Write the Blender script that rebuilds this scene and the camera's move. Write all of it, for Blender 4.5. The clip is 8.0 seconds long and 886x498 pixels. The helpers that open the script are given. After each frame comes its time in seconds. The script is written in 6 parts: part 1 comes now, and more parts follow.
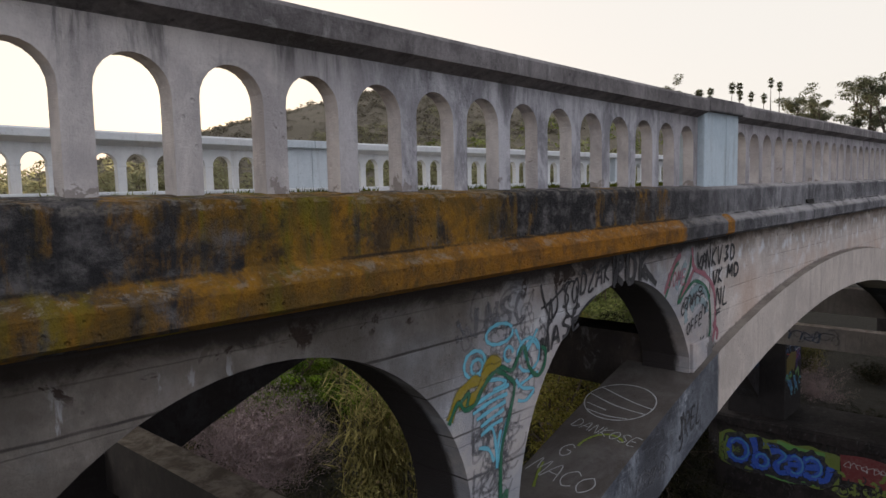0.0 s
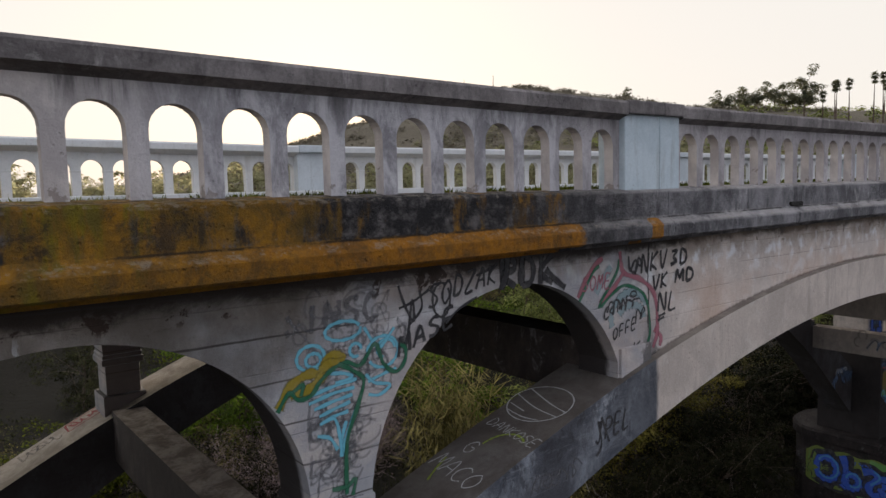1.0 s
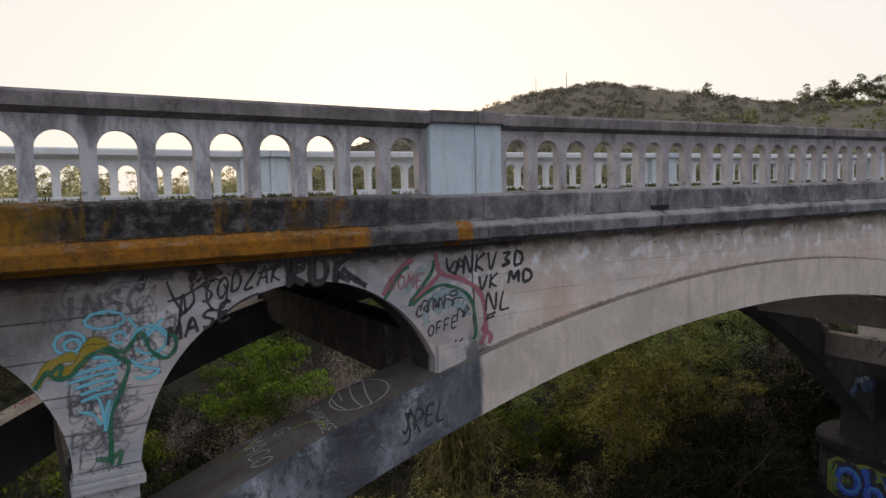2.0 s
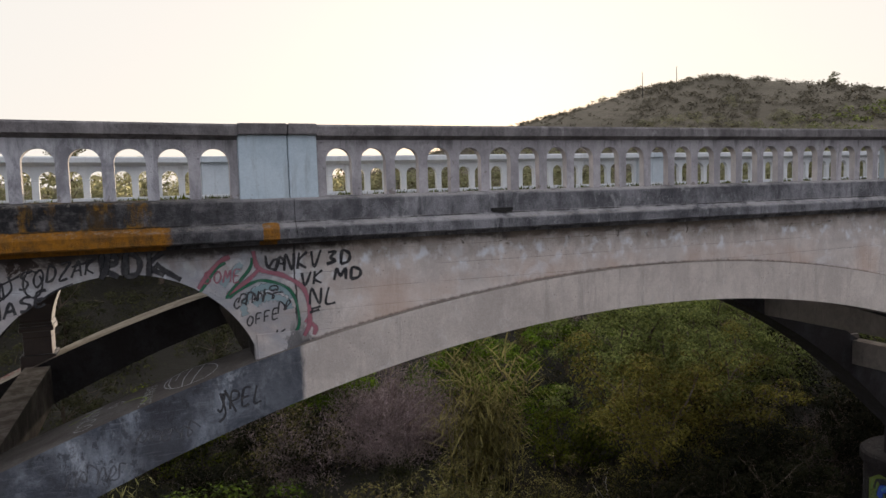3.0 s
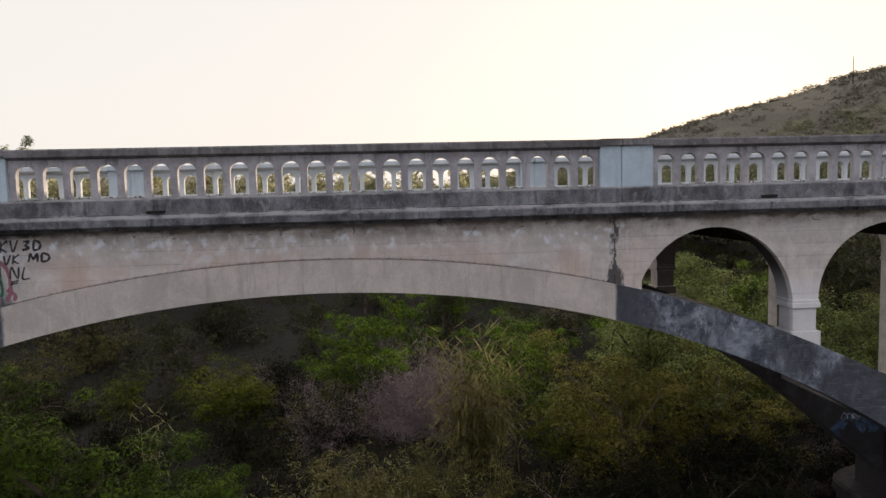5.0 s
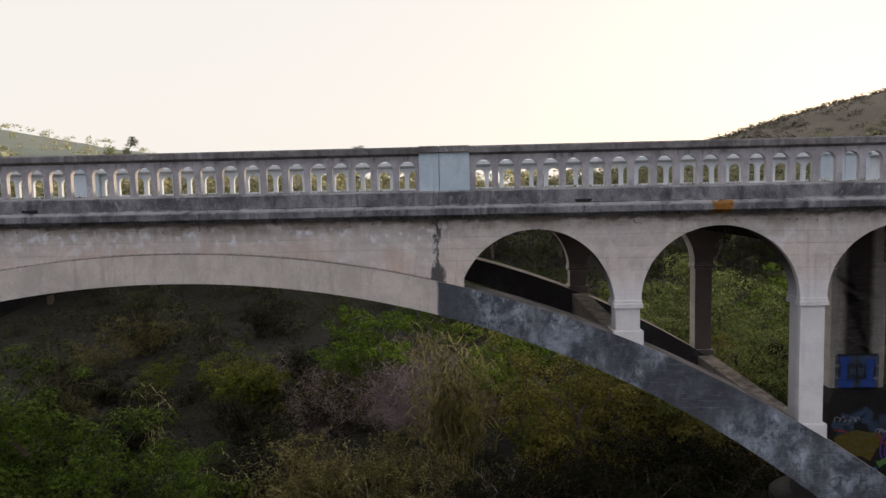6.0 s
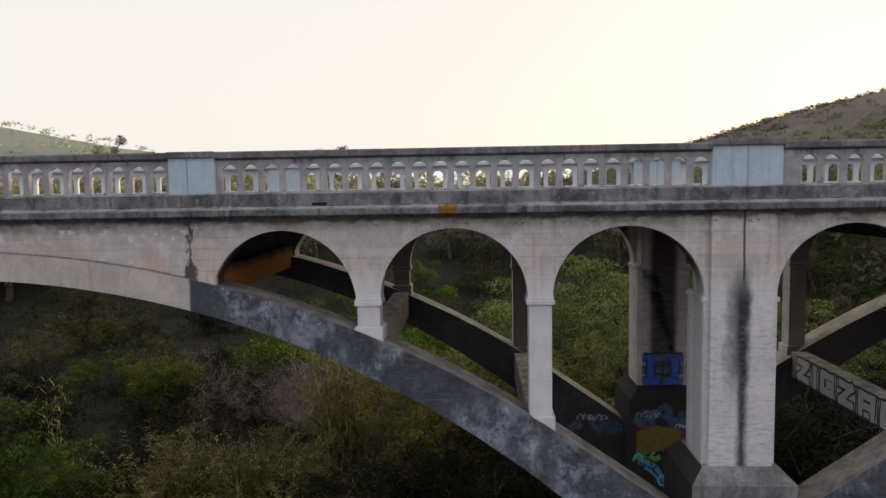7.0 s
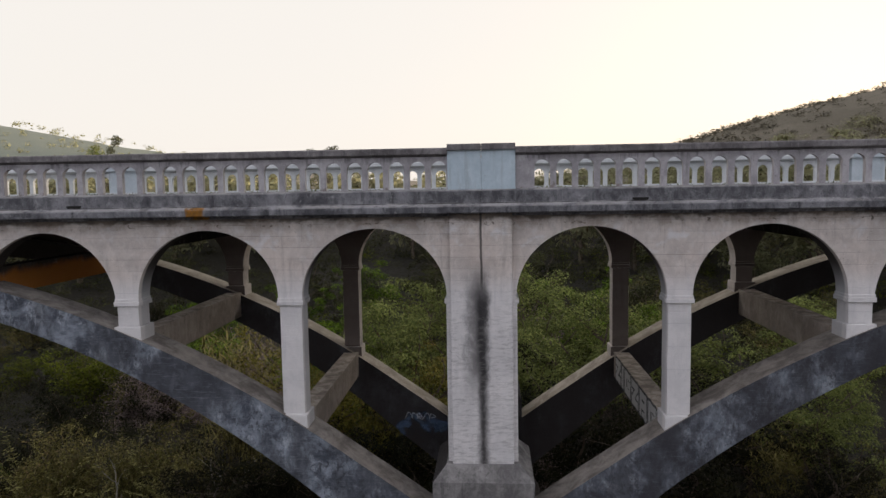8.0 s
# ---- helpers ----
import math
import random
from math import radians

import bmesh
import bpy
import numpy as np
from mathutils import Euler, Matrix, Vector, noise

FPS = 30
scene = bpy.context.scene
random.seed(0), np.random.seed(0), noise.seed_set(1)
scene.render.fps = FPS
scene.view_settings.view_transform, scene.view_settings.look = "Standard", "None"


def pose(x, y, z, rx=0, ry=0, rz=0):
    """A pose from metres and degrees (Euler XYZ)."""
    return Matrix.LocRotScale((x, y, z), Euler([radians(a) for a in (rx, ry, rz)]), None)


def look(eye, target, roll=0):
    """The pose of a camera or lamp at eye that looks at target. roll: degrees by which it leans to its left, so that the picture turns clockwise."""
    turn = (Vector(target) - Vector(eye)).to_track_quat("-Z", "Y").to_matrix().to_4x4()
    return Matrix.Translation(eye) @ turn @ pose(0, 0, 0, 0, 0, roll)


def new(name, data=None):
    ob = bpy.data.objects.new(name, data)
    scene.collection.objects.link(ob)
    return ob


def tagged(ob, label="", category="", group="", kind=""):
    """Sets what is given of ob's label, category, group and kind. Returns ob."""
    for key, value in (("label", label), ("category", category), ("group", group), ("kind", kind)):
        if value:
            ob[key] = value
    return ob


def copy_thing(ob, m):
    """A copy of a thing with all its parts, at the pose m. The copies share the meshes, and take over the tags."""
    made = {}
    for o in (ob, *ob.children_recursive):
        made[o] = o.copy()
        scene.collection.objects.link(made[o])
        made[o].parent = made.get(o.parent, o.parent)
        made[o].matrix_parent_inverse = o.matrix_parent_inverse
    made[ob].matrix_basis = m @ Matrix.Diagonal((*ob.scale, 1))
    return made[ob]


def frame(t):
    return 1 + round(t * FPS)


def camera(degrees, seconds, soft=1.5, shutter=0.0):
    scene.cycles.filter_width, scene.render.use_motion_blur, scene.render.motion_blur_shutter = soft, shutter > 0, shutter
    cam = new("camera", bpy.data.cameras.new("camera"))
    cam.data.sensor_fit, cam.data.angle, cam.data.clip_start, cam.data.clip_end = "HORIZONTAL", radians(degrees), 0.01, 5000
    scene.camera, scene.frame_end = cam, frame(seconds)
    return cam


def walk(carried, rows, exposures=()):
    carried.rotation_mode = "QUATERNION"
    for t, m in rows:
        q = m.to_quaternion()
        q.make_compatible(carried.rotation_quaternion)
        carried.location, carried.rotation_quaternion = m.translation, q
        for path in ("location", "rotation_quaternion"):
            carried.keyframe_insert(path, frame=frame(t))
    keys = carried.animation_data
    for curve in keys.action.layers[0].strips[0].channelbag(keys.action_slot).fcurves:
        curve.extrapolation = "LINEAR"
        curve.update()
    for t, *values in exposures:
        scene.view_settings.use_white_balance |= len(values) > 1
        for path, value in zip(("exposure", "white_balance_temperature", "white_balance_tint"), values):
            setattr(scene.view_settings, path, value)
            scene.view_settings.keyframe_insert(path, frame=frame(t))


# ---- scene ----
cam = camera(64.8, 8.0)
# seconds, eye, then degrees: turn to the left from +y, tilt up, roll
ROWS = [
    (0, -12.747, -2.920, 8.167, -47.56, -5.22, -1.20),
    (0.5, -12.208, -3.648, 8.164, -42.39, -5.09, -1.44),
    (1, -11.518, -4.454, 8.173, -37.94, -5.07, -1.41),
    (1.5, -10.655, -5.381, 8.172, -35.39, -5.06, -1.34),
    (3, -6.807, -8.512, 8.149, -22.15, -4.90, -1.65),
    (3.5, -5.117, -9.569, 8.125, -19.50, -4.90, -1.59),
    (4, -3.197, -10.593, 8.114, -16.46, -4.93, -1.51),
    (5.5, 3.585, -13.294, 8.105, -0.13, -4.75, -1.34),
    (6, 6.203, -13.834, 8.108, 2.41, -4.82, -1.27),
    (6.5, 8.735, -14.198, 8.102, 2.02, -4.81, -0.99),
    (7, 11.564, -14.433, 8.091, 2.79, -4.81, -0.92),
    (7.5, 14.371, -14.536, 8.107, 3.52, -4.86, -0.93),
    (8, 17.121, -14.517, 8.102, 3.80, -4.86, -0.95),
]


def sight(x, y, z, yaw, tilt, roll):
    yaw, tilt = radians(yaw), radians(tilt)
    way = Vector((-math.sin(yaw) * math.cos(tilt), math.cos(yaw) * math.cos(tilt), math.sin(tilt)))
    return look((x, y, z), Vector((x, y, z)) + 10 * way, roll)


walk(cam, [(row[0], sight(*row[1:])) for row in ROWS],
     exposures=[(0.0, 1.82, 6500, 14), (1.5, 1.82, 6500, 14), (3.5, 1.84, 6500, 14), (8.0, 1.84, 6500, 14)])

# ---- world, sun, exposure ----
SUN_AZ, SUN_EL = 28.0, 5.4          # degrees, clockwise from +y
world = bpy.data.worlds.new("sky")
scene.world = world
world.use_nodes = True
wn = world.node_tree
sky = wn.nodes.new("ShaderNodeTexSky")
sky.sky_type = "NISHITA"
sky.sun_disc = False
sky.sun_elevation = radians(SUN_EL)
sky.sun_rotation = radians(SUN_AZ)
sky.altitude = 50
sky.air_density, sky.dust_density, sky.ozone_density = 1.0, 2.5, 1.0
bg = wn.nodes["Background"]
bg.inputs["Strength"].default_value = 0.1
# thin bright evening haze over the whole dome, added to the clear sky
haze = wn.nodes.new("ShaderNodeMix")
haze.data_type, haze.blend_type = "RGBA", "ADD"
haze.inputs[0].default_value = 1.0
# warm towards the low sun, cooler overhead and behind
way = wn.nodes.new("ShaderNodeTexCoord")
dot = wn.nodes.new("ShaderNodeVectorMath")
dot.operation = "DOT_PRODUCT"
dot.inputs[1].default_value = (math.sin(radians(SUN_AZ)), math.cos(radians(SUN_AZ)), 0.0)
wn.links.new(way.outputs["Generated"], dot.inputs[0])
warm = wn.nodes.new("ShaderNodeMapRange")
warm.interpolation_type = "SMOOTHSTEP"
warm.inputs["From Min"].default_value, warm.inputs["From Max"].default_value = -0.3, 0.5
wn.links.new(dot.outputs["Value"], warm.inputs["Value"])
tones = wn.nodes.new("ShaderNodeMix")
tones.data_type = "RGBA"
tones.inputs[6].default_value = (2.5, 2.6, 2.85, 1.0)
tones.inputs[7].default_value = (2.5, 2.43, 2.24, 1.0)
wn.links.new(warm.outputs["Result"], tones.inputs[0])
wn.links.new(tones.outputs[2], haze.inputs[7])
dim = wn.nodes.new("ShaderNodeMix")
dim.data_type, dim.blend_type = "RGBA", "MULTIPLY"
dim.inputs[0].default_value = 1.0
dim.inputs[7].default_value = (0.037, 0.037, 0.037, 1.0)
wn.links.new(sky.outputs["Color"], dim.inputs[6])
wn.links.new(dim.outputs[2], haze.inputs[6])
wn.links.new(haze.outputs[2], bg.inputs["Color"])
sun = new("sun", bpy.data.lights.new("sun", "SUN"))
sun.data.energy, sun.data.angle, sun.data.color = 2.0, radians(0.6), (1.0, 0.82, 0.6)
saz, sel = radians(SUN_AZ), radians(SUN_EL)
sun.matrix_world = look((0, 0, 60), (-math.sin(saz) * math.cos(sel), -math.cos(saz) * math.cos(sel), 60 - math.sin(sel)))


# ---- materials ----
def mat_base(name, rough=0.9, spec=0.25):
    m = bpy.data.materials.new(name)
    m.use_nodes = True
    nt = m.node_tree
    b = nt.nodes["Principled BSDF"]
    b.inputs["Roughness"].default_value = rough
    b.inputs["Specular IOR Level"].default_value = spec
    return m, nt, b


def link(nt, a, b):
    nt.links.new(a, b)


def n_pos(nt, scale=(1, 1, 1)):
    g = nt.nodes.new("ShaderNodeNewGeometry")
    mp = nt.nodes.new("ShaderNodeMapping")
    mp.inputs["Scale"].default_value = scale
    link(nt, g.outputs["Position"], mp.inputs["Vector"])
    return mp.outputs["Vector"]


def n_noise(nt, vec, scale, detail=6.0, rough=0.6, dist=0.0):
    n = nt.nodes.new("ShaderNodeTexNoise")
    n.inputs["Scale"].default_value, n.inputs["Detail"].default_value = scale, detail
    n.inputs["Roughness"].default_value, n.inputs["Distortion"].default_value = rough, dist
    link(nt, vec, n.inputs["Vector"])
    return n.outputs["Fac"]


def n_ramp(nt, fac, lo, hi, a=0.0, b=1.0):
    r = nt.nodes.new("ShaderNodeMapRange")
    r.inputs["From Min"].default_value, r.inputs["From Max"].default_value = lo, hi
    r.inputs["To Min"].default_value, r.inputs["To Max"].default_value = a, b
    r.interpolation_type = "SMOOTHSTEP"
    link(nt, fac, r.inputs["Value"])
    return r.outputs["Result"]


def n_mix(nt, fac, a, b, mode="MIX"):
    x = nt.nodes.new("ShaderNodeMix")
    x.data_type, x.blend_type = "RGBA", mode
    for sock, v in ((x.inputs[0], fac), (x.inputs[6], a), (x.inputs[7], b)):
        if isinstance(v, (int, float)):
            sock.default_value = v
        elif isinstance(v, tuple):
            sock.default_value = (*v, 1.0)
        else:
            link(nt, v, sock)
    return x.outputs[2]


def n_math(nt, op, a, b=0.0):
    x = nt.nodes.new("ShaderNodeMath")
    x.operation = op
    for i, v in enumerate((a, b)):
        if isinstance(v, (int, float)):
            x.inputs[i].default_value = v
        else:
            link(nt, v, x.inputs[i])
    return x.outputs[0]


def n_bump(nt, b, height, strength, distance):
    bp = nt.nodes.new("ShaderNodeBump")
    bp.inputs["Strength"].default_value, bp.inputs["Distance"].default_value = strength, distance
    link(nt, height, bp.inputs["Height"])
    link(nt, bp.outputs["Normal"], b.inputs["Normal"])


def n_axis(nt, axis):
    g = nt.nodes.new("ShaderNodeNewGeometry")
    sp = nt.nodes.new("ShaderNodeSeparateXYZ")
    link(nt, g.outputs["Position"], sp.inputs[0])
    return sp.outputs[axis]


def concrete(name, light, dark, stain=(0.05, 0.048, 0.05), stain_amt=0.5, pale=(0.6, 0.6, 0.6), pale_amt=0.25, boards=0.0, streak=4.0, bump=0.5, mottle=0.5):
    """Weathered cast concrete: clouds of two tones, dark runs, pale leached spots, pits, form-board lines and fine grain."""
    m, nt, b = mat_base(name, 0.92)
    p = n_pos(nt)
    broad = n_noise(nt, p, 0.9, 9, 0.68, 0.4)
    patch = n_noise(nt, n_pos(nt, (1, 1, 0.7)), 4.2, 9, 0.72, 0.6)
    col = n_mix(nt, n_ramp(nt, n_math(nt, "ADD", n_math(nt, "MULTIPLY", broad, 0.6), n_math(nt, "MULTIPLY", patch, 0.4)), 0.4, 0.62), dark, light)
    runs = n_noise(nt, n_pos(nt, (streak, streak, 0.35)), 1.7, 8, 0.7, 0.25)
    runs = n_math(nt, "MULTIPLY", n_ramp(nt, runs, 0.5, 0.68), n_ramp(nt, broad, 0.36, 0.6))
    col = n_mix(nt, n_math(nt, "MULTIPLY", runs, stain_amt), col, stain)
    blots = n_noise(nt, n_pos(nt, (1.2, 1.2, 1.0)), 9.0, 8, 0.75, 0.8)
    col = n_mix(nt, n_math(nt, "MULTIPLY", n_ramp(nt, blots, 0.55, 0.7), mottle), col, stain)
    leach = n_noise(nt, n_pos(nt, (2.0, 2.0, 1.3)), 2.9, 9, 0.74, 0.7)
    col = n_mix(nt, n_math(nt, "MULTIPLY", n_ramp(nt, leach, 0.55, 0.68), pale_amt), col, pale)
    vor = nt.nodes.new("ShaderNodeTexVoronoi")
    vor.inputs["Scale"].default_value = 16.0
    link(nt, p, vor.inputs["Vector"])
    pit = n_math(nt, "MULTIPLY", n_ramp(nt, vor.outputs["Distance"], 0.1, 0.2, 1.0, 0.0), n_ramp(nt, n_noise(nt, p, 2.0, 3), 0.5, 0.62))
    col = n_mix(nt, n_math(nt, "MULTIPLY", pit, 0.6), col, stain)
    grain = n_noise(nt, p, 42, 5, 0.75)
    col = n_mix(nt, n_ramp(nt, grain, 0.32, 0.7, 0.0, 0.22), col, dark, "MULTIPLY")
    height = n_math(nt, "ADD", grain, n_math(nt, "MULTIPLY", n_noise(nt, p, 8, 6, 0.72), 1.6))
    height = n_math(nt, "SUBTRACT", height, n_math(nt, "MULTIPLY", pit, 1.2))
    if boards:
        wav = n_math(nt, "MULTIPLY", n_noise(nt, n_pos(nt, (0.4, 0.4, 0.4)), 0.8, 2), 0.05)
        z = n_math(nt, "MULTIPLY", n_math(nt, "ADD", n_axis(nt, "Z"), wav), 1.0 / boards)
        f = n_math(nt, "ABSOLUTE", n_math(nt, "SUBTRACT", n_math(nt, "FRACT", z), 0.5))
        groove = n_math(nt, "MULTIPLY", n_ramp(nt, f, 0.475, 0.495), n_ramp(nt, n_noise(nt, n_pos(nt, (0.5, 0.5, 5)), 1.3, 3), 0.4, 0.52))
        col = n_mix(nt, n_math(nt, "MULTIPLY", groove, 0.65), col, stain)
        board_tone = n_noise(nt, n_pos(nt, (0.2, 0.2, 1.0 / boards)), 1.0, 1)
        col = n_mix(nt, n_ramp(nt, board_tone, 0.35, 0.7, 0.0, 0.35), col, light)
        height = n_math(nt, "SUBTRACT", height, n_math(nt, "MULTIPLY", groove, 2.0))
    link(nt, col, b.inputs["Base Color"])
    n_bump(nt, b, height, bump, 0.025)
    return m


def wrapped_x(nt, span=33.68, mid=0.11):
    """Distance along the bridge from the crown of whichever span the point is on."""
    x = n_math(nt, "ADD", n_axis(nt, "X"), span * 10.5 - mid)
    x = n_math(nt, "SUBTRACT", n_math(nt, "MODULO", x, span), span / 2)
    return n_math(nt, "ABSOLUTE", x)


def base_of(m):
    nt = m.node_tree
    b = nt.nodes["Principled BSDF"]
    return nt, b, b.inputs["Base Color"].links[0].from_socket


def blot(nt, col, mask, colour, amount=1.0):
    return n_mix(nt, n_math(nt, "MULTIPLY", mask, amount), col, colour)


def band(nt, value, lo, hi, soft):
    """1 between lo and hi, with soft edges."""
    return n_math(nt, "MULTIPLY", n_ramp(nt, value, lo - soft, lo + soft), n_ramp(nt, value, hi - soft, hi + soft, 1.0, 0.0))


M_WALL = concrete("wall_concrete", (0.7, 0.63, 0.58), (0.48, 0.43, 0.395), stain=(0.13, 0.115, 0.1), stain_amt=0.4, boards=0.24, pale=(0.72, 0.72, 0.71), pale_amt=0.35, mottle=0.25)
nt, b, col = base_of(M_WALL)
zz, xx, yy = n_axis(nt, "Z"), n_axis(nt, "X"), n_axis(nt, "Y")
ragged = n_noise(nt, n_pos(nt, (1.0, 1.0, 1.1)), 2.6, 9, 0.74, 0.6)
zr = n_math(nt, "ADD", zz, n_math(nt, "MULTIPLY", n_math(nt, "SUBTRACT", ragged, 0.5), 0.35))
zr = n_math(nt, "ADD", zr, n_ramp(nt, xx, -9.0, -5.0, 0.03, 0.0))
col = blot(nt, col, n_ramp(nt, zr, 7.42, 7.53), (0.03, 0.025, 0.022), 0.9)                 # grime, and the cornice's shadow painted in with it
spall = n_noise(nt, n_pos(nt, (1.0, 1.0, 1.5)), 6.0, 6, 0.65, 0.5)
col = blot(nt, col, n_math(nt, "MULTIPLY", n_ramp(nt, spall, 0.6, 0.64), band(nt, zz, 7.36, 7.48, 0.05)), (0.04, 0.026, 0.02), 0.9)   # spalled holes along the top
old = n_math(nt, "MULTIPLY", band(nt, n_math(nt, "ADD", xx, n_math(nt, "MULTIPLY", ragged, 1.2)), -9.9, -4.6, 0.4), n_ramp(nt, n_noise(nt, n_pos(nt, (0.8, 0.8, 1.4)), 1.6, 8, 0.7, 0.5), 0.3, 0.6, 0.35, 1.0))
col = blot(nt, col, old, (0.25, 0.275, 0.315), 0.78)                                          # grey paint rolled over older writing
drip = n_noise(nt, n_pos(nt, (1.0, 1.0, 0.9)), 5.4, 3, 0.5, 0.1)
col = blot(nt, col, n_math(nt, "MULTIPLY", n_ramp(nt, zr, 7.2, 7.4), n_ramp(nt, n_noise(nt, n_pos(nt, (1.0, 1.0, 0.6)), 1.9, 8, 0.7), 0.35, 0.6)), (0.21, 0.16, 0.125), 0.6)      # brown weathering below the grime
col = blot(nt, col, n_math(nt, "MULTIPLY", n_math(nt, "MULTIPLY", n_ramp(nt, drip, 0.5, 0.7), n_ramp(nt, wrapped_x(nt), 5.0, 6.5, 1.0, 0.25)), band(nt, zz, 7.08, 7.42, 0.1)), (0.78, 0.81, 0.85), 0.78)   # leached lime drips
col = blot(nt, col, n_math(nt, "MULTIPLY", band(nt, zz, 6.2, 7.15, 0.2), n_math(nt, "MULTIPLY", n_ramp(nt, n_noise(nt, n_pos(nt), 0.9, 5), 0.4, 0.65), n_ramp(nt, wrapped_x(nt), 5.2, 6.2, 1.0, 0.3))), (0.46, 0.32, 0.24), 0.6)
bloom = n_noise(nt, n_pos(nt, (1.0, 1.0, 1.2)), 2.3, 6, 0.62, 0.4)
col = blot(nt, col, n_math(nt, "MULTIPLY", n_ramp(nt, bloom, 0.54, 0.68), band(nt, zz, 6.7, 7.35, 0.15)), (0.72, 0.74, 0.77), 0.4)      # soft lime blooms
wx = wrapped_x(nt)
rag2 = n_math(nt, "MULTIPLY", n_math(nt, "SUBTRACT", n_noise(nt, n_pos(nt, (2, 2, 0.8)), 2.6, 6, 0.7), 0.5), 0.5)
fray = n_math(nt, "MULTIPLY", n_math(nt, "SUBTRACT", n_noise(nt, n_pos(nt, (3.5, 3.5, 1.6)), 3.2, 8, 0.75, 0.4), 0.5), 0.5)
seam = n_math(nt, "ABSOLUTE", n_math(nt, "ADD", n_math(nt, "SUBTRACT", wx, 5.4), n_math(nt, "MULTIPLY", rag2, 0.12)))
foot = n_math(nt, "ADD", n_ramp(nt, n_math(nt, "ADD", zz, fray), 6.3, 6.75, 0.17, 0.045), n_math(nt, "MULTIPLY", fray, 1.2))
seam_black = n_ramp(nt, n_math(nt, "SUBTRACT", seam, foot), -0.04, 0.03, 1.0, 0.0)
east = n_ramp(nt, xx, -2.0, 2.0)
low = n_ramp(nt, n_math(nt, "ADD", zz, n_math(nt, "MULTIPLY", fray, 2.0)), 6.3, 6.75, 0.85, 0.05)
arch = n_math(nt, "SUBTRACT", 6.93, n_math(nt, "MULTIPLY", n_math(nt, "MULTIPLY", wx, wx), 0.0215))
heel = n_ramp(nt, n_math(nt, "SUBTRACT", n_math(nt, "SUBTRACT", zz, arch), n_math(nt, "MULTIPLY", fray, 0.2)), 0.0, 0.04, 1.0, 0.0)
col = blot(nt, col, n_math(nt, "MULTIPLY", heel, n_ramp(nt, wx, 5.3, 5.4, 1.0, 0.0)), (0.1, 0.075, 0.06), 0.8)            # dirt lying along the rib
col = blot(nt, col, n_math(nt, "MULTIPLY", seam_black, n_math(nt, "MAXIMUM", east, low)), (0.045, 0.045, 0.048), 0.9)       # wet black run at the joint
far_leg = n_math(nt, "MULTIPLY", band(nt, yy, 5.6, 6.4, 0.1), n_ramp(nt, n_math(nt, "ADD", wx, n_math(nt, "MULTIPLY", rag2, 0.35)), 16.36, 16.58))
col = blot(nt, col, n_math(nt, "MULTIPLY", far_leg, n_ramp(nt, zz, 6.8, 7.6, 1.0, 0.0)), (0.02, 0.017, 0.017), 0.92)          # soot on the inner face of the far leg
damp_edge = n_math(nt, "ADD", n_math(nt, "ADD", xx, n_math(nt, "MULTIPLY", fray, 1.2)), n_ramp(nt, zz, 6.4, 7.4, 0.5, -0.5))
left = n_math(nt, "MULTIPLY", n_ramp(nt, damp_edge, -9.9, -9.1, 1.0, 0.0), n_ramp(nt, n_noise(nt, n_pos(nt, (1, 1, 0.8)), 1.3, 8, 0.7), 0.25, 0.6, 0.55, 1.0))
col = blot(nt, col, left, (0.082, 0.072, 0.06), 0.92)                                        # old damp grime past the painted part
weep = n_math(nt, "MULTIPLY", n_ramp(nt, n_noise(nt, n_pos(nt, (2.6, 2.6, 0.9)), 3.1, 5, 0.6, 0.3), 0.62, 0.68), n_math(nt, "MULTIPLY", band(nt, zz, 6.95, 7.35, 0.12), n_ramp(nt, xx, -9.6, -9.2, 1.0, 0.0)))
col = blot(nt, col, weep, (0.46, 0.48, 0.5), 0.7)                                           # lime weeping from cracks
holes = n_math(nt, "MULTIPLY", n_ramp(nt, n_noise(nt, n_pos(nt, (1.0, 1.0, 1.2)), 3.6, 7, 0.68, 0.6), 0.555, 0.59), n_math(nt, "MULTIPLY", band(nt, zz, 7.34, 7.6, 0.04), n_ramp(nt, xx, -8.2, -7.4, 1.0, 0.0)))
col = blot(nt, col, holes, (0.03, 0.018, 0.013), 0.93)                                      # rusty broken-out pockets by the abutment
# the same dark band again at the abutment end, painted shadow included
col = blot(nt, col, n_math(nt, "MULTIPLY", n_ramp(nt, zr, 7.42, 7.53), n_ramp(nt, xx, -5.0, -4.0, 1.0, 0.0)), (0.024, 0.018, 0.015), 0.92)
jog = n_math(nt, "MULTIPLY", n_math(nt, "SUBTRACT", n_noise(nt, n_pos(nt, (1, 1, 1.4)), 2.2, 6, 0.6), 0.5), 0.1)
split = n_ramp(nt, n_math(nt, "ABSOLUTE", n_math(nt, "ADD", n_math(nt, "ADD", xx, 5.3), jog)), 0.006, 0.018, 1.0, 0.0)
col = blot(nt, col, n_math(nt, "MULTIPLY", split, n_ramp(nt, zz, 6.5, 6.7)), (0.02, 0.018, 0.018), 0.9)                   # open joint below the painted pilaster
lift_z = n_math(nt, "MULTIPLY", n_math(nt, "ADD", n_math(nt, "ADD", zz, n_math(nt, "MULTIPLY", xx, 0.012)), n_math(nt, "MULTIPLY", n_noise(nt, n_pos(nt, (0.7, 0.7, 0.7)), 1.5, 3), 0.06)), 3.1)
lift_line = n_ramp(nt, n_math(nt, "ABSOLUTE", n_math(nt, "SUBTRACT", n_math(nt, "FRACT", lift_z), 0.5)), 0.465, 0.492)
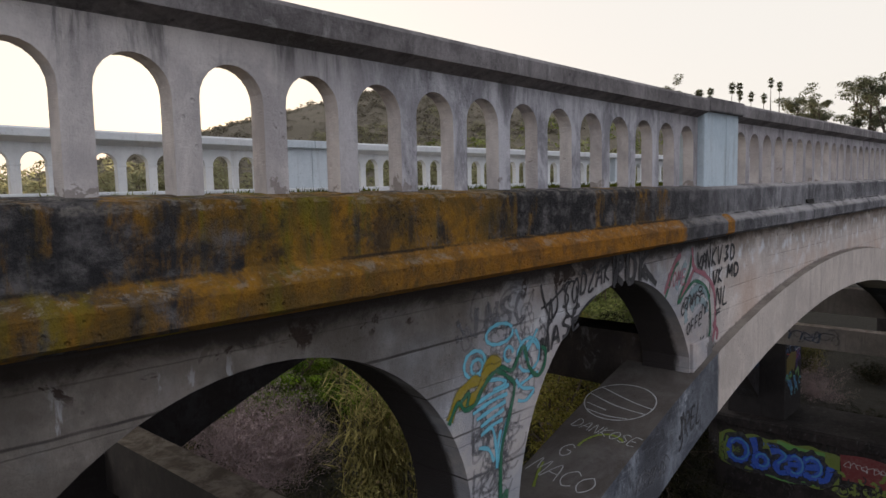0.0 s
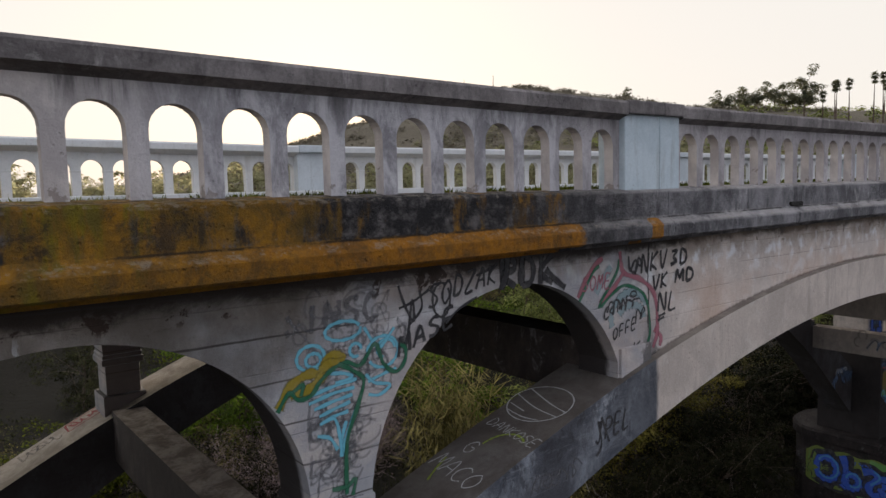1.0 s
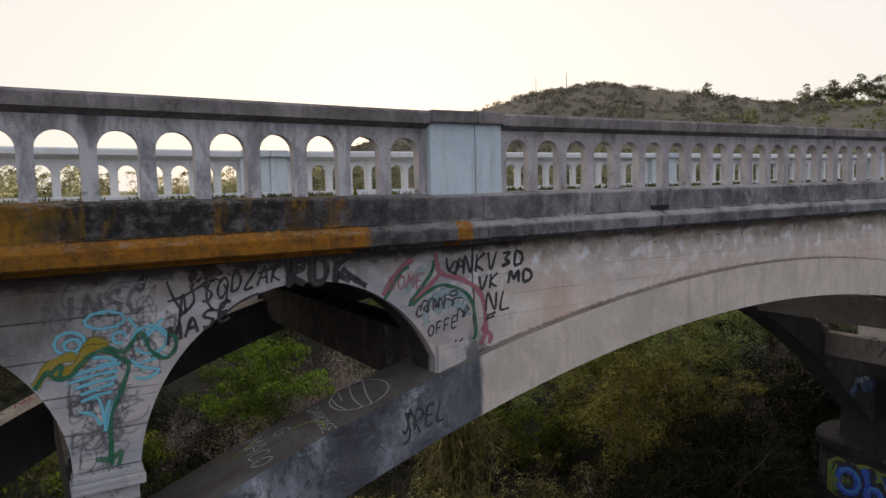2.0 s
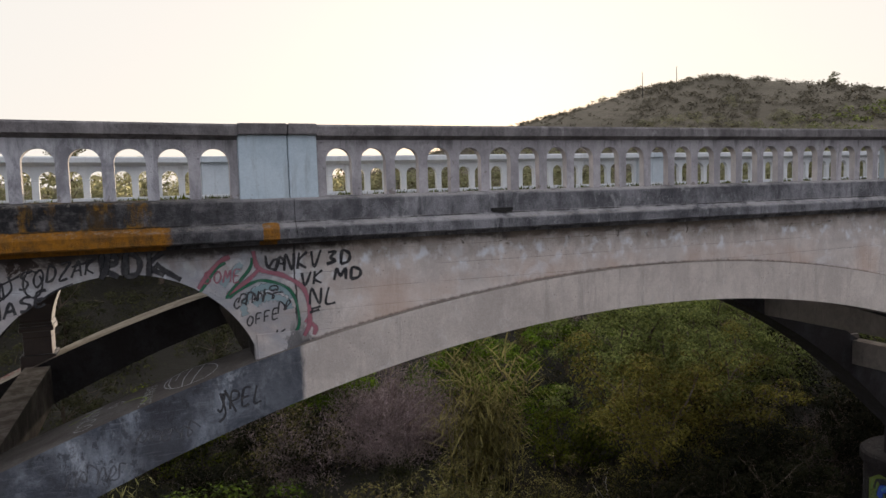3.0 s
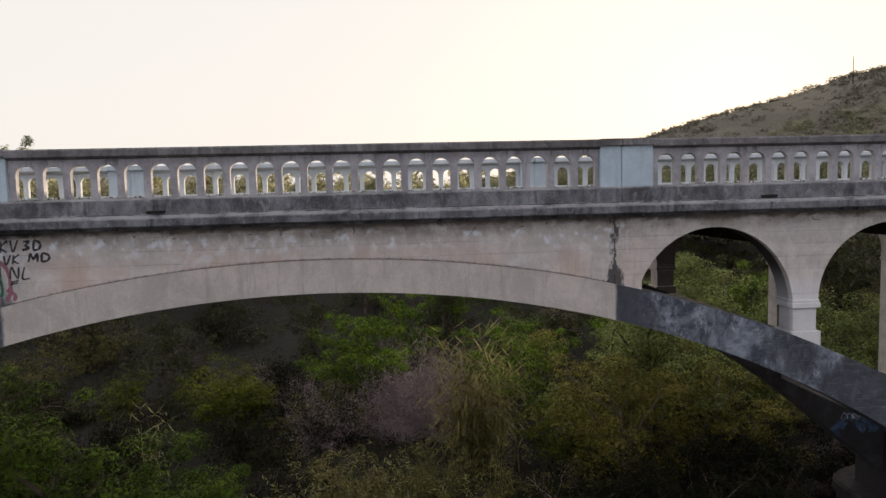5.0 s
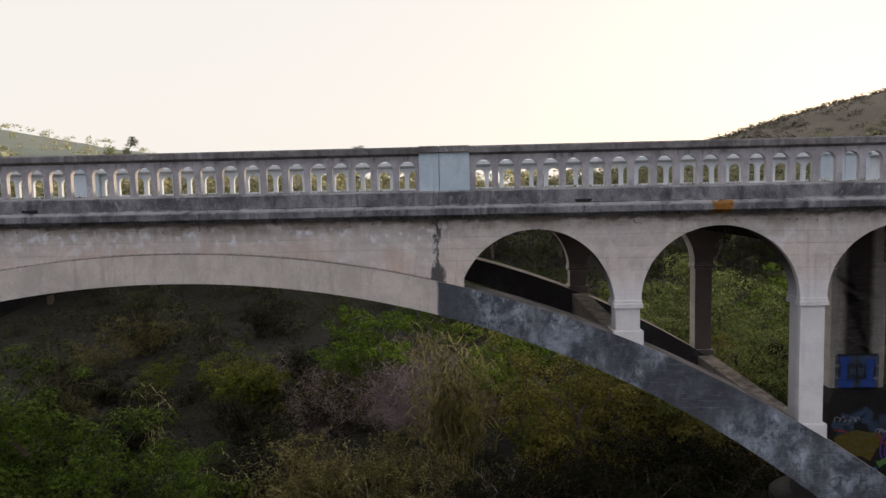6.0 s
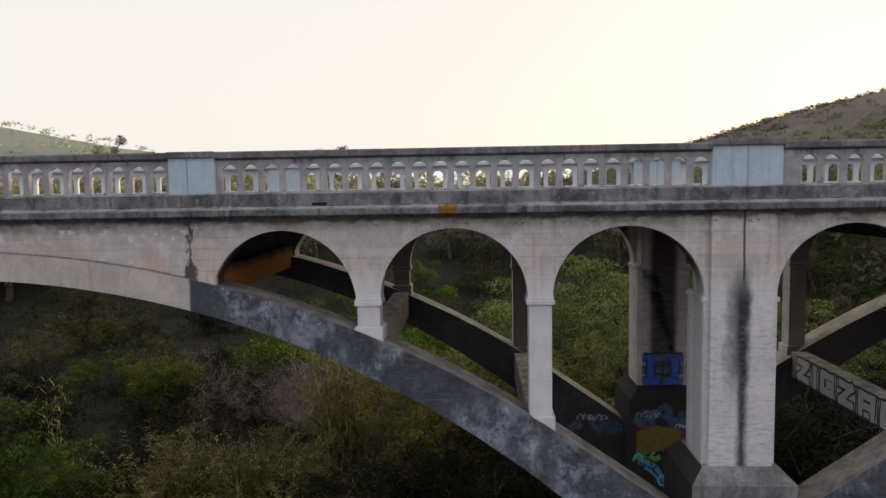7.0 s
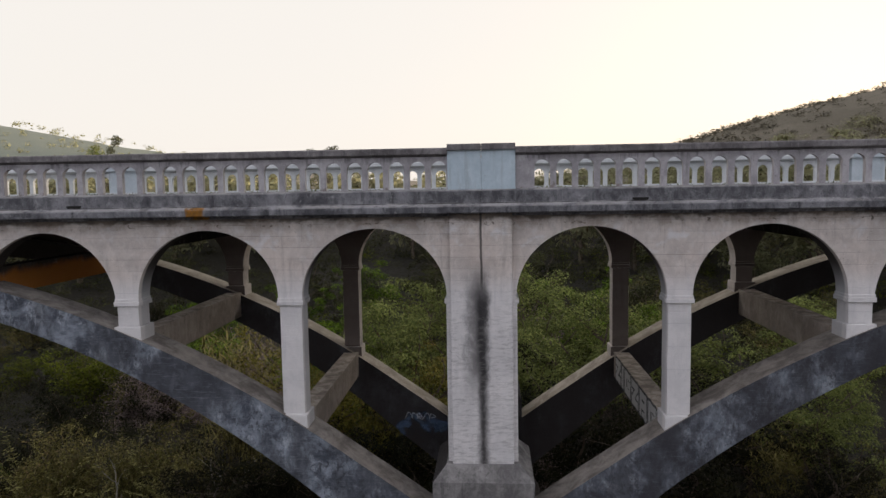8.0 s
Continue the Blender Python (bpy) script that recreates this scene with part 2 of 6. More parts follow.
lift_line = n_math(nt, "MULTIPLY", lift_line, n_math(nt, "MULTIPLY", n_ramp(nt, xx, -8.9, -8.5, 1.0, 0.0), n_ramp(nt, n_noise(nt, n_pos(nt, (0.6, 0.6, 4)), 1.6, 4), 0.36, 0.5)))
col = blot(nt, col, lift_line, (0.035, 0.03, 0.027), 0.85)                                                               # rough lines between pours
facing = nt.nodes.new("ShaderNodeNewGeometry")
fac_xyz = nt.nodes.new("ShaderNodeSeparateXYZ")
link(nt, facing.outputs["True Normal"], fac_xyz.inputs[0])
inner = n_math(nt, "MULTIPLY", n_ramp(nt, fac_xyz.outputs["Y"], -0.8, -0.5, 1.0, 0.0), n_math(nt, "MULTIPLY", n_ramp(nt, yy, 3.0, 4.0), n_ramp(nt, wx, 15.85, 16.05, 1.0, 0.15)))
col = blot(nt, col, n_math(nt, "MULTIPLY", inner, n_ramp(nt, n_math(nt, "ADD", zz, fray), 7.2, 7.6, 1.0, 0.0)), (0.085, 0.06, 0.048), 0.85)    # far wall's inner faces painted dark brown for the shade there
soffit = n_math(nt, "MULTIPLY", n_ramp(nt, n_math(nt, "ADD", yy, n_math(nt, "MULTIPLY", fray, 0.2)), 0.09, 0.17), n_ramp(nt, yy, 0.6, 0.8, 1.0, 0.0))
col = blot(nt, col, n_math(nt, "MULTIPLY", soffit, n_math(nt, "MAXIMUM", n_ramp(nt, n_math(nt, "ADD", zz, fray), 5.4, 6.0, 0.45, 1.0), n_ramp(nt, xx, -5.7, -5.4, 1.0, 0.0))), (0.026, 0.021, 0.02), 0.96)    # arch interiors blackened, their shade put into the colour
pale_leg = n_math(nt, "MULTIPLY", n_ramp(nt, zz, 5.8, 6.6, 1.0, 0.0), n_math(nt, "MULTIPLY", n_ramp(nt, wx, 8.4, 8.8), n_ramp(nt, yy, 0.8, 1.0, 1.0, 0.0)))
pale_leg = n_math(nt, "MULTIPLY", pale_leg, n_ramp(nt, xx, -8.7, -8.4))
col = blot(nt, col, pale_leg, (0.7, 0.7, 0.72), 0.5)                                        # limewash left on the shafts
side_x = n_math(nt, "SUBTRACT", xx, 16.95)
wob = n_math(nt, "MULTIPLY", n_math(nt, "SUBTRACT", n_noise(nt, n_pos(nt, (1.2, 1.2, 0.9)), 1.7, 7, 0.65), 0.5), 0.22)
crack = n_ramp(nt, n_math(nt, "ABSOLUTE", n_math(nt, "ADD", side_x, n_math(nt, "MULTIPLY", wob, 0.35))), 0.012, 0.035, 1.0, 0.0)
crack = n_math(nt, "MULTIPLY", crack, n_ramp(nt, zz, 5.9, 6.3))
flake = n_math(nt, "MULTIPLY", n_math(nt, "SUBTRACT", n_noise(nt, n_pos(nt, (1.6, 1.6, 1.0)), 3.0, 9, 0.76, 0.5), 0.5), 0.6)
veil_x = n_math(nt, "ADD", n_math(nt, "ADD", side_x, 0.13), flake)
veil = n_math(nt, "MULTIPLY", n_ramp(nt, n_math(nt, "ABSOLUTE", veil_x), 0.02, 0.34, 1.0, 0.0), band(nt, n_math(nt, "ADD", zz, n_math(nt, "MULTIPLY", wob, 3.0)), 3.9, 6.2, 0.45))
core_x = n_math(nt, "ABSOLUTE", n_math(nt, "ADD", n_math(nt, "SUBTRACT", side_x, 0.01), n_math(nt, "ADD", n_math(nt, "MULTIPLY", wob, 0.3), n_math(nt, "MULTIPLY", flake, 0.35))))
core_x = n_math(nt, "SUBTRACT", core_x, n_ramp(nt, zz, 3.6, 5.6, 0.0, 0.045))
core = n_math(nt, "MULTIPLY", n_ramp(nt, core_x, 0.0, 0.17, 1.0, 0.0), n_ramp(nt, n_math(nt, "ADD", zz, wob), 5.6, 6.7, 1.0, 0.0))
on_pier = n_ramp(nt, yy, 0.3, 0.5, 1.0, 0.0)
col = blot(nt, col, n_math(nt, "MULTIPLY", veil, on_pier), (0.07, 0.065, 0.065), 0.75)
col = blot(nt, col, n_math(nt, "MULTIPLY", core, on_pier), (0.018, 0.017, 0.018), 0.93)
col = blot(nt, col, n_math(nt, "MULTIPLY", crack, on_pier), (0.03, 0.027, 0.026), 0.85)
scale_ = n_noise(nt, n_pos(nt, (0.9, 0.9, 4.5)), 5.0, 7, 0.75, 0.5)
col = blot(nt, col, n_math(nt, "MULTIPLY", n_math(nt, "MULTIPLY", n_ramp(nt, scale_, 0.48, 0.62), n_ramp(nt, zz, 4.8, 6.2, 1.0, 0.25)), n_ramp(nt, wx, 16.0, 16.2)), (0.2, 0.19, 0.18), 0.42)
link(nt, col, b.inputs["Base Color"])

M_RIB = concrete("rib_concrete", (0.6, 0.535, 0.48), (0.45, 0.4, 0.36), stain=(0.15, 0.13, 0.115), stain_amt=0.4, pale=(0.7, 0.69, 0.67), pale_amt=0.3, mottle=0.2)
nt, b, col = base_of(M_RIB)
wx = wrapped_x(nt)
cloud = n_noise(nt, n_pos(nt), 1.9, 10, 0.74, 0.4)
edge = n_math(nt, "ADD", wx, n_math(nt, "MULTIPLY", n_noise(nt, n_pos(nt, (3, 3, 1)), 4.0, 5, 0.6), 0.12))
sooty = n_ramp(nt, edge, 5.4, 5.48)
tone = n_mix(nt, n_ramp(nt, cloud, 0.36, 0.64), (0.055, 0.062, 0.078), (0.26, 0.285, 0.325))
tone = n_mix(nt, n_ramp(nt, n_noise(nt, n_pos(nt, (1.0, 1.0, 0.55)), 3.0, 10, 0.78, 0.2), 0.53, 0.63, 0.0, 0.6), tone, (0.46, 0.49, 0.53))
tone = n_mix(nt, n_ramp(nt, n_noise(nt, n_pos(nt, (1, 1, 0.5)), 0.8, 7, 0.65), 0.4, 0.58, 0.0, 0.85), tone, (0.045, 0.046, 0.054))
tilt = nt.nodes.new("ShaderNodeMapping")
tilt.inputs["Rotation"].default_value = (0, radians(35), 0)
tilt.inputs["Scale"].default_value = (1.2, 1.2, 14)
link(nt, n_pos(nt), tilt.inputs["Vector"])
tone = n_mix(nt, n_ramp(nt, n_noise(nt, tilt.outputs["Vector"], 2.6, 6, 0.7), 0.54, 0.66, 0.0, 0.12), tone, (0.46, 0.49, 0.52))
scab = n_math(nt, "MULTIPLY", n_ramp(nt, n_noise(nt, n_pos(nt, (1.4, 1.4, 1.0)), 7.0, 7, 0.7), 0.53, 0.58), n_ramp(nt, n_noise(nt, n_pos(nt), 0.9, 3), 0.44, 0.54))
tone = n_mix(nt, n_math(nt, "MULTIPLY", scab, 0.7), tone, (0.035, 0.036, 0.042))
joint_dark = band(nt, wx, 5.3, 6.0, 0.35)
tone = n_mix(nt, n_math(nt, "MULTIPLY", joint_dark, 0.7), tone, (0.06, 0.064, 0.075))
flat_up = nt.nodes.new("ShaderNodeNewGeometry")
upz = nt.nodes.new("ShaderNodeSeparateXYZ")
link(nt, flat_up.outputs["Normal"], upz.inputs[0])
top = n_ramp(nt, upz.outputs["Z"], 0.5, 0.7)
dust = n_mix(nt, n_ramp(nt, cloud, 0.35, 0.65), (0.13, 0.11, 0.095), (0.3, 0.265, 0.23))
smoke = n_math(nt, "MULTIPLY", n_ramp(nt, n_axis(nt, "X"), 17.5, 19.5), n_ramp(nt, n_noise(nt, n_pos(nt, (1.0, 1.0, 0.6)), 1.3, 8, 0.7), 0.4, 0.56, 0.15, 0.75))
tone = n_mix(nt, smoke, tone, (0.035, 0.033, 0.037))                                        # blacker growth on the next span
col = n_mix(nt, sooty, col, tone)
# pale tone that stands for sunlight on the far rib's top
bare = n_mix(nt, n_ramp(nt, cloud, 0.35, 0.65), (0.32, 0.275, 0.22), (0.56, 0.49, 0.4))
dust = blot(nt, dust, n_ramp(nt, n_axis(nt, "X"), -6.0, -4.0, 1.0, 0.0), (0.075, 0.063, 0.053), 0.7)                      # darker by the abutment
dust = n_mix(nt, n_ramp(nt, n_axis(nt, "Y"), 5.0, 6.0), dust, bare)                              # far rib's top painted paler, for the low sun across it
col = n_mix(nt, n_math(nt, "MULTIPLY", top, 0.85), col, dust)
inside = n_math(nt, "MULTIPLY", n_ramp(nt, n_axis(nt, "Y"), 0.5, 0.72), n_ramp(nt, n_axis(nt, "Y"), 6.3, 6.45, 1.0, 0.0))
col = blot(nt, col, n_math(nt, "MULTIPLY", inside, n_ramp(nt, upz.outputs["Z"], 0.4, 0.6, 1.0, 0.0)), (0.032, 0.026, 0.024), 0.88)   # shade painted on the inner sides of the ribs
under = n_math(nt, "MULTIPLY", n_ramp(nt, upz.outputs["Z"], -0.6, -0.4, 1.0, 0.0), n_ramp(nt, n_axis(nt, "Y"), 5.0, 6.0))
col = blot(nt, col, under, (0.05, 0.042, 0.038), 0.85)                                          # the far rib's underside, its shade painted dark brown
link(nt, col, b.inputs["Base Color"])

M_RAIL = concrete("rail_concrete", (0.48, 0.455, 0.465), (0.305, 0.288, 0.298), stain=(0.1, 0.095, 0.1), stain_amt=0.5, streak=2.5, pale=(0.6, 0.6, 0.6), pale_amt=0.35, mottle=0.25)
nt, b, col = base_of(M_RAIL)
xx, zz = n_axis(nt, "X"), n_axis(nt, "Z")
fair = n_mix(nt, n_ramp(nt, n_noise(nt, n_pos(nt, (1.2, 1.2, 0.7)), 2.4, 8, 0.68, 0.3), 0.36, 0.66), (0.4, 0.37, 0.36), (0.66, 0.615, 0.58))
col = n_mix(nt, n_math(nt, "MULTIPLY", n_ramp(nt, xx, -10.9, -9.9, 1.0, 0.0), 0.8), col, fair)                          # paler, cleaner casting at the abutment end
cool = n_mix(nt, n_ramp(nt, n_noise(nt, n_pos(nt, (1.5, 1.5, 0.6)), 3.4, 9, 0.74, 0.5), 0.36, 0.6), (0.18, 0.18, 0.2), (0.56, 0.56, 0.59))
col = n_mix(nt, n_math(nt, "MULTIPLY", band(nt, xx, -10.3, -6.5, 0.7), 0.7), col, cool)                                  # greyer, streaked casting
jamb_face = nt.nodes.new("ShaderNodeNewGeometry")
jamb_xyz = nt.nodes.new("ShaderNodeSeparateXYZ")
link(nt, jamb_face.outputs["True Normal"], jamb_xyz.inputs[0])
col = n_mix(nt, n_math(nt, "MULTIPLY", n_ramp(nt, n_math(nt, "ABSOLUTE", jamb_xyz.outputs["X"]), 0.5, 0.8), 0.7), col, fair)   # jambs painted paler and warmer, for the glow they catch
run = n_math(nt, "MULTIPLY", n_ramp(nt, n_noise(nt, n_pos(nt, (2.4, 2.4, 0.35)), 2.0, 8, 0.7, 0.3), 0.5, 0.64), n_ramp(nt, n_math(nt, "ADD", zz, n_math(nt, "MULTIPLY", n_noise(nt, n_pos(nt), 3.0, 6), 0.3)), 8.72, 8.95))
col = blot(nt, col, run, (0.07, 0.066, 0.07), 0.7)                                                                          # black runs from under the coping
sp = n_noise(nt, n_pos(nt), 4.2, 6, 0.65, 0.5)
low = n_ramp(nt, n_math(nt, "SUBTRACT", zz, n_ramp(nt, xx, -12.0, -6.0, 0.06, 0.0)), 8.1, 8.26, 0.12, 0.0)
col = blot(nt, col, n_ramp(nt, n_math(nt, "ADD", sp, low), 0.69, 0.71), (0.2, 0.17, 0.15), 0.7)                       # spalled feet and knocks
link(nt, col, b.inputs["Base Color"])
M_COPING = concrete("coping_concrete", (0.27, 0.25, 0.25), (0.11, 0.1, 0.1), stain_amt=0.55, pale=(0.5, 0.49, 0.48), pale_amt=0.35)
M_LEDGE = concrete("ledge_concrete", (0.29, 0.285, 0.3), (0.085, 0.084, 0.092), stain=(0.022, 0.022, 0.026), stain_amt=0.9, streak=2.2, pale=(0.5, 0.5, 0.5), pale_amt=0.45, bump=0.9)
nt, b, col = base_of(M_LEDGE)
xx, zz = n_axis(nt, "X"), n_axis(nt, "Z")
dust_light = n_math(nt, "MULTIPLY", n_math(nt, "MAXIMUM", band(nt, zz, 7.755, 7.83, 0.02), n_ramp(nt, zz, 8.05, 8.085)), n_ramp(nt, n_noise(nt, n_pos(nt, (1, 1, 3)), 2.6, 7, 0.7), 0.35, 0.6))
col = n_mix(nt, n_math(nt, "MULTIPLY", dust_light, n_ramp(nt, xx, -9.5, -7.0, 0.3, 0.65)), col, (0.46, 0.44, 0.43))                     # dust on the top edge, and the moulding's highlight painted in
west = n_ramp(nt, xx, -7.5, -4.5, 1.0, 0.0)
old = n_mix(nt, n_ramp(nt, n_noise(nt, n_pos(nt, (1.0, 1.0, 1.3)), 7.0, 9, 0.68, 0.0), 0.44, 0.72), (0.011, 0.0105, 0.0115), (0.13, 0.122, 0.12))
col = n_mix(nt, n_math(nt, "MULTIPLY", west, 0.93), col, old)                                # older, blacker casting at the abutment end
lich = n_math(nt, "ADD", n_math(nt, "MULTIPLY", n_noise(nt, n_pos(nt, (1.9, 1.9, 0.3)), 2.4, 8, 0.62, 0.3), 0.5), n_math(nt, "MULTIPLY", n_noise(nt, n_pos(nt, (1.0, 1.0, 0.8)), 1.5, 9, 0.7, 0.5), 0.3))
lich = n_math(nt, "ADD", lich, n_math(nt, "MULTIPLY", n_noise(nt, n_pos(nt, (1.2, 1.2, 0.8)), 7.5, 7, 0.74, 0.5), 0.2))
reach = n_math(nt, "ADD", n_ramp(nt, xx, -12.0, -10.6, 0.535, 0.415), n_ramp(nt, xx, -9.6, -9.1, 0.0, 0.11))
lip = n_ramp(nt, zz, 7.8, 7.84, 1.0, 0.0)                                           # the moulding under the face carries the freshest growth
reach = n_math(nt, "ADD", reach, n_math(nt, "SUBTRACT", n_ramp(nt, xx, -7.0, -6.3, 0.0, 0.4), n_math(nt, "MULTIPLY", lip, n_ramp(nt, xx, -11.2, -9.0, 0.07, 0.17))))
reach = n_math(nt, "SUBTRACT", reach, n_math(nt, "MULTIPLY", n_math(nt, "MULTIPLY", band(nt, xx, 10.75, 11.2, 0.2), lip), 0.36))
reach = n_math(nt, "SUBTRACT", reach, n_math(nt, "MULTIPLY", band(nt, xx, -5.7, -5.5, 0.06), n_ramp(nt, zz, 7.8, 7.85, 0.5, 0.0)))
mask = n_ramp(nt, n_math(nt, "SUBTRACT", lich, reach), -0.03, 0.06)
hue = n_mix(nt, n_ramp(nt, n_noise(nt, n_pos(nt), 2.6, 7, 0.65), 0.35, 0.65), (0.1, 0.062, 0.011), (0.31, 0.15, 0.01))
hue = n_mix(nt, n_math(nt, "MULTIPLY", n_ramp(nt, n_noise(nt, n_pos(nt, (3.0, 3.0, 0.5)), 2.2, 5, 0.6), 0.5, 0.62), n_ramp(nt, xx, -10.6, -9.8, 0.8, 0.2)), hue, (0.15, 0.13, 0.006))       # yellow-green algae in runs
hue = n_mix(nt, n_math(nt, "MULTIPLY", lip, n_ramp(nt, xx, -11.0, -8.5, 0.1, 0.85)), hue, (0.34, 0.135, 0.008))
hue = n_mix(nt, n_ramp(nt, n_noise(nt, n_pos(nt), 11, 8, 0.76, 0.3), 0.42, 0.6, 0.0, 0.42), hue, (0.06, 0.046, 0.02))
stain_x = n_noise(nt, n_pos(nt, (1.3, 1.3, 0.9)), 2.1, 9, 0.74, 0.4)
hue = n_mix(nt, n_math(nt, "MULTIPLY", n_ramp(nt, stain_x, 0.51, 0.6), n_ramp(nt, zz, 7.8, 7.86, 0.4, 0.75)), hue, (0.024, 0.02, 0.017))
col = n_mix(nt, n_math(nt, "MULTIPLY", mask, 0.93), col, hue)
fleck = n_math(nt, "MULTIPLY", n_ramp(nt, n_noise(nt, n_pos(nt), 24, 5, 0.7), 0.6, 0.68), n_ramp(nt, n_noise(nt, n_pos(nt), 2.8, 4), 0.45, 0.6))
chip = n_math(nt, "MULTIPLY", n_ramp(nt, n_noise(nt, n_pos(nt), 19, 7, 0.75), 0.57, 0.63), n_math(nt, "MAXIMUM", band(nt, zz, 7.745, 7.815, 0.012), n_ramp(nt, zz, 8.06, 8.085)))
col = n_mix(nt, n_math(nt, "MULTIPLY", n_math(nt, "MAXIMUM", n_math(nt, "MULTIPLY", fleck, 0.5), chip), n_math(nt, "MULTIPLY", west, 0.4)), col, (0.3, 0.27, 0.23))    # chipped arrises and pale flecks
seat = n_math(nt, "MULTIPLY", band(nt, n_math(nt, "ADD", zz, n_math(nt, "MULTIPLY", n_math(nt, "SUBTRACT", n_noise(nt, n_pos(nt), 9, 5, 0.7), 0.5), 0.02)), 7.812, 7.828, 0.006), n_ramp(nt, n_noise(nt, n_pos(nt, (1, 1, 3)), 2.2, 6, 0.7), 0.4, 0.55))
col = blot(nt, col, seat, (0.012, 0.01, 0.009), 0.85)                                    # dirt caught where the face meets the moulding
worn = n_math(nt, "MULTIPLY", n_math(nt, "MAXIMUM", band(nt, zz, 7.752, 7.795, 0.008), n_ramp(nt, zz, 8.075, 8.09)), n_ramp(nt, n_noise(nt, n_pos(nt, (1.5, 1.5, 3)), 5.5, 9, 0.78, 0.4), 0.5, 0.6))
col = blot(nt, col, worn, (0.3, 0.27, 0.23), 0.4)                                       # aggregate bared along the arrises
link(nt, col, b.inputs["Base Color"])

M_PAINT = concrete("pale_paint", (0.52, 0.6, 0.645), (0.42, 0.5, 0.55), stain=(0.24, 0.245, 0.25), stain_amt=0.45, pale=(0.66, 0.7, 0.72), pale_amt=0.3, bump=0.3, mottle=0.2)
M_PAINT_PALE = concrete("faded_paint", (0.56, 0.61, 0.64), (0.46, 0.51, 0.54), stain=(0.24, 0.24, 0.24), stain_amt=0.35, pale_amt=0.15, bump=0.25, mottle=0.12)
M_WHITE = concrete("white_paint", (0.68, 0.69, 0.69), (0.58, 0.6, 0.61), stain=(0.3, 0.29, 0.27), stain_amt=0.35, pale_amt=0.1, bump=0.25, mottle=0.15)
# deck underside: the shade below it is darkened into this colour
M_DARK = concrete("under_shade_concrete", (0.05, 0.04, 0.036), (0.022, 0.018, 0.017), stain_amt=0.6)
M_DIA = concrete("rusty_wall", (0.1, 0.08, 0.07), (0.05, 0.042, 0.04), stain_amt=0.5)
nt, b, col = base_of(M_DIA)
rusty = n_math(nt, "MULTIPLY", n_ramp(nt, n_math(nt, "ADD", n_axis(nt, "Z"), n_math(nt, "MULTIPLY", n_noise(nt, n_pos(nt), 1.6, 6), 0.5)), 6.5, 6.75, 1.0, 0.0), band(nt, n_axis(nt, "X"), 5.0, 7.0, 0.1))
col = blot(nt, col, rusty, (0.42, 0.15, 0.025), 0.9)
link(nt, col, b.inputs["Base Color"])
M_STRUT = concrete("strut_concrete", (0.46, 0.39, 0.33), (0.28, 0.235, 0.2), stain=(0.08, 0.065, 0.055), stain_amt=0.5, pale_amt=0.15)
nt, b, col = base_of(M_STRUT)
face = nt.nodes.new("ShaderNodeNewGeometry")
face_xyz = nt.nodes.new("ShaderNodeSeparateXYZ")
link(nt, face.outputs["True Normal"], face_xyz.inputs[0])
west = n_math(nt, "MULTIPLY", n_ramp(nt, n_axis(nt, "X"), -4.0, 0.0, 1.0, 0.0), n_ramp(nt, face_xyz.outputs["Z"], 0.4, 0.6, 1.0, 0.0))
col = blot(nt, col, n_math(nt, "MULTIPLY", west, n_ramp(nt, n_noise(nt, n_pos(nt), 2.0, 7, 0.7), 0.3, 0.6, 0.6, 1.0)), (0.04, 0.035, 0.034), 0.9)     # near-black sides of the struts by the abutment, tops left out
# -x faces greyed down: shade painted on the side away from light
shaded_side = n_math(nt, "MULTIPLY", n_ramp(nt, n_axis(nt, "X"), 14.0, 15.0, 1.0, 0.0), n_ramp(nt, face_xyz.outputs["X"], -0.7, -0.4, 1.0, 0.0))
col = blot(nt, col, shaded_side, (0.15, 0.14, 0.14), 0.45)
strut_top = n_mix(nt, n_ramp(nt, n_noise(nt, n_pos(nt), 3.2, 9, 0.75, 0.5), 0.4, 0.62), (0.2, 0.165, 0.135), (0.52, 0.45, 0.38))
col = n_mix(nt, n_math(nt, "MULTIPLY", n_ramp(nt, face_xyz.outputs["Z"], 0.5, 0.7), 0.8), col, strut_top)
link(nt, col, b.inputs["Base Color"])
M_BASE = concrete("base_concrete", (0.042, 0.034, 0.032), (0.016, 0.013, 0.013), stain=(0.015, 0.018, 0.018), stain_amt=0.7, pale_amt=0.1)
M_PLINTH = concrete("plinth_concrete", (0.3, 0.285, 0.275), (0.13, 0.122, 0.12), stain=(0.03, 0.028, 0.028), stain_amt=0.75, pale_amt=0.2)
nt, b, col = base_of(M_PLINTH)
pf = nt.nodes.new("ShaderNodeNewGeometry")
pf_xyz = nt.nodes.new("ShaderNodeSeparateXYZ")
link(nt, pf.outputs["True Normal"], pf_xyz.inputs[0])
col = blot(nt, col, n_math(nt, "MAXIMUM", n_ramp(nt, pf_xyz.outputs["X"], -0.7, -0.4, 1.0, 0.0), n_ramp(nt, n_axis(nt, "Y"), 3.0, 4.0)), (0.018, 0.015, 0.015), 0.94)       # shade put into the colour: -x faces and far plinths near black
link(nt, col, b.inputs["Base Color"])
M_ASPHALT = concrete("asphalt", (0.09, 0.088, 0.085), (0.05, 0.05, 0.05), stain_amt=0.3, pale_amt=0.1)
M_HOLE = concrete("dark_iron", (0.03, 0.028, 0.026), (0.015, 0.014, 0.013), stain_amt=0.3, pale_amt=0.0)


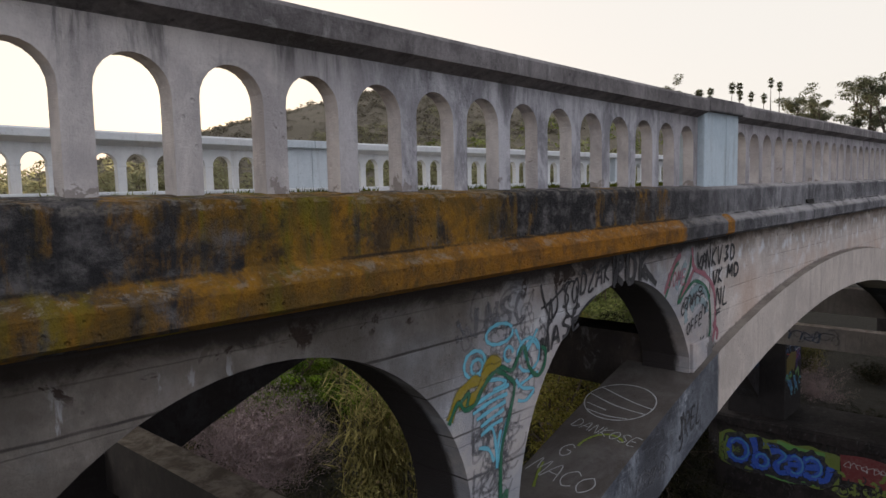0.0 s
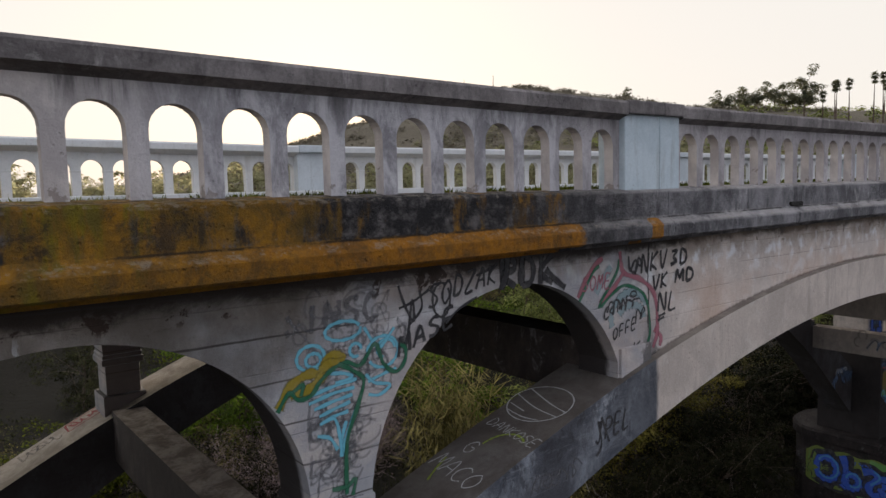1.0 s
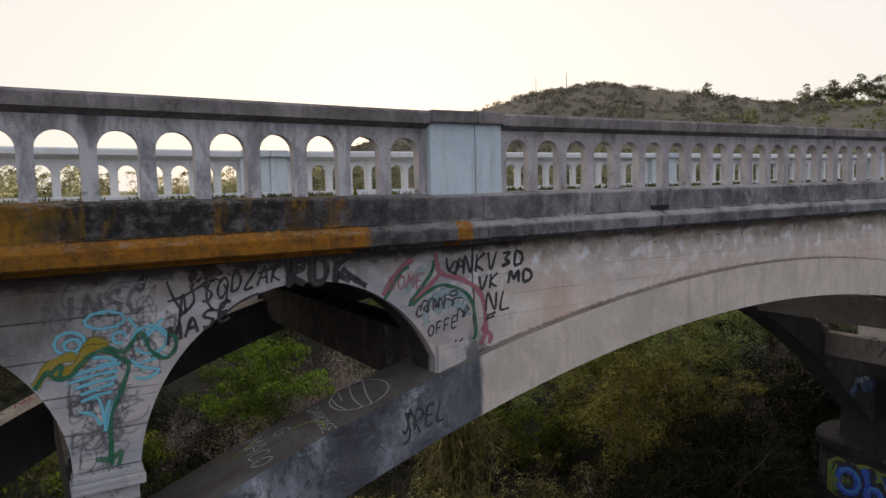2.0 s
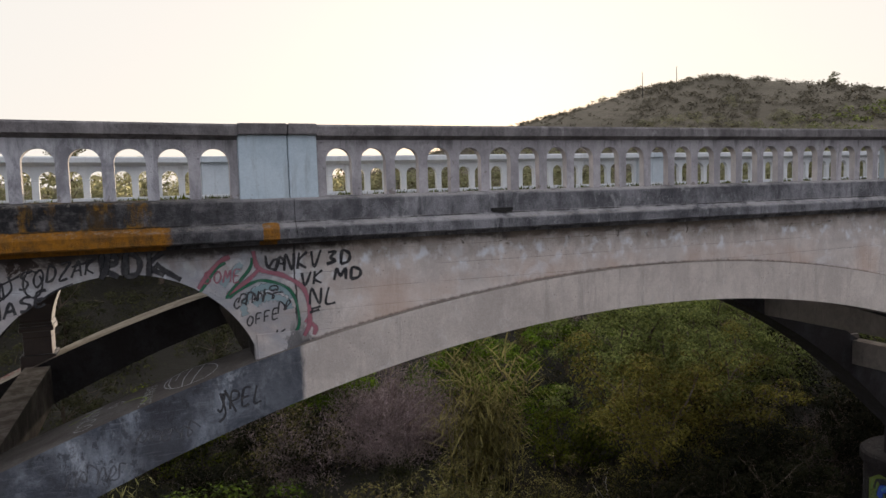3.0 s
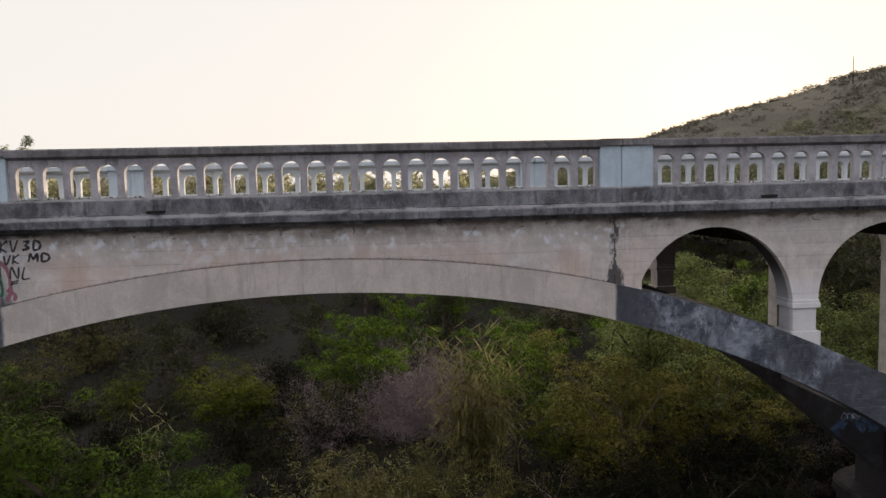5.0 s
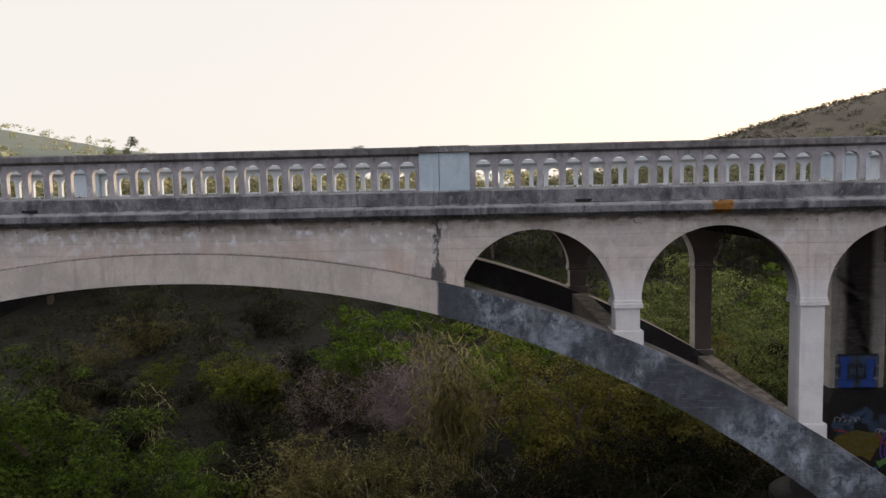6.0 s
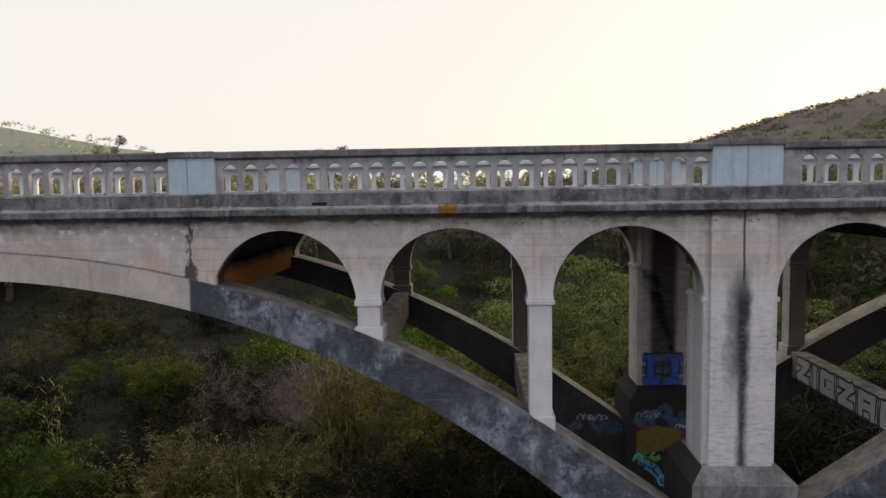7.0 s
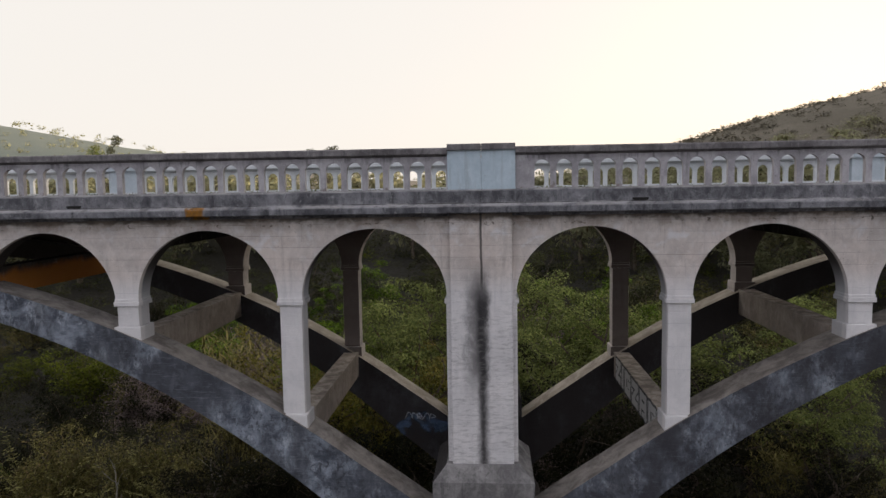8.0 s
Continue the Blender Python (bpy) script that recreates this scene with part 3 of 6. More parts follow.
def spray(name, colour, cover=0.85, soft=True):
    """Sprayed paint over rough concrete: thin, uneven, and fading out across the edge of the line."""
    m, nt, b = mat_base(name, 0.65)
    worn = n_noise(nt, n_pos(nt), 9, 7, 0.7)
    col = n_mix(nt, n_ramp(nt, worn, 0.4, 0.8, 0.4 * (1 - cover), 0.25), colour, (0.34, 0.33, 0.32))
    link(nt, col, b.inputs["Base Color"])
    n_bump(nt, b, n_noise(nt, n_pos(nt), 38, 4, 0.7), 0.4, 0.02)
    uv = nt.nodes.new("ShaderNodeUVMap")
    sp = nt.nodes.new("ShaderNodeSeparateXYZ")
    link(nt, uv.outputs[0], sp.inputs[0])
    edge = n_math(nt, "SUBTRACT", 1.0, n_math(nt, "ABSOLUTE", n_math(nt, "SUBTRACT", n_math(nt, "MULTIPLY", sp.outputs["X"], 2.0), 1.0)))
    if not soft:
        edge = n_math(nt, "ADD", edge, 1.0)
    grit = n_math(nt, "MULTIPLY", n_math(nt, "SUBTRACT", n_noise(nt, n_pos(nt), 55, 4, 0.7), 0.5), 0.5)
    thin = n_math(nt, "MULTIPLY", n_math(nt, "SUBTRACT", n_noise(nt, n_pos(nt), 5, 5, 0.65), 0.62), 1.6 * (1.3 - cover))
    lay = n_ramp(nt, n_math(nt, "ADD", n_math(nt, "SUBTRACT", edge, n_math(nt, "MAXIMUM", thin, 0.0)), grit), 0.1, 0.6, 0.0, min(1.0, cover + 0.12))
    clear = nt.nodes.new("ShaderNodeBsdfTransparent")
    mx = nt.nodes.new("ShaderNodeMixShader")
    link(nt, lay, mx.inputs[0])
    link(nt, clear.outputs[0], mx.inputs[1])
    link(nt, b.outputs[0], mx.inputs[2])
    link(nt, mx.outputs[0], nt.nodes["Material Output"].inputs["Surface"])
    return m


P_BLACK = spray("spray_black", (0.014, 0.014, 0.018), 0.92)
P_FADED = spray("spray_faded", (0.055, 0.058, 0.075), 0.42)
P_GREY = spray("spray_grey", (0.09, 0.095, 0.12), 0.2)
P_CHALK = spray("spray_chalk", (0.46, 0.48, 0.52), 0.24)
P_WASH = spray("spray_wash", (0.26, 0.4, 0.44), 0.45)
P_CYAN = spray("spray_cyan", (0.12, 0.5, 0.66), 0.68)
P_GREEN = spray("spray_green", (0.006, 0.1, 0.05), 0.95)
P_OLIVE = spray("spray_olive", (0.24, 0.18, 0.008), 0.95)
P_PINK = spray("spray_pink", (0.36, 0.085, 0.13), 0.6)
P_WHITE = spray("spray_white", (0.62, 0.62, 0.62), 0.6)
P_BLUE = spray("spray_blue", (0.01, 0.07, 0.4))
P_DEEP = spray("spray_deep_blue", (0.015, 0.07, 0.17), 0.55)
P_YELLOW = spray("spray_lime", (0.2, 0.26, 0.02))
P_RED = spray("spray_red", (0.3, 0.02, 0.02))
P_MAROON = spray("rolled_maroon", (0.14, 0.012, 0.012), 0.85, False)
P_VIOLET = spray("spray_violet", (0.08, 0.03, 0.22))
P_LIME_FILL = spray("rolled_lime", (0.13, 0.18, 0.015), 0.8, False)
P_BLACK_FILL = spray("brushed_black", (0.015, 0.015, 0.017), 0.95, False)
P_MUSTARD = spray("rolled_mustard", (0.13, 0.095, 0.006), 0.95, False)
P_SKY = spray("rolled_sky_blue", (0.05, 0.2, 0.4), 0.95, False)
P_LEAF = spray("rolled_leaf_green", (0.1, 0.26, 0.06), 0.95, False)
P_WHITE_FILL = spray("rolled_white", (0.55, 0.54, 0.53), 0.8, False)


def foliage(name, a, b_, dry=(0.12, 0.09, 0.045), dry_amt=0.12, glow=0.25, patch=0.75):
    """Leaves that let some light through, each a little different."""
    m, nt, b = mat_base(name, 0.7, 0.08)
    g = nt.nodes.new("ShaderNodeNewGeometry")
    o = nt.nodes.new("ShaderNodeObjectInfo")
    col = n_mix(nt, g.outputs["Random Per Island"], a, b_)
    col = n_mix(nt, n_ramp(nt, g.outputs["Random Per Island"], 1 - dry_amt, 1.0), col, dry)
    col = n_mix(nt, n_math(nt, "MULTIPLY", o.outputs["Random"], 0.15), col, dry)
    big = n_noise(nt, n_pos(nt), 0.55, 5, 0.65)
    col = n_mix(nt, n_ramp(nt, big, 0.4, 0.62, 0.0, patch), col, tuple(c * 0.35 for c in a))
    link(nt, col, b.inputs["Base Color"])
    if glow:
        tr = nt.nodes.new("ShaderNodeBsdfTranslucent")
        mx = nt.nodes.new("ShaderNodeMixShader")
        mx.inputs[0].default_value = glow
        link(nt, col, tr.inputs["Color"])
        link(nt, b.outputs[0], mx.inputs[1])
        link(nt, tr.outputs[0], mx.inputs[2])
        link(nt, mx.outputs[0], nt.nodes["Material Output"].inputs["Surface"])
    return m


M_GREEN = foliage("leaf_green", (0.045, 0.062, 0.005), (0.19, 0.215, 0.017), dry_amt=0.04, glow=0.22, patch=0.6)
M_BRIGHT = foliage("leaf_fresh", (0.028, 0.062, 0.004), (0.2, 0.3, 0.02), dry_amt=0.03, glow=0.18, patch=0.7)
# darker copy of the fresh leaf, with shading put into the colour
M_DEEPLEAF = foliage("leaf_dimmed", (0.015, 0.032, 0.003), (0.15, 0.24, 0.018), dry_amt=0.03, glow=0.12, patch=0.75)
M_OLIVE = foliage("leaf_olive", (0.085, 0.11, 0.03), (0.36, 0.4, 0.12), dry_amt=0.06, glow=0.35, patch=0.5)
M_DUSK = foliage("leaf_dusk", (0.075, 0.07, 0.014), (0.34, 0.3, 0.06), dry=(0.18, 0.11, 0.045), dry_amt=0.15, glow=0.25, patch=0.5)
M_BRUSH = foliage("leaf_brush", (0.05, 0.05, 0.015), (0.23, 0.205, 0.055), dry=(0.24, 0.17, 0.09), dry_amt=0.2, glow=0.15, patch=0.55)
M_OAK = foliage("leaf_oak", (0.028, 0.032, 0.013), (0.1, 0.1, 0.04), dry=(0.06, 0.05, 0.032))
M_GREY = foliage("twig_grey", (0.24, 0.18, 0.175), (0.48, 0.37, 0.36), glow=0.0, patch=0.5)
M_DRY = foliage("reed_dry", (0.1, 0.088, 0.026), (0.4, 0.34, 0.12), glow=0.2, patch=0.5)
# near-black leaves: shade under bridge and crowns is in the colour
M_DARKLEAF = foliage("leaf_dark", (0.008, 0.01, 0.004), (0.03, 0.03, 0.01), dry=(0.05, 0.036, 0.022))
# far leaves: distance haze is lightened into these three colours
M_HILL = foliage("leaf_hill_haze", (0.13, 0.118, 0.09), (0.2, 0.18, 0.135), glow=0.3, patch=0.3)
M_FARTREE = foliage("leaf_far_haze", (0.085, 0.095, 0.06), (0.15, 0.16, 0.095), glow=0.4, patch=0.4)
M_VALLEY = foliage("leaf_valley_haze", (0.25, 0.255, 0.15), (0.42, 0.41, 0.24), glow=0.72, patch=0.2)
M_FROND = foliage("frond_pale", (0.2, 0.19, 0.06), (0.5, 0.47, 0.19), dry_amt=0.05, glow=0.25, patch=0.2)
M_TWIG = foliage("twig_dark", (0.06, 0.048, 0.044), (0.13, 0.1, 0.09), glow=0.0)


def soil():
    m, nt, b = mat_base("ground_soil", 0.95)
    p = n_pos(nt)
    # soil tones lightened to carry the haze on the hills
    col = n_mix(nt, n_ramp(nt, n_noise(nt, p, 0.05, 8, 0.65), 0.38, 0.62), (0.115, 0.1, 0.074), (0.15, 0.13, 0.098))
    col = n_mix(nt, n_ramp(nt, n_noise(nt, p, 0.6, 8, 0.7), 0.45, 0.7), col, (0.098, 0.086, 0.062))
    col = n_mix(nt, n_math(nt, "MULTIPLY", n_ramp(nt, n_axis(nt, "X"), -160.0, -100.0, 1.0, 0.0), 0.8), col, (0.2, 0.225, 0.18))        # haze over the far hill, painted as paler ground
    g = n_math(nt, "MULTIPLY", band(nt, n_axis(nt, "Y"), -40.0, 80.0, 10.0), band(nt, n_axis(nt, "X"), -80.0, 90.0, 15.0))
    col = n_mix(nt, n_math(nt, "MULTIPLY", g, 0.93), col, (0.01, 0.009, 0.006))        # creek bed near black, shade under bridge and brush painted in
    link(nt, col, b.inputs["Base Color"])
    n_bump(nt, b, n_noise(nt, p, 1.5, 8, 0.7), 0.8, 0.3)
    return m


M_SOIL = soil()
M_BLEACHED = concrete("bleached_wood", (0.42, 0.38, 0.34), (0.28, 0.25, 0.22), streak=8)
M_BARK = concrete("bark", (0.16, 0.12, 0.09), (0.08, 0.06, 0.045), streak=8)


# ---- mesh helpers ----
def box(bm, x0, x1, y0, y1, z0, z1, bev=0.0):
    r = bmesh.ops.create_cube(bm, size=1.0)
    bmesh.ops.scale(bm, vec=(x1 - x0, y1 - y0, z1 - z0), verts=r["verts"])
    bmesh.ops.translate(bm, vec=((x0 + x1) / 2, (y0 + y1) / 2, (z0 + z1) / 2), verts=r["verts"])
    if bev:
        es = list({e for v in r["verts"] for e in v.link_edges})
        bmesh.ops.bevel(bm, geom=es, offset=bev, segments=2, profile=0.5, affect="EDGES")


def loft(bm, rings, closed=True, caps=True):
    """Skin a row of rings of equally many points."""
    rows = [[bm.verts.new(p) for p in ring] for ring in rings]
    n = len(rows[0])
    for a, b in zip(rows, rows[1:]):
        for i in range(n if closed else n - 1):
            j = (i + 1) % n
            bm.faces.new((a[i], a[j], b[j], b[i]))
    if caps:
        bm.faces.new(rows[0][::-1])
        bm.faces.new(rows[-1])


def finish(bm, smooth=False):
    bmesh.ops.recalc_face_normals(bm, faces=bm.faces)
    if smooth:
        for f in bm.faces:
            f.smooth = True
    return bm


def part(name, bm, material, parent=None, label=""):
    finish(bm)
    me = bpy.data.meshes.new(name)
    bm.to_mesh(me)
    bm.free()
    me.materials.append(material)
    ob = new(name, me)
    if parent is not None:
        ob.parent = parent
    if label:
        tagged(ob, label)
    return ob


def part_box(name, dims, material, parent, bev=0.0, label=""):
    bm = bmesh.new()
    box(bm, *dims, bev)
    return part(name, bm, material, parent, label)


# ---- the bridge in numbers ----
MID = 0.11                        # crown of the middle span
HALF = 16.84                      # half a span, pier to crown
FAR = 7.0                         # far face
LEDGE_Z, RAIL_Z = 8.09, 8.955
WALL_TOP = 7.62
RIB_W, WALL_D = 0.84, 0.52
ARCHES = [(5.92, 8.9), (9.42, 12.5), (13.02, 16.11)]
CROWN_Z, SPRING_Z = 7.31, 5.85


def rib_top(x):
    x = abs(x)
    return 6.93 - (0.0213 + 0.0014 * min(1.4, (x / 12) ** 2)) * x * x


def rib_low(x):
    x = abs(x)
    return 6.34 - (0.0238 + 0.0029 * min(1.4, (x / 12) ** 2)) * x * x


def arch_low(x):
    """Lower edge of the spandrel wall above the arch that holds |x|."""
    for a, b in ARCHES:
        if a <= x <= b:
            if b < 9:                                  # the arch next to the crown dies against the rib
                return 5.7 + 1.6 * math.sqrt(max(0.0, 1 - (min(1.0, abs(x - 7.35) / 1.56)) ** 2))
            r, c = (b - a) / 2, (a + b) / 2
            u = min(1.0, abs(x - c) / r)
            return CROWN_Z - 1.45 + 1.45 * math.sqrt(max(0.0, 1 - u * u))
    return None


bridge = tagged(new("arch_bridge"), "weathered grey concrete open-spandrel arch bridge with arched balustrades and graffiti", "bridge")


def rib(cx, y0, y1):
    bm = bmesh.new()
    rings = []
    for i in range(-64, 65):
        x = HALF * 0.955 * i / 64
        t, l = rib_top(x), rib_low(x)
        rings.append([(cx + x, y0, l), (cx + x, y1, l), (cx + x, y1, t), (cx + x, y0, t)])
    loft(bm, rings)
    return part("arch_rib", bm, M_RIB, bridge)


def spandrel(cx, y0, y1):
    """The wall above the rib with its arches, one half span each way."""
    for s in (-1, 1):
        xs = []
        for i in range(0, 25):
            x = 5.92 * i / 24
            xs.append((x, rib_top(x) - 0.08))
        for a, b in ARCHES:
            xs.append((a, SPRING_Z if a > 6 else rib_top(a) - 0.08))
            for i in range(0, 37):
                x = (a + b) / 2 - (b - a) / 2 * math.cos(math.pi * i / 36)
                xs.append((x, arch_low(min(b, max(a, x)))))
            xs.append((b, SPRING_Z))
        xs.append((HALF, SPRING_Z))
        bm = bmesh.new()
        rows = []
        for x, z in xs:
            rows.append([bm.verts.new((cx + s * x, yy, zz)) for yy, zz in ((y0, z), (y0, WALL_TOP), (y1, WALL_TOP), (y1, z))])
        for a, b in zip(rows, rows[1:]):
            for i in range(4):
                j = (i + 1) % 4
                if (a[i].co - b[i].co).length > 1e-6 or (a[j].co - b[j].co).length > 1e-6:
                    try:
                        bm.faces.new((a[i], a[j], b[j], b[i]))
                    except ValueError:
                        pass
        bm.faces.new(rows[-1])
        bm.faces.new(rows[0][::-1])
        bmesh.ops.remove_doubles(bm, verts=bm.verts, dist=0.0005)
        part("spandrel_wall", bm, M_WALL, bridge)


def column(x0, x1, y0, y1, zb, out):
    """A spandrel column: shaft, moulded cap and base block. out: -1 or 1, the outer side."""
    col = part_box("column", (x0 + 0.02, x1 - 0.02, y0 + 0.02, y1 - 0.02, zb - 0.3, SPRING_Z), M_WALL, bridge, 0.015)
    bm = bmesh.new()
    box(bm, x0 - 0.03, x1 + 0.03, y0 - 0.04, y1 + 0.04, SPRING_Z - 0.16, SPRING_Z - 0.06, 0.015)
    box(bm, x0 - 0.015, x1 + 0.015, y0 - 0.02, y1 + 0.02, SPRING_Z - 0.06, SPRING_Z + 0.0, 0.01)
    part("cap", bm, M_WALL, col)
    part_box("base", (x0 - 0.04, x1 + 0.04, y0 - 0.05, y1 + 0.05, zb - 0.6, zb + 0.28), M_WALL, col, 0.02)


def pier(cx):
    for y0, y1, out in ((0, 1.1, -1), (FAR - 1.1, FAR, 1)):
        f0, f1 = (y0 - 0.14, y1) if out < 0 else (y0, y1 + 0.14)
        shaft = part_box("pier", (cx - 0.65, cx + 0.65, f0, f1, 1.9, WALL_TOP), M_WALL, bridge, 0.02)
        part_box("side_strip", (cx - 0.745, cx + 0.745, y0, y1, 1.9, SPRING_Z), M_WALL, shaft, 0.02)
        part_box("cap", (cx - 0.78, cx + 0.78, y0 - 0.03, y1 + 0.03, SPRING_Z - 0.14, SPRING_Z - 0.04), M_WALL, shaft, 0.015)
        bm = bmesh.new()
        ring = lambda e, z: [(cx - 0.78 - e, g0 - e, z), (cx + 0.78 + e, g0 - e, z), (cx + 0.78 + e, g1 + e, z), (cx - 0.78 - e, g1 + e, z)]
        g0, g1 = (y0 - 0.16, y1 + 0.3) if out < 0 else (y0 - 0.3, y1 + 0.16)
        loft(bm, [ring(0.3, -1.4), ring(0.28, 2.0), ring(0.0, 2.3)])
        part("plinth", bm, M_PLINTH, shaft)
    bm = bmesh.new()
    def nose(e, z):
        pts = []
        for i in range(17):
            a = math.pi * i / 16
            pts.append((cx + (1.6 + e) * math.cos(a), FAR + 0.3 + (1.3 + e) * math.sin(a), z))
        for i in range(17):
            a = math.pi + math.pi * i / 16
            pts.append((cx + (1.6 + e) * math.cos(a), -0.3 + (1.3 + e) * math.sin(a), z))
        return pts
    loft(bm, [nose(-0.05, -7), nose(-0.05, -1.75), nose(0.08, -1.7), nose(0.08, -1.4), nose(0.0, -1.32)])
    part("pier_base", bm, M_BASE, bridge)


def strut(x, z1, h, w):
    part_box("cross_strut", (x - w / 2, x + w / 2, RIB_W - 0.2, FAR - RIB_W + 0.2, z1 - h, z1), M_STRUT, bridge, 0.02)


SPANS = (MID - 2 * HALF, MID, MID + 2 * HALF)
for cx in SPANS:
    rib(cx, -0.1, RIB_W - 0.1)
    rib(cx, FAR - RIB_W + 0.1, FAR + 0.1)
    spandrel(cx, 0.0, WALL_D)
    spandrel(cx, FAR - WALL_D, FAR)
    for s in (-1, 1):
        for a, b in ((8.9, 9.42), (12.5, 13.02)):
            x0, x1 = sorted((cx + s * a, cx + s * b))
            zb = rib_top(b)
            column(x0, x1, 0.0, WALL_D, zb, -1)
            column(x0, x1, FAR - WALL_D, FAR, zb, 1)
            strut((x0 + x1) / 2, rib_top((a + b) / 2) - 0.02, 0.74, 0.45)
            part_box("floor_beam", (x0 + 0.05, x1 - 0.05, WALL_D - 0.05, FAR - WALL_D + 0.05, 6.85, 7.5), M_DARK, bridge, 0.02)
        x0, x1 = sorted((cx + s * 5.39, cx + s * 5.9))
        part_box("impost_block", (x0, x1, -0.035, 0.3, rib_top(5.9) - 0.15, rib_top(5.9) + 0.3), M_WALL, bridge, 0.012)
        x0, x1 = sorted((cx + s * 5.39, cx + s * 5.86))
        part_box("cross_beam", (x0, x1, WALL_D - 0.05, FAR - WALL_D + 0.05, 5.86, 6.5), M_DIA, bridge)
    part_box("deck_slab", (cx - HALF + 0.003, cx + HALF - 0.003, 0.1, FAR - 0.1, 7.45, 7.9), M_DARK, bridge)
    part_box("roadway", (cx - HALF + 0.003, cx + HALF - 0.003, 0.31, FAR - 0.31, 7.9, 8.02), M_ASPHALT, bridge)
for cx in (MID - 3 * HALF, MID - HALF, MID + HALF, MID + 3 * HALF):
    pier(cx)
for cx in SPANS:
    for a, b in ((-HALF, -5.42), (-5.42, 5.46), (5.46, HALF)):
        part_box("kerb", (cx + a + 0.004, cx + b - 0.004, FAR - 0.42, FAR - 0.31, 8.0, 8.17), M_WHITE, bridge, 0.015)


# ---- ledge, balustrade ----
def lift(x):
    """Raises the rail towards the near abutment, to fit the camera's view."""
    return 0.007 * max(0.0, min(10.0, -6.0 - x))


def along(name, prof, x0, x1, material, parent):
    """A profile of (y, z) points drawn along x."""
    bm = bmesh.new()
    n = max(2, int((x1 - x0) / 0.5))
    loft(bm, [[(x0 + (x1 - x0) * i / n, y, z + (lift(x0 + (x1 - x0) * i / n) * (1.8 if z > 8.75 else 1.0) if z > 7.9 else 0.0)) for y, z in prof] for i in range(n + 1)])
    return part(name, bm, material, parent)


def mirror(prof):
    return [(FAR - y, z) for y, z in prof]


LEDGE = [(0.3, 7.55), (-0.05, 7.55), (-0.08, 7.62), (-0.3, 7.61), (-0.33, 7.63), (-0.335, 7.74), (-0.32, 7.76), (-0.262, 7.81), (-0.25, 7.83), (-0.25, 8.07), (-0.235, LEDGE_Z), (-0.05, 8.115), (0.3, 8.115)]
COPING = [(0.03, 8.775), (-0.09, 8.775), (-0.17, 8.81), (-0.215, 8.825), (-0.22, 8.93), (-0.2, RAIL_Z), (0.22, RAIL_Z), (0.245, 8.93), (0.24, 8.84), (0.2, 8.82), (0.1, 8.8)]
FACE, BACK = -0.1, 0.005
OPEN_W, OPEN_TOP = 0.318, 8.685
PITCH = 0.438


def baluster(x0, x1, y0, y1, head_z, ring_out):
    """An upright between two openings, with a slight rib at its head where the arches spring."""
    bm = bmesh.new()
    ring = lambda e, z: [(x0 - e, y0 - e, z), (x1 + e, y0 - e, z), (x1 + e, y1 + e, z), (x0 - e, y1 + e, z)]
    loft(bm, [ring(ring_out, LEDGE_Z - 0.01), ring(ring_out, LEDGE_Z + 0.06), ring(0, LEDGE_Z + 0.07), ring(0, head_z - 0.03), ring(ring_out, head_z - 0.02), ring(ring_out, head_z - 0.004), ring(0, head_z)])
    return bm


def bay(x0, x1, first, count, far, pitch=PITCH):
    """A stretch of arched balustrade between two pilasters."""
    fl = (lambda y: FAR - y) if far else (lambda y: y)
    mat = M_WHITE if far else M_RAIL
    head_z = OPEN_TOP - OPEN_W / 2
    xs = [first + pitch * i + (0.09 if far and x1 < 0 else 0.0) for i in range(count)]
    prof = mirror(COPING) if far else COPING
    panel = along("balustrade", prof, x0, x1, M_WHITE if far else M_COPING, bridge)
    # band with arch heads
    bm = bmesh.new()
    pts = [(x0, head_z)]
    for c in xs:
        for i in range(13):
            a = math.pi - math.pi * i / 12
            pts.append((c + OPEN_W / 2 * math.cos(a), head_z + OPEN_W / 2 * math.sin(a)))
    pts.append((x1, head_z))
    rows = [[bm.verts.new((x, fl(y), zz + lift(x) * (1.8 if zz == 8.8 else 1.0))) for y, zz in ((FACE, z), (FACE, 8.8), (BACK, 8.8), (BACK, z))] for x, z in pts]
    for a, b in zip(rows, rows[1:]):
        for i in range(4):
            j = (i + 1) % 4
            bm.faces.new((a[i], a[j], b[j], b[i]))
    bm.faces.new(rows[-1])
    bm.faces.new(rows[0][::-1])
    part("arch_band", bm, mat, panel)
    edges = [x0] + [v for c in xs for v in (c - OPEN_W / 2, c + OPEN_W / 2)] + [x1]
    y0, y1 = sorted((fl(FACE), fl(BACK)))
    for i in range(0, len(edges), 2):
        part("baluster", baluster(edges[i], edges[i + 1], y0, y1, head_z + lift((edges[i] + edges[i + 1]) / 2), 0.008 if far else 0.0), mat, panel)


def pilaster(x0, x1, far, z1):
    fl = (lambda y: FAR - y) if far else (lambda y: y)
    y0, y1 = sorted((fl(-0.17), fl(0.16)))
    xm = x0 + (x1 - x0) * (0.62 if x1 - x0 < 1.2 else 0.5) if x0 < 0 else x0 + (x1 - x0) * (0.4 if x1 - x0 < 1.2 else 0.5)
    for a, b in ((x0, xm - 0.004), (xm + 0.004, x1)):
        p = part_box("pilaster", (a, b, y0, y1, LEDGE_Z - 0.01, z1 - 0.125), M_PAINT_PALE if far else M_PAINT, bridge, 0.012)
        c0, c1 = sorted((fl(-0.235), fl(0.26)))
        part_box("pilaster_cap", (a, b, c0, c1, z1 - 0.13, z1), M_COPING if not far else M_PAINT_PALE, p, 0.015)


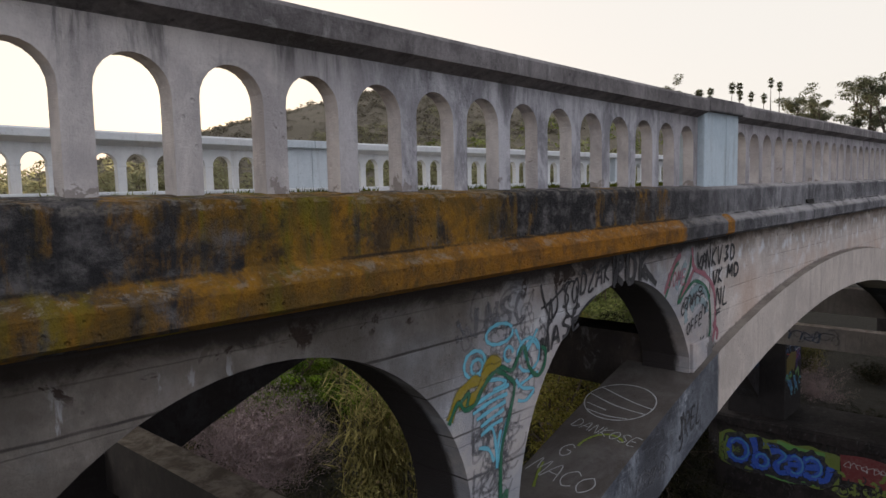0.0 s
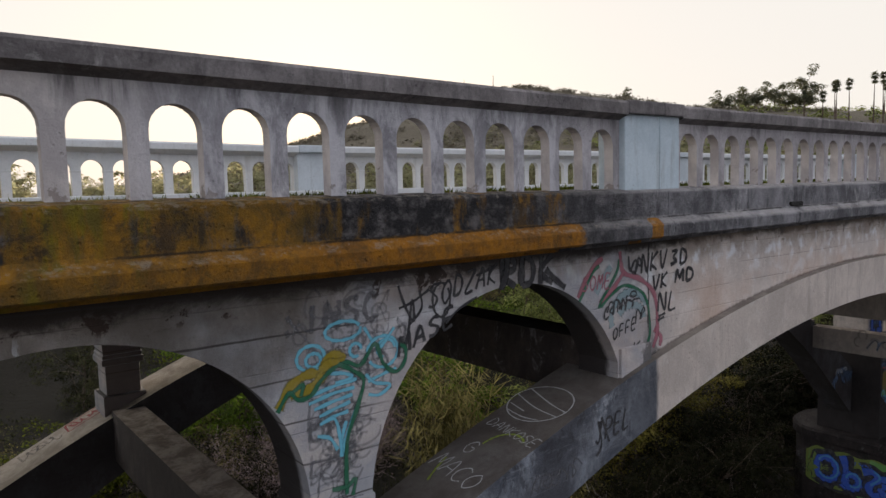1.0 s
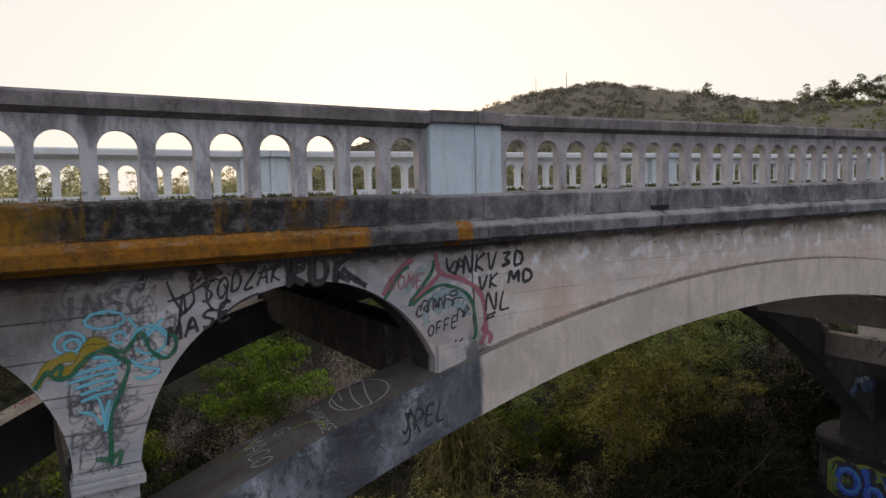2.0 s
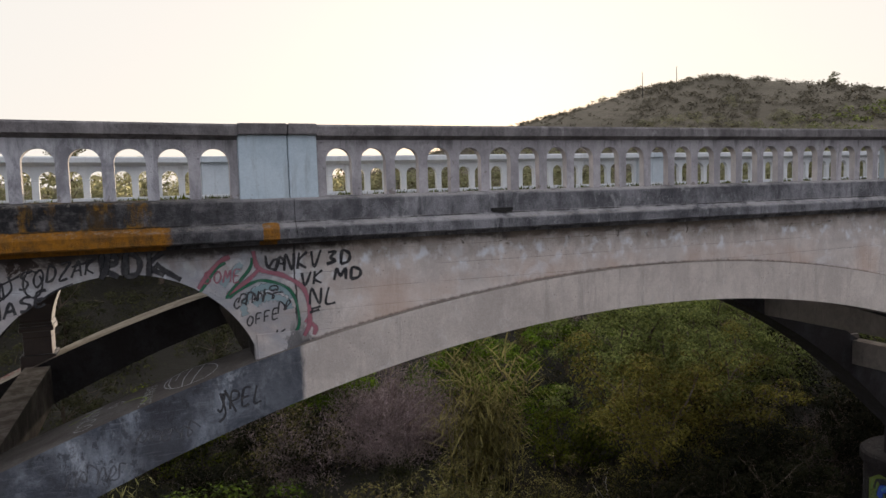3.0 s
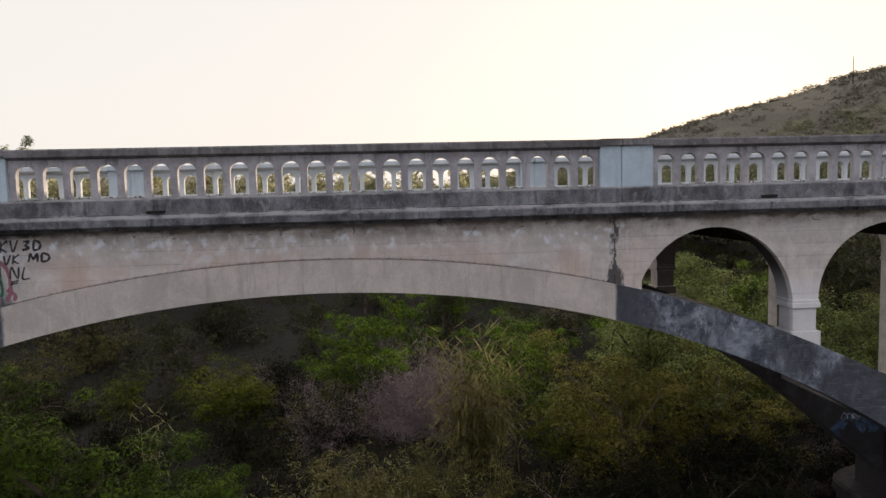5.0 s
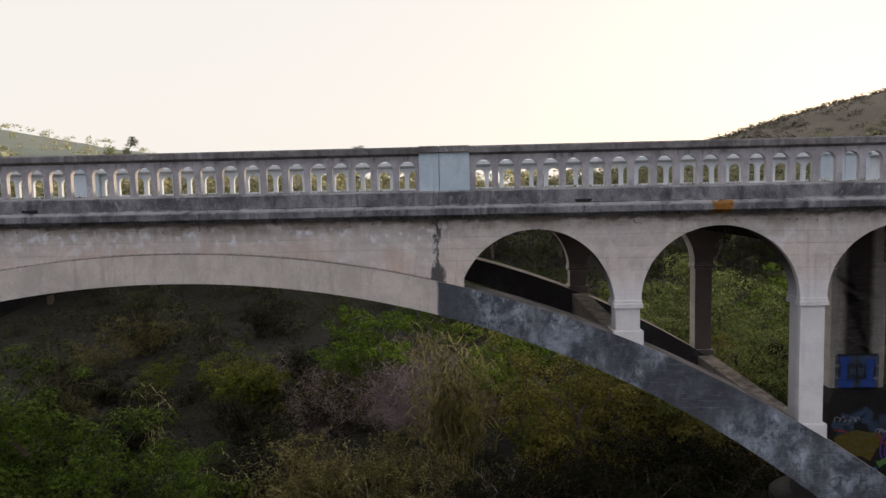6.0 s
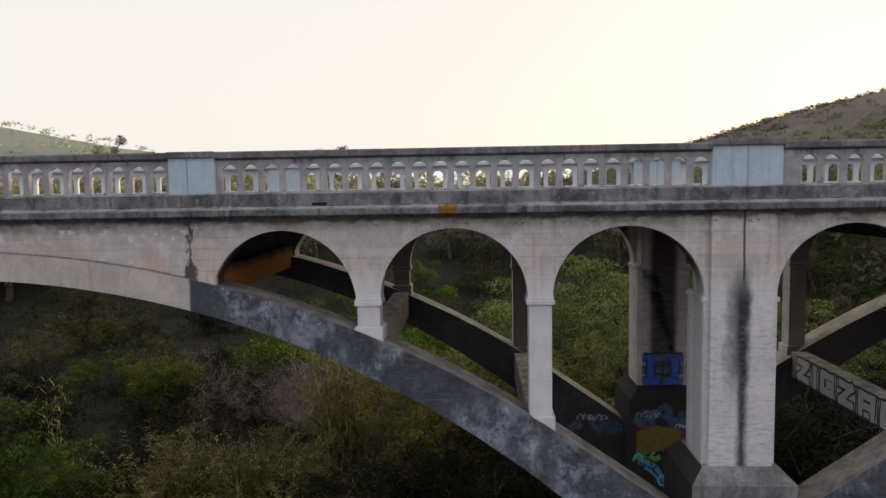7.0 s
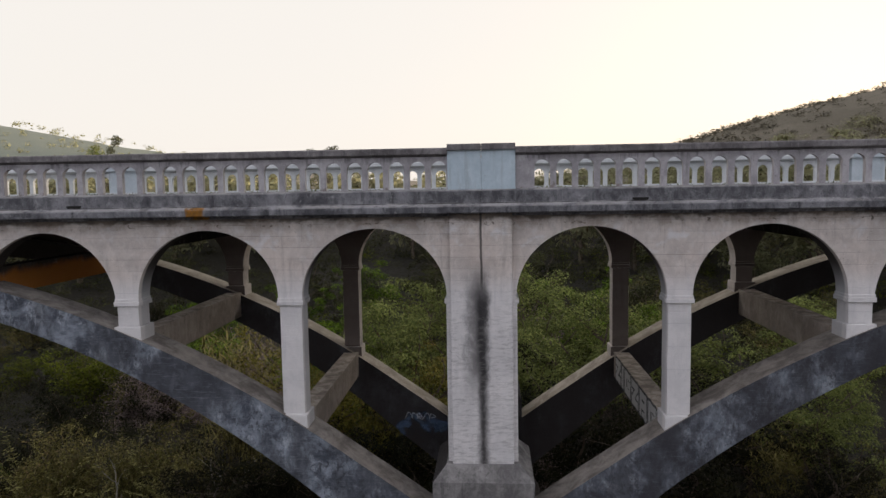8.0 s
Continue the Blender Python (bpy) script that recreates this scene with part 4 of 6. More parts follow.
for far in (False, True):
    prof = mirror(LEDGE) if far else LEDGE
    for cx in SPANS:
        for a, b in ((-HALF, -5.42), (-5.42, 5.46), (5.46, HALF)):
            along("ledge", prof, cx + a + 0.004, cx + b - 0.004, M_LEDGE, bridge)
        bay(cx - 5.11, cx + 5.08, cx - 4.833, 23, far, 0.4398)
        bay(cx + 6.07, cx + 16.17, cx + 6.345, 23, far, 0.4382)
        bay(cx - 16.12, cx - 6.02, cx - 6.277 - 0.4425 * 21, 22, far, 0.4425)
        pilaster(cx - 6.02, cx - 5.11, far, RAIL_Z + 0.01)
        pilaster(cx + 5.08, cx + 6.07, far, RAIL_Z + 0.01)
        pilaster(cx + 16.17, cx + 17.56, far, RAIL_Z + 0.07)
    pilaster(MID - 3 * HALF - 0.67, MID - 3 * HALF + 0.72, far, RAIL_Z + 0.07)


# ---- land ----
BRANCHES = ((6.4, 11.0, 3.0), (7.3, 11.8, 2.6), (1.4, 12.0, 2.6), (2.2, 11.2, 2.2), (4.2, 8.6, 2.6), (5.6, 8.4, 2.2), (11.2, 9.0, 2.4), (-0.6, 8.2, 2.0), (1.6, 8.8, 2.4), (8.4, 8.4, 1.8), (19.6, 9.2, 2.4), (23.0, 10.0, 2.6), (-3.2, 8.8, 2.2), (13.4, 8.2, 1.9))
def bumpy(x, y):
    return noise.fractal(Vector((x * 0.02, y * 0.02, 3.1)), 1.0, 2.0, 5)


def hill(x, y, cx, cy, h, sx, sy, ang=0.0):
    dx, dy = x - cx, y - cy
    c, s = math.cos(radians(ang)), math.sin(radians(ang))
    u, v = c * dx + s * dy, -s * dx + c * dy
    return h * math.exp(-(u / sx) ** 2 / 2 - (v / sy) ** 2 / 2)


def land(x, y):
    # rises behind the camera as well, unseen, added to block low skylight
    d = abs(y - 3.5)
    rise = max(0.0, min(1.0, (d - 26) / 80))
    z = -4.7 + 10.6 * rise * rise * (3 - 2 * rise)
    if y > 0:
        z += hill(x, y, 150, 168, 31, 60, 46)
        z += hill(x, y, -520, 560, 77, 230, 200)
        z += hill(x, y, 245, 72, 20, 62, 48)
        z += hill(x, y, 330, 190, 26, 70, 70)
    far = min(1.0, max(0.0, (math.hypot(x, y) - 20) / 80))
    return z + bumpy(x, y) * (0.3 + 1.9 * far)


def ground():
    bm = bmesh.new()
    axis = [-3000, -1500, -800, -500] + [-400 + 10 * i for i in range(30)] + [-100 + 4 * i for i in range(50)] + [100 + 10 * i for i in range(31)] + [500, 800, 1500, 3000]
    grid = [[bm.verts.new((x, y, land(x, y))) for x in axis] for y in axis]
    for a, b in zip(grid, grid[1:]):
        for i in range(len(axis) - 1):
            bm.faces.new((a[i], a[i + 1], b[i + 1], b[i]))
    for f in bm.faces:
        f.smooth = True
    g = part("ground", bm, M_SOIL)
    return tagged(g, "brushy valley floor and rolling hills of dry grass", "ground", kind="structure")


ground()


# ---- plants ----
BANK = "plants on the creek bank"
rng = random.Random(7)


def leaf_mesh(name, leaves, material, stems=(), stem_mat=None):
    """leaves: (place, axis, side, length, width); stems: polylines of (place, radius)."""
    verts, faces, mats = [], [], []
    for p, a, s, l, w in leaves:
        i = len(verts)
        verts += [p, p + a * (l * 0.45) + s * (w * 0.5), p + a * l, p + a * (l * 0.45) - s * (w * 0.5)]
        faces.append((i, i + 1, i + 2, i + 3))
        mats.append(0)
    for line in stems:
        rows = []
        for k, (p, r) in enumerate(line):
            rows.append(len(verts))
            for q in range(3):
                an = q * math.pi / 1.5
                verts.append(Vector((p[0] + r * math.cos(an), p[1] + r * math.sin(an), p[2])))
        for a, b in zip(rows, rows[1:]):
            for q in range(3):
                faces.append((a + q, a + (q + 1) % 3, b + (q + 1) % 3, b + q))
                mats.append(1)
    me = bpy.data.meshes.new(name)
    me.from_pydata([tuple(v) for v in verts], [], faces)
    me.materials.append(material)
    me.materials.append(stem_mat or M_BARK)
    me.polygons.foreach_set("material_index", mats)
    return me


def rand_dir(r, up=0.0):
    while True:
        v = Vector((r.uniform(-1, 1), r.uniform(-1, 1), r.uniform(-1, 1)))
        if 0.05 < v.length < 1:
            v = v.normalized() + Vector((0, 0, up))
            return v.normalized()


def crooked(r, p, d, length, r0, n=6, wander=0.25, sag=0.0):
    """A crooked twig: points and radii."""
    out, p, d = [(p.copy(), r0)], p.copy(), d.normalized()
    for i in range(1, n + 1):
        d = (d + rand_dir(r) * wander + Vector((0, 0, -sag))).normalized()
        p = p + d * (length / n)
        out.append((p.copy(), r0 * (1 - 0.85 * i / n)))
    return out


def crown_leaves(r, clumps, per, size, length, width, up=0.6, squash=0.6):
    """Leaves on the outside of clumps, each turned roughly outwards and up, as a crown holds them to the light."""
    leaves = []
    for c, rad in clumps:
        for _ in range(per):
            d = rand_dir(r, 0.5)
            k = rad * (0.72 + 0.4 * r.random())
            p = c + Vector((d.x * k, d.y * k, d.z * k * squash))
            nrm = (d + Vector((0, 0, up)) + rand_dir(r) * 0.45).normalized()
            a = nrm.cross(rand_dir(r)).normalized()
            s = nrm.cross(a)
            f = r.uniform(0.6, 1.3)
            leaves.append((p, a, s, length * f, width * f))
    return leaves


def tree(seed, height, spread, per, leaf, material, lean=0.15, n_limbs=9, clump=0.2):
    """A tapered trunk that forks into limbs, and a crown of leaf clumps along their ends. Base at the origin."""
    r = random.Random(seed)
    stems = [crooked(r, Vector((0, 0, -0.3)), Vector((r.uniform(-lean, lean), r.uniform(-lean, lean), 1)), height * 0.62, height * 0.028, 7, 0.12)]
    clumps = []
    for i in range(n_limbs):
        b, rad = stems[0][2 + i % 5]
        an = i * 2.4 + r.uniform(-0.4, 0.4)
        d = Vector((math.cos(an), math.sin(an), r.uniform(0.25, 1.1)))
        limb = crooked(r, b, d, spread * r.uniform(0.7, 1.05), height * 0.012, 6, 0.25)
        stems.append(limb)
        for k in (2, 4, 6):
            p = limb[k][0] + rand_dir(r) * spread * 0.15
            clumps.append((p, spread * clump * r.uniform(0.55, 1.35)))
            tw = crooked(r, limb[k][0], rand_dir(r, 0.3), spread * 0.3, height * 0.004, 2, 0.3)
            stems.append(tw)
            clumps.append((tw[-1][0], spread * clump * r.uniform(0.5, 0.9)))
    for k in range(5):
        clumps.append((stems[0][-1][0] + rand_dir(r, 0.5) * spread * 0.3, spread * clump * r.uniform(0.8, 1.2)))
    return stems, crown_leaves(r, clumps, per, spread, leaf, leaf * 0.42)


def make_tree(name, label, seed, height, spread, per, leaf, material, group, **kw):
    stems, leaves = tree(seed, height, spread, per, leaf, material, **kw)
    t = tagged(new(name), label, "tree", group)
    tr = new("trunk", leaf_mesh("trunk", [], M_BARK, stems, M_BARK))
    tr.parent = t
    cr = new("crown", leaf_mesh("crown", leaves, material))
    cr.parent = t
    return t


def bush_thing(name, label, cat, group, stems, leaves, material, twig_mat):
    t = tagged(new(name), label, cat, group)
    new("branchwork", leaf_mesh("branchwork", [], material, stems, twig_mat)).parent = t
    new("foliage", leaf_mesh("foliage", leaves, material)).parent = t
    return t


def shrub_thing(seed, height, spread, per, leaf, material, twig_mat, label, n=16, ratio=0.45, bare=0.0, clump=0.2):
    r = random.Random(seed)
    stems, clumps = [], []
    for i in range(n):
        an = i * 2.4 + r.uniform(-0.5, 0.5)
        d = Vector((math.cos(an) * 0.7, math.sin(an) * 0.7, r.uniform(0.5, 1.6)))
        st = crooked(r, Vector((r.uniform(-0.2, 0.2), r.uniform(-0.2, 0.2), -0.2)), d, height * r.uniform(0.7, 1.1), 0.028, 7, 0.3)
        stems.append(st)
        for k in (3, 4, 5, 6, 7):
            tw = crooked(r, st[k][0], rand_dir(r, 0.35), spread * 0.35, 0.01, 2, 0.35)
            stems.append(tw)
            if r.random() > bare:
                clumps.append((tw[-1][0], spread * clump * r.uniform(0.5, 1.1)))
                clumps.append((st[k][0], spread * clump * r.uniform(0.4, 0.9)))
    return bush_thing("shrub", label, "shrub", BANK, stems, crown_leaves(r, clumps, per, spread, leaf, leaf * ratio), material, twig_mat)


def twig_bush(seed, height, material):
    """A leafless bush: a haze of fine twigs."""
    r = random.Random(seed)
    leaves, stems = [], []
    for i in range(60):
        d = rand_dir(r, 0.9)
        st = crooked(r, Vector((r.uniform(-0.4, 0.4), r.uniform(-0.4, 0.4), 0)), d, height * r.uniform(0.6, 1.05), 0.012, 6, 0.3)
        stems.append(st)
        for k in range(2, 7):
            for _ in range(7):
                a = rand_dir(r, 0.5)
                leaves.append((st[k][0] + rand_dir(r) * 0.12, a, a.cross(rand_dir(r)).normalized(), r.uniform(0.2, 0.5), 0.012))
                leaves.append((st[k][0] + rand_dir(r) * 0.3, a, a.cross(rand_dir(r)).normalized(), r.uniform(0.05, 0.1), 0.03))
    return bush_thing("twig_bush", "leafless bush of fine grey-pink twigs", "shrub", BANK, stems, leaves, material, material)


def reed_clump(seed, height, material, label, n=70, spread=0.8):
    """Giant cane: upright stalks with long arching blades."""
    r = random.Random(seed)
    leaves, stems = [], []
    for i in range(n):
        p = Vector((r.gauss(0, spread * 0.5), r.gauss(0, spread * 0.5), -0.2))
        st = crooked(r, p, Vector((r.uniform(-0.2, 0.2), r.uniform(-0.2, 0.2), 1)), height * r.uniform(0.55, 1.05), 0.014, 7, 0.06)
        stems.append(st)
        for k in range(2, 8):
            for _ in range(2):
                an = r.uniform(0, 6.28)
                a = Vector((math.cos(an), math.sin(an), r.uniform(0.1, 0.9))).normalized()
                s = a.cross(Vector((0, 0, 1))).normalized()
                l = r.uniform(0.35, 0.75)
                leaves.append((st[k][0], a, s, l, 0.045))
                leaves.append((st[k][0] + a * l * 0.9, (a + Vector((0, 0, -1.1))).normalized(), s, l * 0.7, 0.03))
    return bush_thing("reed_clump", label, "reeds", BANK, stems, leaves, material, material)


def frond_plant(seed, height):
    """A tuft of arching fronds, each a bent stalk with paired leaflets."""
    r = random.Random(seed)
    leaves, stems = [], []
    for i in range(26):
        an = i * 2.4 + r.uniform(-0.3, 0.3)
        st = crooked(r, Vector((r.gauss(0, 0.15), r.gauss(0, 0.15), -0.2)), Vector((math.cos(an) * 0.55, math.sin(an) * 0.55, r.uniform(0.9, 1.9))), height * r.uniform(0.6, 1.05), 0.02, 12, 0.07, 0.09)
        stems.append(st)
        for (p, _), (q, _) in zip(st[4:], st[5:]):
            d = (q - p).normalized()
            side_way = d.cross(Vector((0, 0, 1))).normalized()
            for sgn in (-1, 1):
                for k in (0.0, 0.5):
                    a = (d * 0.5 + side_way * sgn + Vector((0, 0, -0.25)) + rand_dir(r) * 0.5).normalized()
                    leaves.append((p.lerp(q, k + r.uniform(-0.25, 0.25)), a, a.cross(rand_dir(r, 1.2)).normalized(), r.uniform(0.14, 0.36), r.uniform(0.03, 0.05)))
    return bush_thing("frond_plant", "tuft of pale arching fronds among dark brush", "shrub", BANK, stems, leaves, M_FROND, M_DRY)


def put_tree(t, x, y, z, scale, rz):
    c = copy_thing(t, pose(x, y, z, 0, 0, rz))
    c.scale = (scale, scale, scale)
    return c


willow = make_tree("willow_tree", "olive-leaved willow tree on the creek bank", 3, 7.2, 3.0, 190, 0.12, M_OLIVE, "trees on the creek bank", n_limbs=13)
green = make_tree("green_tree", "bright green leafy tree among brush", 5, 5.6, 2.7, 170, 0.12, M_BRIGHT, "trees on the creek bank", n_limbs=11)
oak = make_tree("oak_tree", "dark dense-leaved tree on a slope", 8, 6.5, 3.0, 120, 0.15, M_OAK, "trees on the creek bank", n_limbs=11)


def settle(x, y):
    return land(x, y) - 0.05


alder = make_tree("alder_tree", "brownish olive-leaved tree on the creek bank", 4, 7.0, 3.0, 190, 0.115, M_DUSK, "trees on the creek bank", n_limbs=13)
alder.location = (10.3, 12.6, settle(10.3, 12.6))
alder.scale = (1.25, 1.25, 1.25)
for x, y, k, rz in ((14.2, 13.4, 1.1, 222),):
    put_tree(alder, x, y, settle(x, y), k, rz)
# near-black trees added in front, so that the crowns' feet look shaded
bay_tree = make_tree("bay_tree", "near-black low tree added as shade below the other crowns", 6, 5.0, 2.6, 110, 0.12, M_DARKLEAF, "trees on the creek bank", n_limbs=11)
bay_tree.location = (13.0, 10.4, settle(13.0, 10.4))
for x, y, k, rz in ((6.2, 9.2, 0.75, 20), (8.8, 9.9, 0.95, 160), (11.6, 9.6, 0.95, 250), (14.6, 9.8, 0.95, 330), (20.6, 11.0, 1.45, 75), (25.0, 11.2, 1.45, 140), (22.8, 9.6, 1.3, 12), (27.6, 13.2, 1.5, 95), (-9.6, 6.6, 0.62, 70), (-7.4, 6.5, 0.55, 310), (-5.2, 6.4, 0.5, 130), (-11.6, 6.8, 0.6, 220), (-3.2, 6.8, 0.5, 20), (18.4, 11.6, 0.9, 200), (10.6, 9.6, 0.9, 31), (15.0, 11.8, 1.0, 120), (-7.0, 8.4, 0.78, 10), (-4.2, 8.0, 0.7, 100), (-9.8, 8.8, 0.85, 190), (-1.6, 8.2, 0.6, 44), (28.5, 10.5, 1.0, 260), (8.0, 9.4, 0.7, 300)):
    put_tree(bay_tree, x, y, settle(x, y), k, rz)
willow.location = (16.0, 19.0, settle(16, 19))
willow.scale = (1.5, 1.5, 1.5)
green.location = (8.9, 20.8, settle(8.9, 20.8))
green.scale = (1.1, 1.1, 1.2)
oak.location = (-16.0, 22.0, settle(-16, 22))
for x, y, k, rz in ((13.6, 16.5, 1.45, 50), (22.5, 19.5, 1.4, 310), (26.5, 20.5, 1.3, 80), (19.5, 24.0, 1.6, 20), (30.0, 14.0, 1.0, 160), (9.0, 27.0, 0.9, 260), (34.5, 22.0, 1.3, 10), (18.6, 17.2, 1.2, 75)):
    put_tree(willow, x, y, settle(x, y), k, rz)
for x, y, k, rz in ((0.6, 26.4, 1.3, 90), (-0.6, 27.4, 1.0, 15), (7.9, 26.5, 1.15, 170), (3.0, 36.0, 1.1, 10), (-13.0, 14.0, 0.9, 300), (7.0, 43.0, 1.2, 120), (17.5, 30.0, 1.3, 33), (24.0, 30.0, 1.5, 133)):
    put_tree(green, x, y, settle(x, y), k, rz)
laurel = make_tree("laurel_tree", "leafy tree close beside the bridge, its green dimmed for shade", 9, 5.6, 2.7, 170, 0.12, M_DEEPLEAF, "trees on the creek bank", n_limbs=11)
laurel.location = (-9.0, 8.4, settle(-9.0, 8.4))
laurel.scale = (1.4, 1.4, 1.4)
for x, y, k, rz in ((-6.3, 8.2, 1.1, 150), (-12.0, 10.0, 1.3, 250), (-4.6, 7.6, 0.75, 200), (-4.0, 10.6, 0.8, 60)):
    put_tree(laurel, x, y, settle(x, y), k, rz)
for x, y, k, rz in ((-22, 18, 1.1, 0), (-12, 33, 1.0, 70), (-4, 38, 0.95, 140), (6, 40, 1.0, 190), (14, 36, 1.2, 240), (28, 34, 1.3, 20), (36, 30, 1.2, 66), (-20, 40, 1.1, 111), (45, 26, 1.2, 200), (22, 44, 1.3, 300), (40, 44, 1.3, 50), (0, 50, 1.1, 77), (-14, 52, 1.2, 10), (30, 56, 1.3, 180), (12, 52, 1.2, 140)):
    put_tree(oak, x, y, settle(x, y), k, rz)

SHRUBS = [shrub_thing(11, 2.4, 1.7, 44, 0.09, M_BRUSH, M_BARK, "olive-leaved brush on the creek bank"), shrub_thing(12, 2.0, 1.8, 44, 0.09, M_DARKLEAF, M_BARK, "low brush, coloured near black for the shade of the bridge"),
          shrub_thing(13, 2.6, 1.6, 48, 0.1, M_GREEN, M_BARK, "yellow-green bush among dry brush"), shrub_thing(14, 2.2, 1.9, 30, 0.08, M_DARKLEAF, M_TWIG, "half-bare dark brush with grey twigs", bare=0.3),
          shrub_thing(15, 2.8, 1.7, 28, 0.075, M_DRY, M_TWIG, "dry yellowing brush with thin stems", bare=0.35)]
TWIGS = [twig_bush(21, 2.6, M_GREY), twig_bush(22, 2.2, M_GREY)]
REEDS = [reed_clump(31, 3.8, M_DRY, "clump of dry straw-coloured cane", n=46, spread=0.7), reed_clump(32, 3.2, M_BRUSH, "clump of tall cane with arching blades"), reed_clump(33, 4.2, M_FROND, "thin stand of pale cane in dark brush", n=7, spread=0.35)]
for i, t in enumerate(SHRUBS + TWIGS + REEDS):       # the first of each kind stands among the rest
    t.location = (-19 + 2.6 * i, 27 + (i % 3), settle(-19 + 2.6 * i, 27 + (i % 3)))


def shrub(kind, x, y, k):
    put_tree(SHRUBS[kind], x, y, settle(x, y), k, rng.uniform(0, 360))


def twigs(x, y, k):
    put_tree(rng.choice(TWIGS), x, y, settle(x, y), k, rng.uniform(0, 360))


def reeds(kind, x, y, k):
    put_tree(REEDS[kind], x, y, settle(x, y), k, rng.uniform(0, 360))


for x, y, k in ((2.4, 23.6, 1.75), (3.6, 22.2, 1.5), (1.2, 22.6, 1.4), (4.5, 25.0, 1.5), (3.2, 24.4, 1.8), (5.4, 22.9, 1.3), (2.2, 21.6, 1.1), (-2.0, 22.0, 1.2), (7.5, 9.8, 0.9), (19.0, 12.5, 1.0)):
    twigs(x, y, k)
for kind, x, y, k in ((0, 5.0, 17.2, 1.75), (0, 5.8, 17.6, 1.55), (2, -8.5, 16.8, 1.0), (1, 2.2, 12.4, 0.8), (1, 0.4, 11.4, 0.95), (1, 5.4, 11.9, 0.75), (0, 28.0, 12.0, 1.0)):
    reeds(kind, x, y, k)
for kind, x, y, k in ((0, -0.4, 11.2, 1.5), (1, -3.0, 12.0, 1.5), (3, -1.8, 11.6, 1.4), (2, -7.4, 24.8, 1.6), (2, -6.3, 25.4, 1.3), (1, -2.6, 23.0, 1.3), (3, 0.8, 15.8, 1.2), (3, 6.6, 11.4, 1.1), (4, 5.9, 12.4, 1.2), (0, 3.0, 14.0, 1.2), (1, -5.0, 20.0, 1.4), (3, -10.5, 20.0, 1.5), (2, 9.5, 17.0, 1.5)):
    shrub(kind, x, y, k)
for i in range(58):
    x, y = rng.uniform(-26, 46), 6.5 + 40 * rng.random() ** 1.2
    if any(abs(x - c) < 2.6 for c in (MID - HALF, MID + HALF)) and y < 11:
        continue
    pick = rng.random()
    k = rng.uniform(0.7, 1.25) * (1.0 + 0.012 * y)
    if pick < 0.1 and x > -2:
        twigs(x, y, k)
    elif pick < 0.16 and x > -2:
        reeds(rng.randrange(2), x, y, k * 0.85)
    else:
        shrub(rng.choice((1, 3, 1, 0) if x < -2.5 or y < 12 else (0, 0, 1, 3, 4, 4, 0)), x, y, k)
for i in range(12):                                   # near-black undergrowth, added as shade at the feet of the bank trees
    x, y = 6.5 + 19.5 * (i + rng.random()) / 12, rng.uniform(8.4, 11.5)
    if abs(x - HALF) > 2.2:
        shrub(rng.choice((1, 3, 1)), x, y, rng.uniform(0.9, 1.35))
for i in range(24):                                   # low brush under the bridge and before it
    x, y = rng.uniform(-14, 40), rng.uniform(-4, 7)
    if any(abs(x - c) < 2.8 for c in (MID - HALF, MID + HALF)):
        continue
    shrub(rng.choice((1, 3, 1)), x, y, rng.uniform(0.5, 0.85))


fern = frond_plant(61, 4.6)
fern.location = (-0.9, 10.7, settle(-0.9, 10.7))
for x, y, k, rz in ((0.3, 11.5, 0.8, 130), (-2.2, 11.4, 0.75, 220), (2.6, 13.2, 0.7, 80), (-3.4, 10.8, 0.6, 15), (1.6, 10.6, 0.55, 300), (-1.4, 10.0, 0.5, 170), (3.9, 11.6, 0.6, 240), (-5.3, 12.4, 0.6, 50), (6.1, 10.6, 0.5, 110), (0.9, 13.9, 0.6, 200)):
    put_tree(fern, x, y, settle(x, y), k, rz)


def scrub(name, label, count, area, size, leafs, material, seed, keep=None, fine=1.0):
    """Far brush, too much to count: clumps of leaf cards over the slopes."""
    r = random.Random(seed)
    leaves = []
    for _ in range(count):
        x, y = r.uniform(*area[0]), r.uniform(*area[1])
        if keep and not keep(x, y, r):
            continue
        z, s = land(x, y), size * r.uniform(0.5, 1.3)
        for _ in range(leafs):
            d = rand_dir(r)
            d.z = abs(d.z)
            p = Vector((x, y, z - 0.1)) + Vector((d.x * s, d.y * s, d.z * s * 0.9)) * r.random() ** 0.4
            nrm = (d + Vector((0, 0, 0.5)) + rand_dir(r) * 0.6).normalized()
            a = nrm.cross(rand_dir(r)).normalized()
            leaves.append((p, a, nrm.cross(a), s * fine * r.uniform(0.3, 0.6), s * fine * r.uniform(0.18, 0.34)))
    ob = new(name, leaf_mesh(name, leaves, material))
    return tagged(ob, label, "brush", kind="stuff")


vt = make_tree("valley_tree", "grey-green tree in the valley behind, haze put into its leaf colour", 19, 6.5, 3.2, 60, 0.28, M_VALLEY, "trees in the valley behind", n_limbs=9)
vt.location = (-60, 96, land(-60, 96))
for i in range(84):
    az = radians(-46 + 106 * (i + rng.random()) / 84)
    d = rng.uniform(72, 118)
    x, y = 2 + d * math.sin(az), -8 + d * math.cos(az)
    if y > 34:
        want = 8.6 + d * math.tan(radians(rng.uniform(0.9, 2.3) if not 0.05 < az < 0.3 else rng.uniform(0.5, 1.5)))
        put_tree(vt, x, y, land(x, y) - 0.2, max(0.5, (want - land(x, y)) / 5.4), rng.uniform(0, 360))


